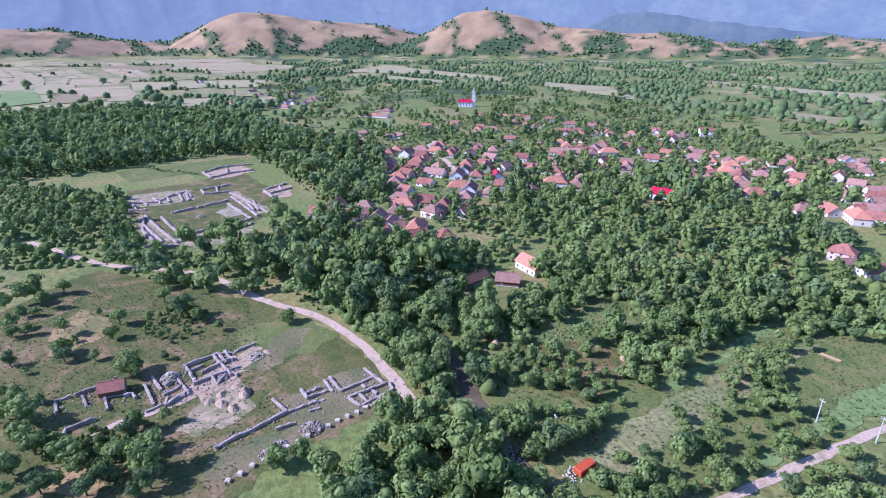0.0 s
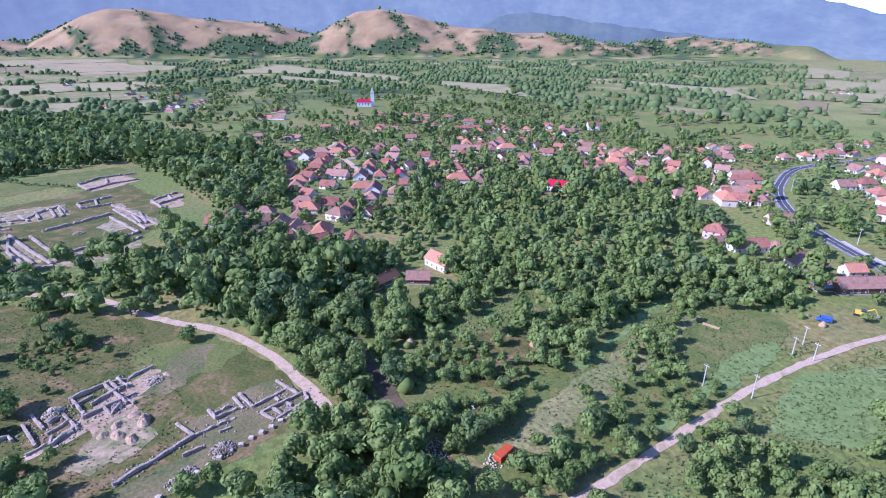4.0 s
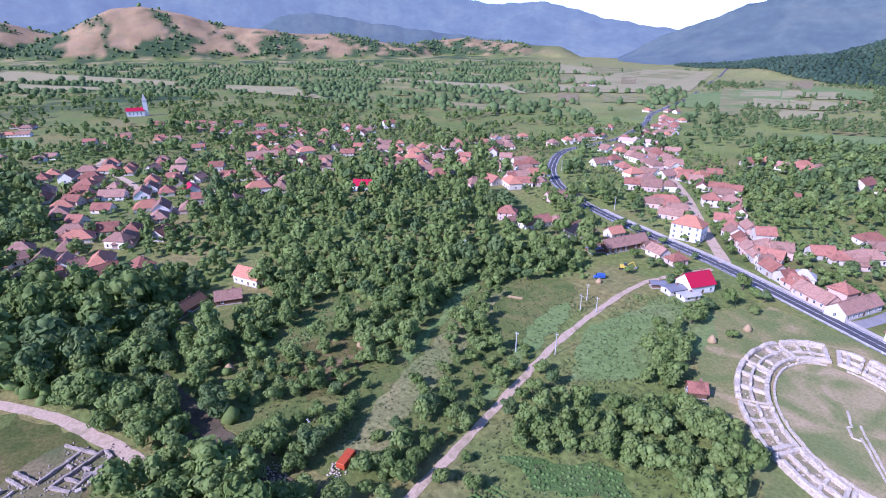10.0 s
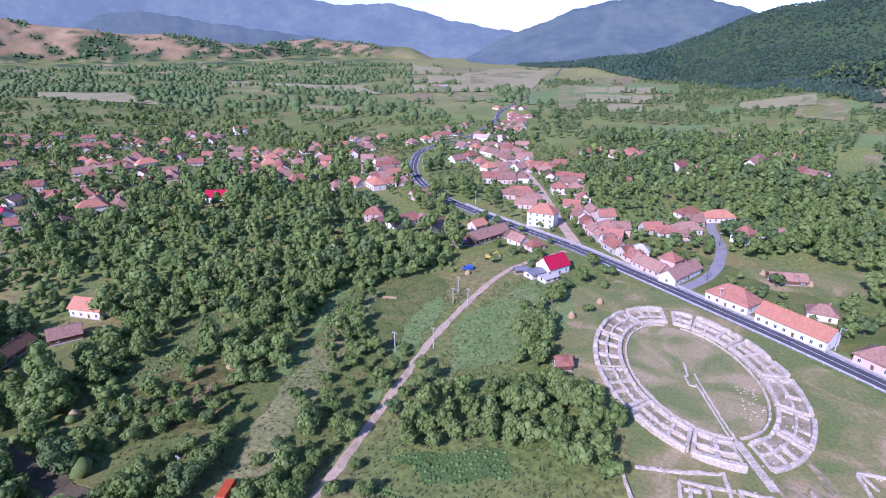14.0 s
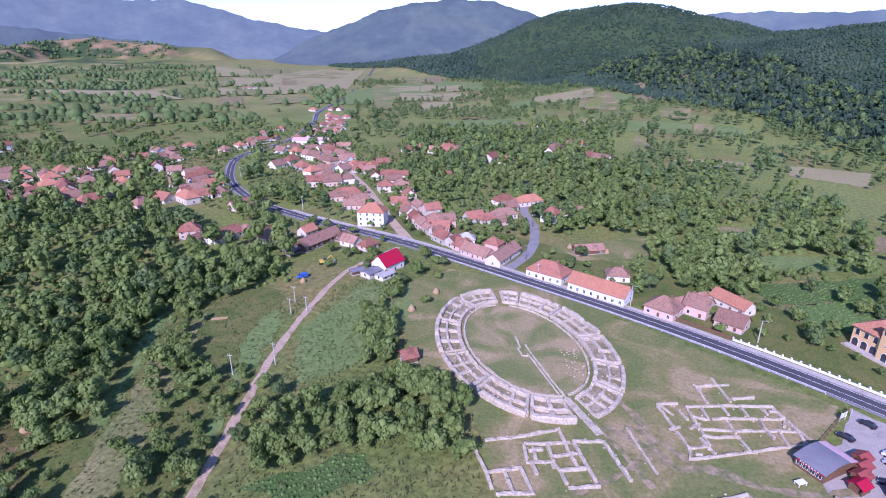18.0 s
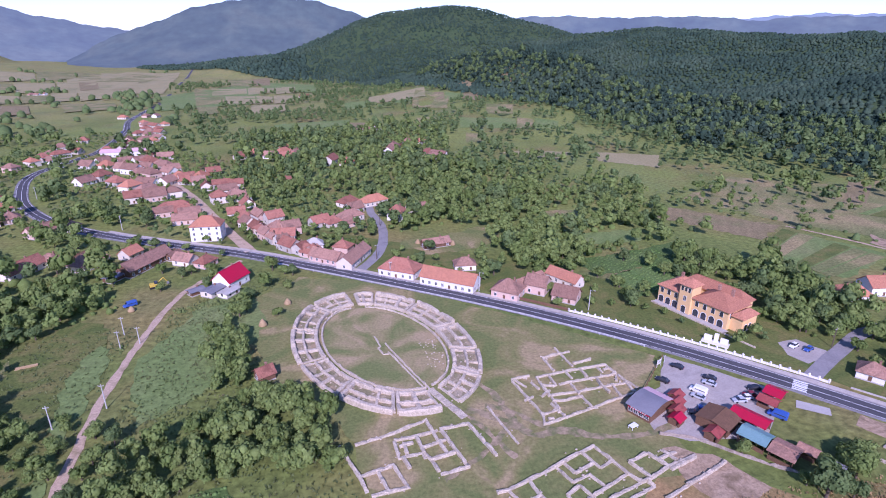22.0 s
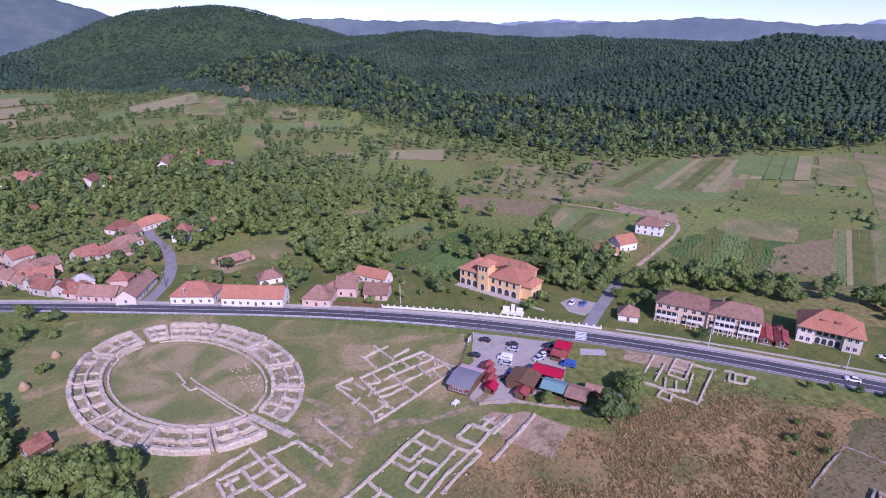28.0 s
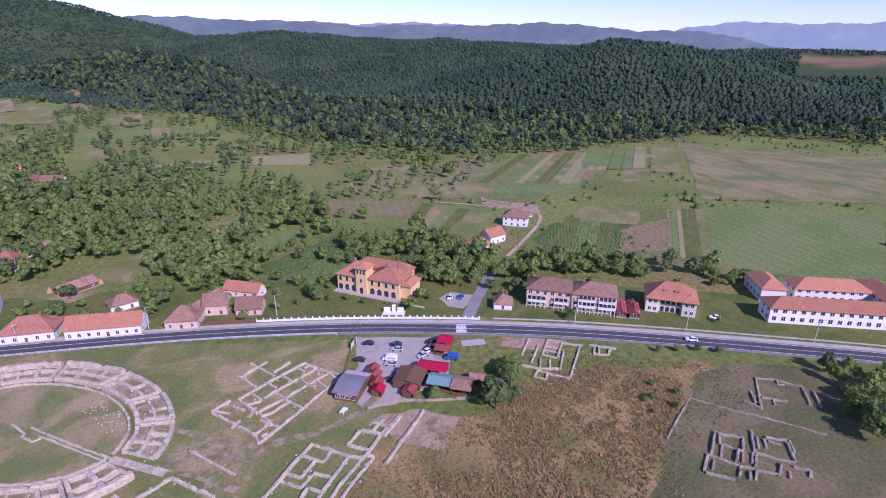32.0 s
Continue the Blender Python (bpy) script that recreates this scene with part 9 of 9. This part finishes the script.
def free_ground(P, room=1.0):
    """Which places are clear of houses, roads and open ground."""
    ok = ~AMPH_ZONE(P[:, 0], P[:, 1])
    for o in OPEN:
        ok &= ~o(P[:, 0], P[:, 1])
    for x, y, r in KEEP:
        ok &= (P[:, 0] - x) ** 2 + (P[:, 1] - y) ** 2 > (r * room) ** 2
    for ln, w in LINES:
        near = np.full(len(P), 1e9)
        for q in ln:
            near = np.minimum(near, (P[:, 0] - q[0]) ** 2 + (P[:, 1] - q[1]) ** 2)
        ok &= near > w * w
    return P[ok]


T_MID = crowns(11, 10, 300, 0.135, 7)
T_MED = crowns(14, 8, 120, 0.175, 4)
T_YARD = crowns(15, 8, 14, 0.42, 1)
T_FAR = crowns(12, 8, 32, 0.34, 2)
rs_ = np.random.RandomState(4)
T_HILL = [(ICO * np.array([1.0, 1.0, 0.9]) * rs_.uniform(0.75, 1.2, (len(ICO), 1)) + np.array([0, 0, 0.7]), ICO_TOP) for _ in range(8)]
NEAR_TREES = [tree_meshes(50 + k, (M_LEAF, M_LEAF_L, M_LEAF, M_LEAF_D)[k % 4], 3.0, 3.2, (1.0, 1.1, 0.9, 1.2)[k % 4], 560, 0.36) for k in range(8)]
TREE_KINDS = ["leafy green tree with a rounded crown", "light green fruit tree with a loose crown", "leafy green tree with a broad low crown", "dark green tree with a dense crown"]


def stand(x, y, r, rs, tint=None):
    """One tree of its own."""
    k = rs.randint(8)
    s = r / 3.0
    ob = thing("tree", TREE_KINDS[k % 4], "tree", "garden trees")
    part("trunk", NEAR_TREES[k][0], ob)
    part("crown", NEAR_TREES[k][1], ob)
    ob.matrix_basis = pose(x, y, float(land(x, y)), 0, 0, rs.uniform(0, 360)) @ Matrix.Diagonal((s, s, s * rs.uniform(0.85, 1.15), 1))


# groves that grow in clumps: size of the clumps, share left open
CLUMPED = {4: (50, 0.2), 6: (55, -0.75), 13: (90, -0.32), 14: (90, -0.3), 19: (120, 0.16), 20: (120, 0.16), 21: (80, -0.15)}
rs_ = np.random.RandomState(77)
for x, y, r in SINGLES:
    stand(x, y, r, rs_)
far_side = [p for p in offset(MAIN, -14) if p[1] < 300 and p[1] > -20]
GROVES.append(("near", far_side + [p for p in offset(MAIN, -50) if -20 < p[1] < 300][::-1], 6.2, 1.1, 2.8))
CLUMPED[len(GROVES) - 1] = (45, -0.02)
for g, (lod, poly, gap, lo, hi) in enumerate(GROVES):
    if lod in ("near", "mid"):
        gap, lo, hi = gap * 1.25, lo * 1.2, hi * 1.3
    elif lod == "far":
        gap, lo, hi = gap * 1.12, lo * 1.15, hi * 1.25
    q = np.array(poly)
    (x0, y0), (x1, y1) = q.min(0), q.max(0)
    P = scatter(int(min(60000, 5 * (x1 - x0) * (y1 - y0) / gap ** 2)), within(poly), 200 + g, x0, x1, y0, y1, gap)
    if not len(P):
        continue
    P = free_ground(P)
    if g in CLUMPED:
        P = P[fbm(P[:, 0], P[:, 1], CLUMPED[g][0], 40 + g) > CLUMPED[g][1]]
    if lod in ("near", "orchard"):
        take = P[:3]
        rs_ = np.random.RandomState(g)
        for x, y in take:
            stand(x, y, rs_.uniform(lo, hi), rs_)
        P = P[len(take):]
    if len(P):
        pick = np.random.RandomState(g).rand(len(P)) < 0.35
        pale = np.random.RandomState(g + 900).rand(len(P)) < 0.27
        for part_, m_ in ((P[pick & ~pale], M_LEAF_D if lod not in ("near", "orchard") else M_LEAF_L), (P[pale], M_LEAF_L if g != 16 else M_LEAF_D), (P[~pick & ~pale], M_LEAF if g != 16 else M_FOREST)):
            away = np.hypot(part_[:, 0], part_[:, 1])
            woods("woodland", part_[away < 195], T_MID, m_, 300 + g, lo, hi, "leafy green trees and bushes growing close together")
            woods("woodland", part_[(away >= 195) & (away < 400)], T_MED, m_, 350 + g, lo, hi, "leafy green trees growing close together")
            woods("woodland", part_[away >= 400], T_FAR, m_, 400 + g, lo, hi, "leafy green trees growing close together")

# small trees and bushes in the village yards
YARDS = within([(-300, 60), (-262, 110), (-330, 130), (-390, 230), (-340, 330), (-285, 370), (-190, 330), (-150, 300), (-60, 268), (-20, 250), (40, 300), (30, 370), (-60, 480), (-160, 560), (-190, 720), (-275, 720), (-300, 560), (-420, 520), (-560, 520), (-740, 430), (-760, 320), (-640, 130), (-520, 90)])
yard = free_ground(scatter(26000, YARDS, 71, -760, 40, 60, 720, 6.2), 0.74)
yard_dark = np.random.RandomState(72).rand(len(yard)) < 0.45
for part_, m_ in ((yard[yard_dark], M_LEAF_D), (yard[~yard_dark], M_LEAF)):
    woods("garden_bushes", part_, T_YARD, m_, 73, 1.5, 2.9, "small green trees and bushes between village houses", "bushes", 0.3)
# low undergrowth between the trees
for g in (0, 1, 2, 3, 7, 8, 13, 14, 24, 25, 26, 27):
    lod, poly, gap, lo, hi = GROVES[g]
    q = np.array(poly)
    (x0, y0), (x1, y1) = q.min(0), q.max(0)
    sp = 3.7 if g < 9 or g > 20 else 6.5
    P = scatter(int(min(40000, 3 * (x1 - x0) * (y1 - y0) / sp ** 2)), within(poly), 500 + g, x0, x1, y0, y1, sp)
    if len(P):
        woods("undergrowth", free_ground(P, 0.8), T_HILL, M_LEAF, 600 + g, 0.9, 2.4, "low green shrubs and brambles between trees", "shrubs", 0.4)

AZ = lambda x, y: np.degrees(np.arctan2(x, y))
# forest on the hills
hill = scatter(150000, lambda x, y: (np.hypot(x, y) > (1.0 + 0.05 * fbm(x, y, 330, 23)) * np.interp(AZ(x, y), FOREST_EDGE[:, 0], FOREST_EDGE[:, 1])) & (AZ(x, y) > -2) & (AZ(x, y) < 92) & (np.hypot(x, y) < 2350), 5, -150, 2350, -80, 2350, 5.8)


def in_sight(P, above):
    """Which places stand in sight of the valley's middle, not behind a nearer hill."""
    far = np.hypot(P[:, 0], P[:, 1])
    slope = np.full(len(P), -9.0)
    for u in np.linspace(0.35, 0.975, 26):
        slope = np.maximum(slope, (land(P[:, 0] * u, P[:, 1] * u) + 5 - 100) / (far * u))
    return (land(P[:, 0], P[:, 1]) + above - 100) / far > slope


hill = hill[~((AZ(hill[:, 0], hill[:, 1]) > 80.6) & (np.hypot(hill[:, 0], hill[:, 1]) > 1500) & (np.hypot(hill[:, 0], hill[:, 1]) < 1800))]
hill = hill[in_sight(hill, 12) | (np.arange(len(hill)) % 7 == 0)]
hr_ = np.hypot(hill[:, 0], hill[:, 1])
rs_ = np.random.RandomState(13)
T_SLOPE = []
for k in range(6):
    low_, top_ = (ICO * np.array([1.05, 1.05, 0.75]) * rs_.uniform(0.8, 1.15, (len(ICO), 1)) + np.array([0, 0, 0.75]), ICO * np.array([0.62, 0.62, 0.5]) * rs_.uniform(0.7, 1.2, (len(ICO), 1)) + np.array([*rs_.uniform(-0.3, 0.3, 2), 1.3]))
    T_SLOPE.append((np.concatenate([low_, top_]), np.concatenate([ICO_TOP, ICO_TOP + len(ICO)])))
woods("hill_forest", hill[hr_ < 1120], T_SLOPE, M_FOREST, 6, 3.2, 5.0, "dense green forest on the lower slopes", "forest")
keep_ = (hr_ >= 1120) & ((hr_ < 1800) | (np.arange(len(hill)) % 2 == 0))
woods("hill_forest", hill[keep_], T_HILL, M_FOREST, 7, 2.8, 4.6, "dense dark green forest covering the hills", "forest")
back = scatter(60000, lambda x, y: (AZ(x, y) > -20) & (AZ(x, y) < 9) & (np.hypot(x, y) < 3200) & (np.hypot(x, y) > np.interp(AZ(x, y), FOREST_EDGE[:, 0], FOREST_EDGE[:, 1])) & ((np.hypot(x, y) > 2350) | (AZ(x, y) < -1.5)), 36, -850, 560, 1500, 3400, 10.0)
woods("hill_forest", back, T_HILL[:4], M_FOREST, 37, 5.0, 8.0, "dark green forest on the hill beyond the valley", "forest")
# belts of wood in the valley

VZ = [within(GROVES[19][1]), within(GROVES[20][1])]
VILLAGE_ZONE = lambda x, y: VZ[0](x, y) | VZ[1](x, y)


def valley_wood(x, y):
    r, a = np.hypot(x, y), AZ(x, y)
    n = fbm(x, y, 420, 5) + 0.6 * fbm(x, y, 130, 6)
    return ~VILLAGE_ZONE(x, y) & (r > 560) & (r < 2500) & (a > -112) & (a < -14) & (n > -0.12 + 0.25 * np.clip((r - 1600) / 800, 0, 1)) & (land(x, y) < 60) & (np.abs(x + 240) > 25)


def clear_fields(P):
    ok = np.ones(len(P), bool)
    for ob in scene.objects:
        if ob.name.startswith(("stubble_field", "crop_field", "meadow", "vegetable", "ploughed", "maize")):
            b = ob.bound_box
            s = np.where((P[:, 0] > b[0][0]) & (P[:, 0] < b[6][0]) & (P[:, 1] > b[0][1]) & (P[:, 1] < b[6][1]))[0]
            if len(s):
                ln = [tuple(ob.data.vertices[e].co[:2]) for e in range(len(ob.data.vertices))]
                for tri in ob.data.polygons:
                    pts = [ln[v] for v in tri.vertices]
                    ok[s] &= ~within(pts)(P[s, 0], P[s, 1])
    return P[ok]


vw = clear_fields(scatter(30000, valley_wood, 8, -2500, 100, -800, 2500, 11.0))
rr_ = np.hypot(vw[:, 0], vw[:, 1])
woods("valley_wood", free_ground(vw[rr_ < 800]), T_FAR, M_LEAF_D, 9, 3.6, 6.0, "broad belts of dark green woodland in the valley", "woodland")
woods("valley_wood", free_ground(vw[rr_ >= 800]), T_HILL, M_LEAF_D, 10, 4.5, 8.0, "broad belts of dark green woodland in the valley", "woodland")
foot = clear_fields(scatter(24000, lambda x, y: (np.hypot(x, y) > 430) & (np.hypot(x, y) < np.interp(AZ(x, y), FOREST_EDGE[:, 0], FOREST_EDGE[:, 1])) & (np.hypot(x, y) < 1700) & (AZ(x, y) > -14) & (AZ(x, y) < 52) & (fbm(x, y, 240, 15) > np.where(np.hypot(x, y) > 620, -0.16, -0.04)), 18, -400, 1000, 300, 1700, 9.0))
woods("valley_wood", free_ground(foot), T_FAR, M_LEAF_D, 19, 2.6, 5.4, "scattered green trees and hedges between fields", "woodland")

bush = free_ground(clear_fields(scatter(9000, lambda x, y: (np.hypot(x, y) > 270) & (np.hypot(x, y) < 800) & (AZ(x, y) > 38) & (AZ(x, y) < 93) & (fbm(x, y, 110, 25) > 0.0), 26, 200, 800, -40, 640, 6.0)))
woods("field_bush", bush, T_HILL, M_LEAF_D, 27, 0.5, 2.2, "scattered green bushes and hedges in the meadows", "bushes", 0.3)
far_copse = scatter(26000, lambda x, y: (np.hypot(x, y) > 2300) & (np.hypot(x, y) < 3650) & (AZ(x, y) < -30) & (hill_pasture(x, y, land(x, y)) < 0.35) & (land(x, y) > 44), 28, -3650, 0, -1300, 3200, 16.0)
woods("hill_copse", far_copse, T_HILL[:3], M_LEAF_D, 29, 5.5, 9.0, "dark woods in the gullies of the brown hills", "woodland")

# ---- tall weeds and maize ----
def tufts(name, inside, n, seed, box_, lo, hi, material, label, blades=3):
    """Many small tufts of crossed blades, one mesh."""
    P = scatter(n, inside, seed, *box_)
    rs = np.random.RandomState(seed)
    m = len(P)
    V, F = [], []
    for b in range(blades):
        t, s = rs.uniform(0, 6.28, m), rs.uniform(lo, hi, m)
        ux, uy = np.cos(t) * s * 0.55, np.sin(t) * s * 0.55
        lx, ly = rs.uniform(-0.8, 0.8, m) * s, rs.uniform(-0.8, 0.8, m) * s
        Z = land(P[:, 0], P[:, 1])
        V.append(np.stack([np.stack([P[:, 0] - ux, P[:, 1] - uy, Z], 1), np.stack([P[:, 0] + ux, P[:, 1] + uy, Z], 1), np.stack([P[:, 0] + lx, P[:, 1] + ly, Z + s], 1)], 1).reshape(-1, 3))
        F.append(np.arange(3 * m).reshape(-1, 3) + 3 * m * b)
    return tagged(new(name, big_mesh(name, np.concatenate(V), np.concatenate(F), material)), label, "weeds", kind="stuff")


M_WEED = mat("dry_weed_blades", (0.52, 0.355, 0.175), (0.45, 0.325, 0.16), (0.32, 0.285, 0.125), scale=0.05, fine=1.3, contrast=0.3, island=0.25, through_light=0.5)
M_BLADE = mat("grass_blades", (0.15, 0.21, 0.075), (0.19, 0.23, 0.09), (0.23, 0.22, 0.11), scale=0.06, fine=1.3, contrast=0.3, island=0.2, through_light=0.5)
DRY_ZONE = within([(62, 78), (84, 72), (98, 76), (103.7, 74), (120.5, 75), (151.8, 64), (162, 40), (153, 36), (130, 34), (106, 29), (80, 20), (40, 60)])
tufts("weeds", lambda x, y: DRY_ZONE(x, y) & (fbm(x, y, 30, 51) > -0.2), 24000, 31, (40, 165, 15, 92), 0.25, 0.75, M_WEED, "tall brown dried weeds standing in tufts")
WEED_EDGE = within([(50, 70), (62, 86), (84, 80), (100, 80), (118, 82), (156, 70), (172, 44), (180, 28), (168, 20), (130, 28), (104, 20), (84, 6), (30, 50)])
tufts("weeds", lambda x, y: WEED_EDGE(x, y) & (fbm(x, y, 22, 52) > 0.0), 12000, 38, (30, 182, 5, 88), 0.2, 0.6, M_WEED, "dry weeds thinning out towards the lawn")
tufts("weeds", WEED_EDGE, 6000, 35, (30, 182, 5, 88), 0.2, 0.5, M_BLADE, "greener weeds round the dry ground")
WEED_FIELD = within([(-65, 147), (-80, 179), (-66, 212), (-35, 220), (-48, 182), (-40, 153), (-51, 139)])
M_WEED_G = mat("green_weeds", (0.12, 0.17, 0.05), (0.165, 0.205, 0.066), (0.21, 0.215, 0.085), scale=0.12, fine=1.6, contrast=0.35, island=0.22, through_light=0.3)
for k, (x_, y_) in enumerate([(163.4, 157.1), (164.0, 152.1), (165.0, 145.1), (153.4, 147.2), (145.2, 145.6), (150.0, 141.4), (140.4, 170.3), (140.4, 164.2), (126.1, 166.3), (128.5, 158.8), (170.0, 139.4), (155.9, 154.0), (135, 152), (146, 157)]):
    woods("garden_bush", np.array([(x_, y_)]), T_MED, M_LEAF_D if k % 2 else M_LEAF, 80 + k, 0.9, 1.8, "clipped green shrub in the villa garden", "bush", 0.5)
WEED_AT = free_ground(scatter(30000, lambda x, y: WEED_FIELD(x, y) & (fbm(x, y, 9, 57) > -0.35), 39, -82, -34, 138, 224, 0.72), 0.3)
woods("weeds", WEED_AT, T_HILL, M_WEED_G, 39, 0.25, 0.75, "tall green and yellow weeds in the field by the track", "weeds", 0.22)
HEDGE = smooth_line([(-517.3, -103.9), (-515.4, -90.6), (-495.9, -75.1), (-481.9, -58.3), (-466.2, -43.1)], 2.2)
woods("hedge", np.array(HEDGE) + np.random.RandomState(71).uniform(-1, 1, (len(HEDGE), 2)), T_YARD, M_LEAF_D, 71, 0.7, 1.7, "line of low bushes behind the forum", "bushes")
for poly_, n_, gap_ in (([(-154.2, -67.2), (-141.5, -56.6), (-144.8, -51.7), (-145.4, -38.6), (-136.6, -32.3), (-122.4, -31.4), (-118.5, -37.4), (-126.2, -47.7), (-136.7, -59.3)], 900, 1.7), ([(-211.8, -48.1), (-218.5, -37.2), (-210.9, -23.4), (-193.8, -24.7), (-188.6, -35.3), (-196.8, -45.9)], 300, 2.6)):
    P_ = np.array(poly_)
    woods("shrubs", scatter(n_, within(poly_), 72, P_[:, 0].min(), P_[:, 0].max(), P_[:, 1].min(), P_[:, 1].max(), gap_), T_MED, M_LEAF, 72, 0.8, 1.9, "dense green bushes on the slope by the excavation", "bushes", 0.6)
GREEN_ZONE = within([(-64, 80), (-66, 150), (-66, 200), (-52, 235), (-20, 235), (-38, 212), (-36, 185), (-22, 150), (-8, 136), (0, 112), (2, 80)])
tufts("meadow_grass", lambda x, y: GREEN_ZONE(x, y), 5000, 32, (-70, 4, 78, 240), 0.3, 0.8, M_BLADE, "long green meadow grass and weeds")
ORCHARD = within([(-70, 70), (-74, 150), (-76, 200), (-95, 200), (-150, 190), (-190, 120), (-130, 60)])
tufts("meadow_grass", ORCHARD, 4000, 33, (-190, -70, 60, 200), 0.3, 0.9, M_BLADE, "long green grass under the orchard trees")
SLOPE = within([(-100, -20), (-130, -60), (-210, -110), (-260, -70), (-215, -10), (-150, 0)])
tufts("meadow_grass", SLOPE, 5000, 34, (-260, -90, -110, 0), 0.25, 0.7, M_BLADE, "long grass and weeds on the slope")


def rows_of(name, poly, spacing, turn, material, label, h=0.8, seed=1):
    """Crop rows: uneven low ridges of leaves, clipped to a plot."""
    test = within(poly)
    q = np.array(poly)
    c = q.mean(0)
    ext = np.abs(q - c).max() * 1.5
    u, v = np.array([math.cos(radians(turn)), math.sin(radians(turn))]), np.array([-math.sin(radians(turn)), math.cos(radians(turn))])
    rs = np.random.RandomState(seed)
    a, b = np.meshgrid(np.arange(-ext, ext, spacing * 0.55), np.arange(-ext, ext, spacing))
    P = c + a.ravel()[:, None] * u + b.ravel()[:, None] * v + rs.uniform(-0.12, 0.12, (a.size, 2)) * spacing
    P = P[test(P[:, 0], P[:, 1])]
    return woods(name, P, T_HILL[:4], material, seed, h * 0.55, h * 0.85, label, "crop", 0.5 * h)


rows_of("crop_rows", [(-57, 76), (-36, 72), (-14, 74), (-14, 84), (-55, 86)], 1.5, 8, M_MAIZE, "rows of green vegetables in a garden plot", 0.7, 41)
for o in list(scene.objects):
    if o.name.startswith("maize_field") or o.name.startswith("vegetable_field"):
        b_ = o.bound_box
        tri_ = [[tuple(o.data.vertices[v].co[:2]) for v in p.vertices] for p in o.data.polygons]
        ext_ = max(b_[6][0] - b_[0][0], b_[6][1] - b_[0][1])
        if ext_ < 200:
            for t_ in tri_[:40]:
                rows_of("crop_rows", t_, 1.9, 30, M_MAIZE, "rows of tall green maize", 0.75, 42)
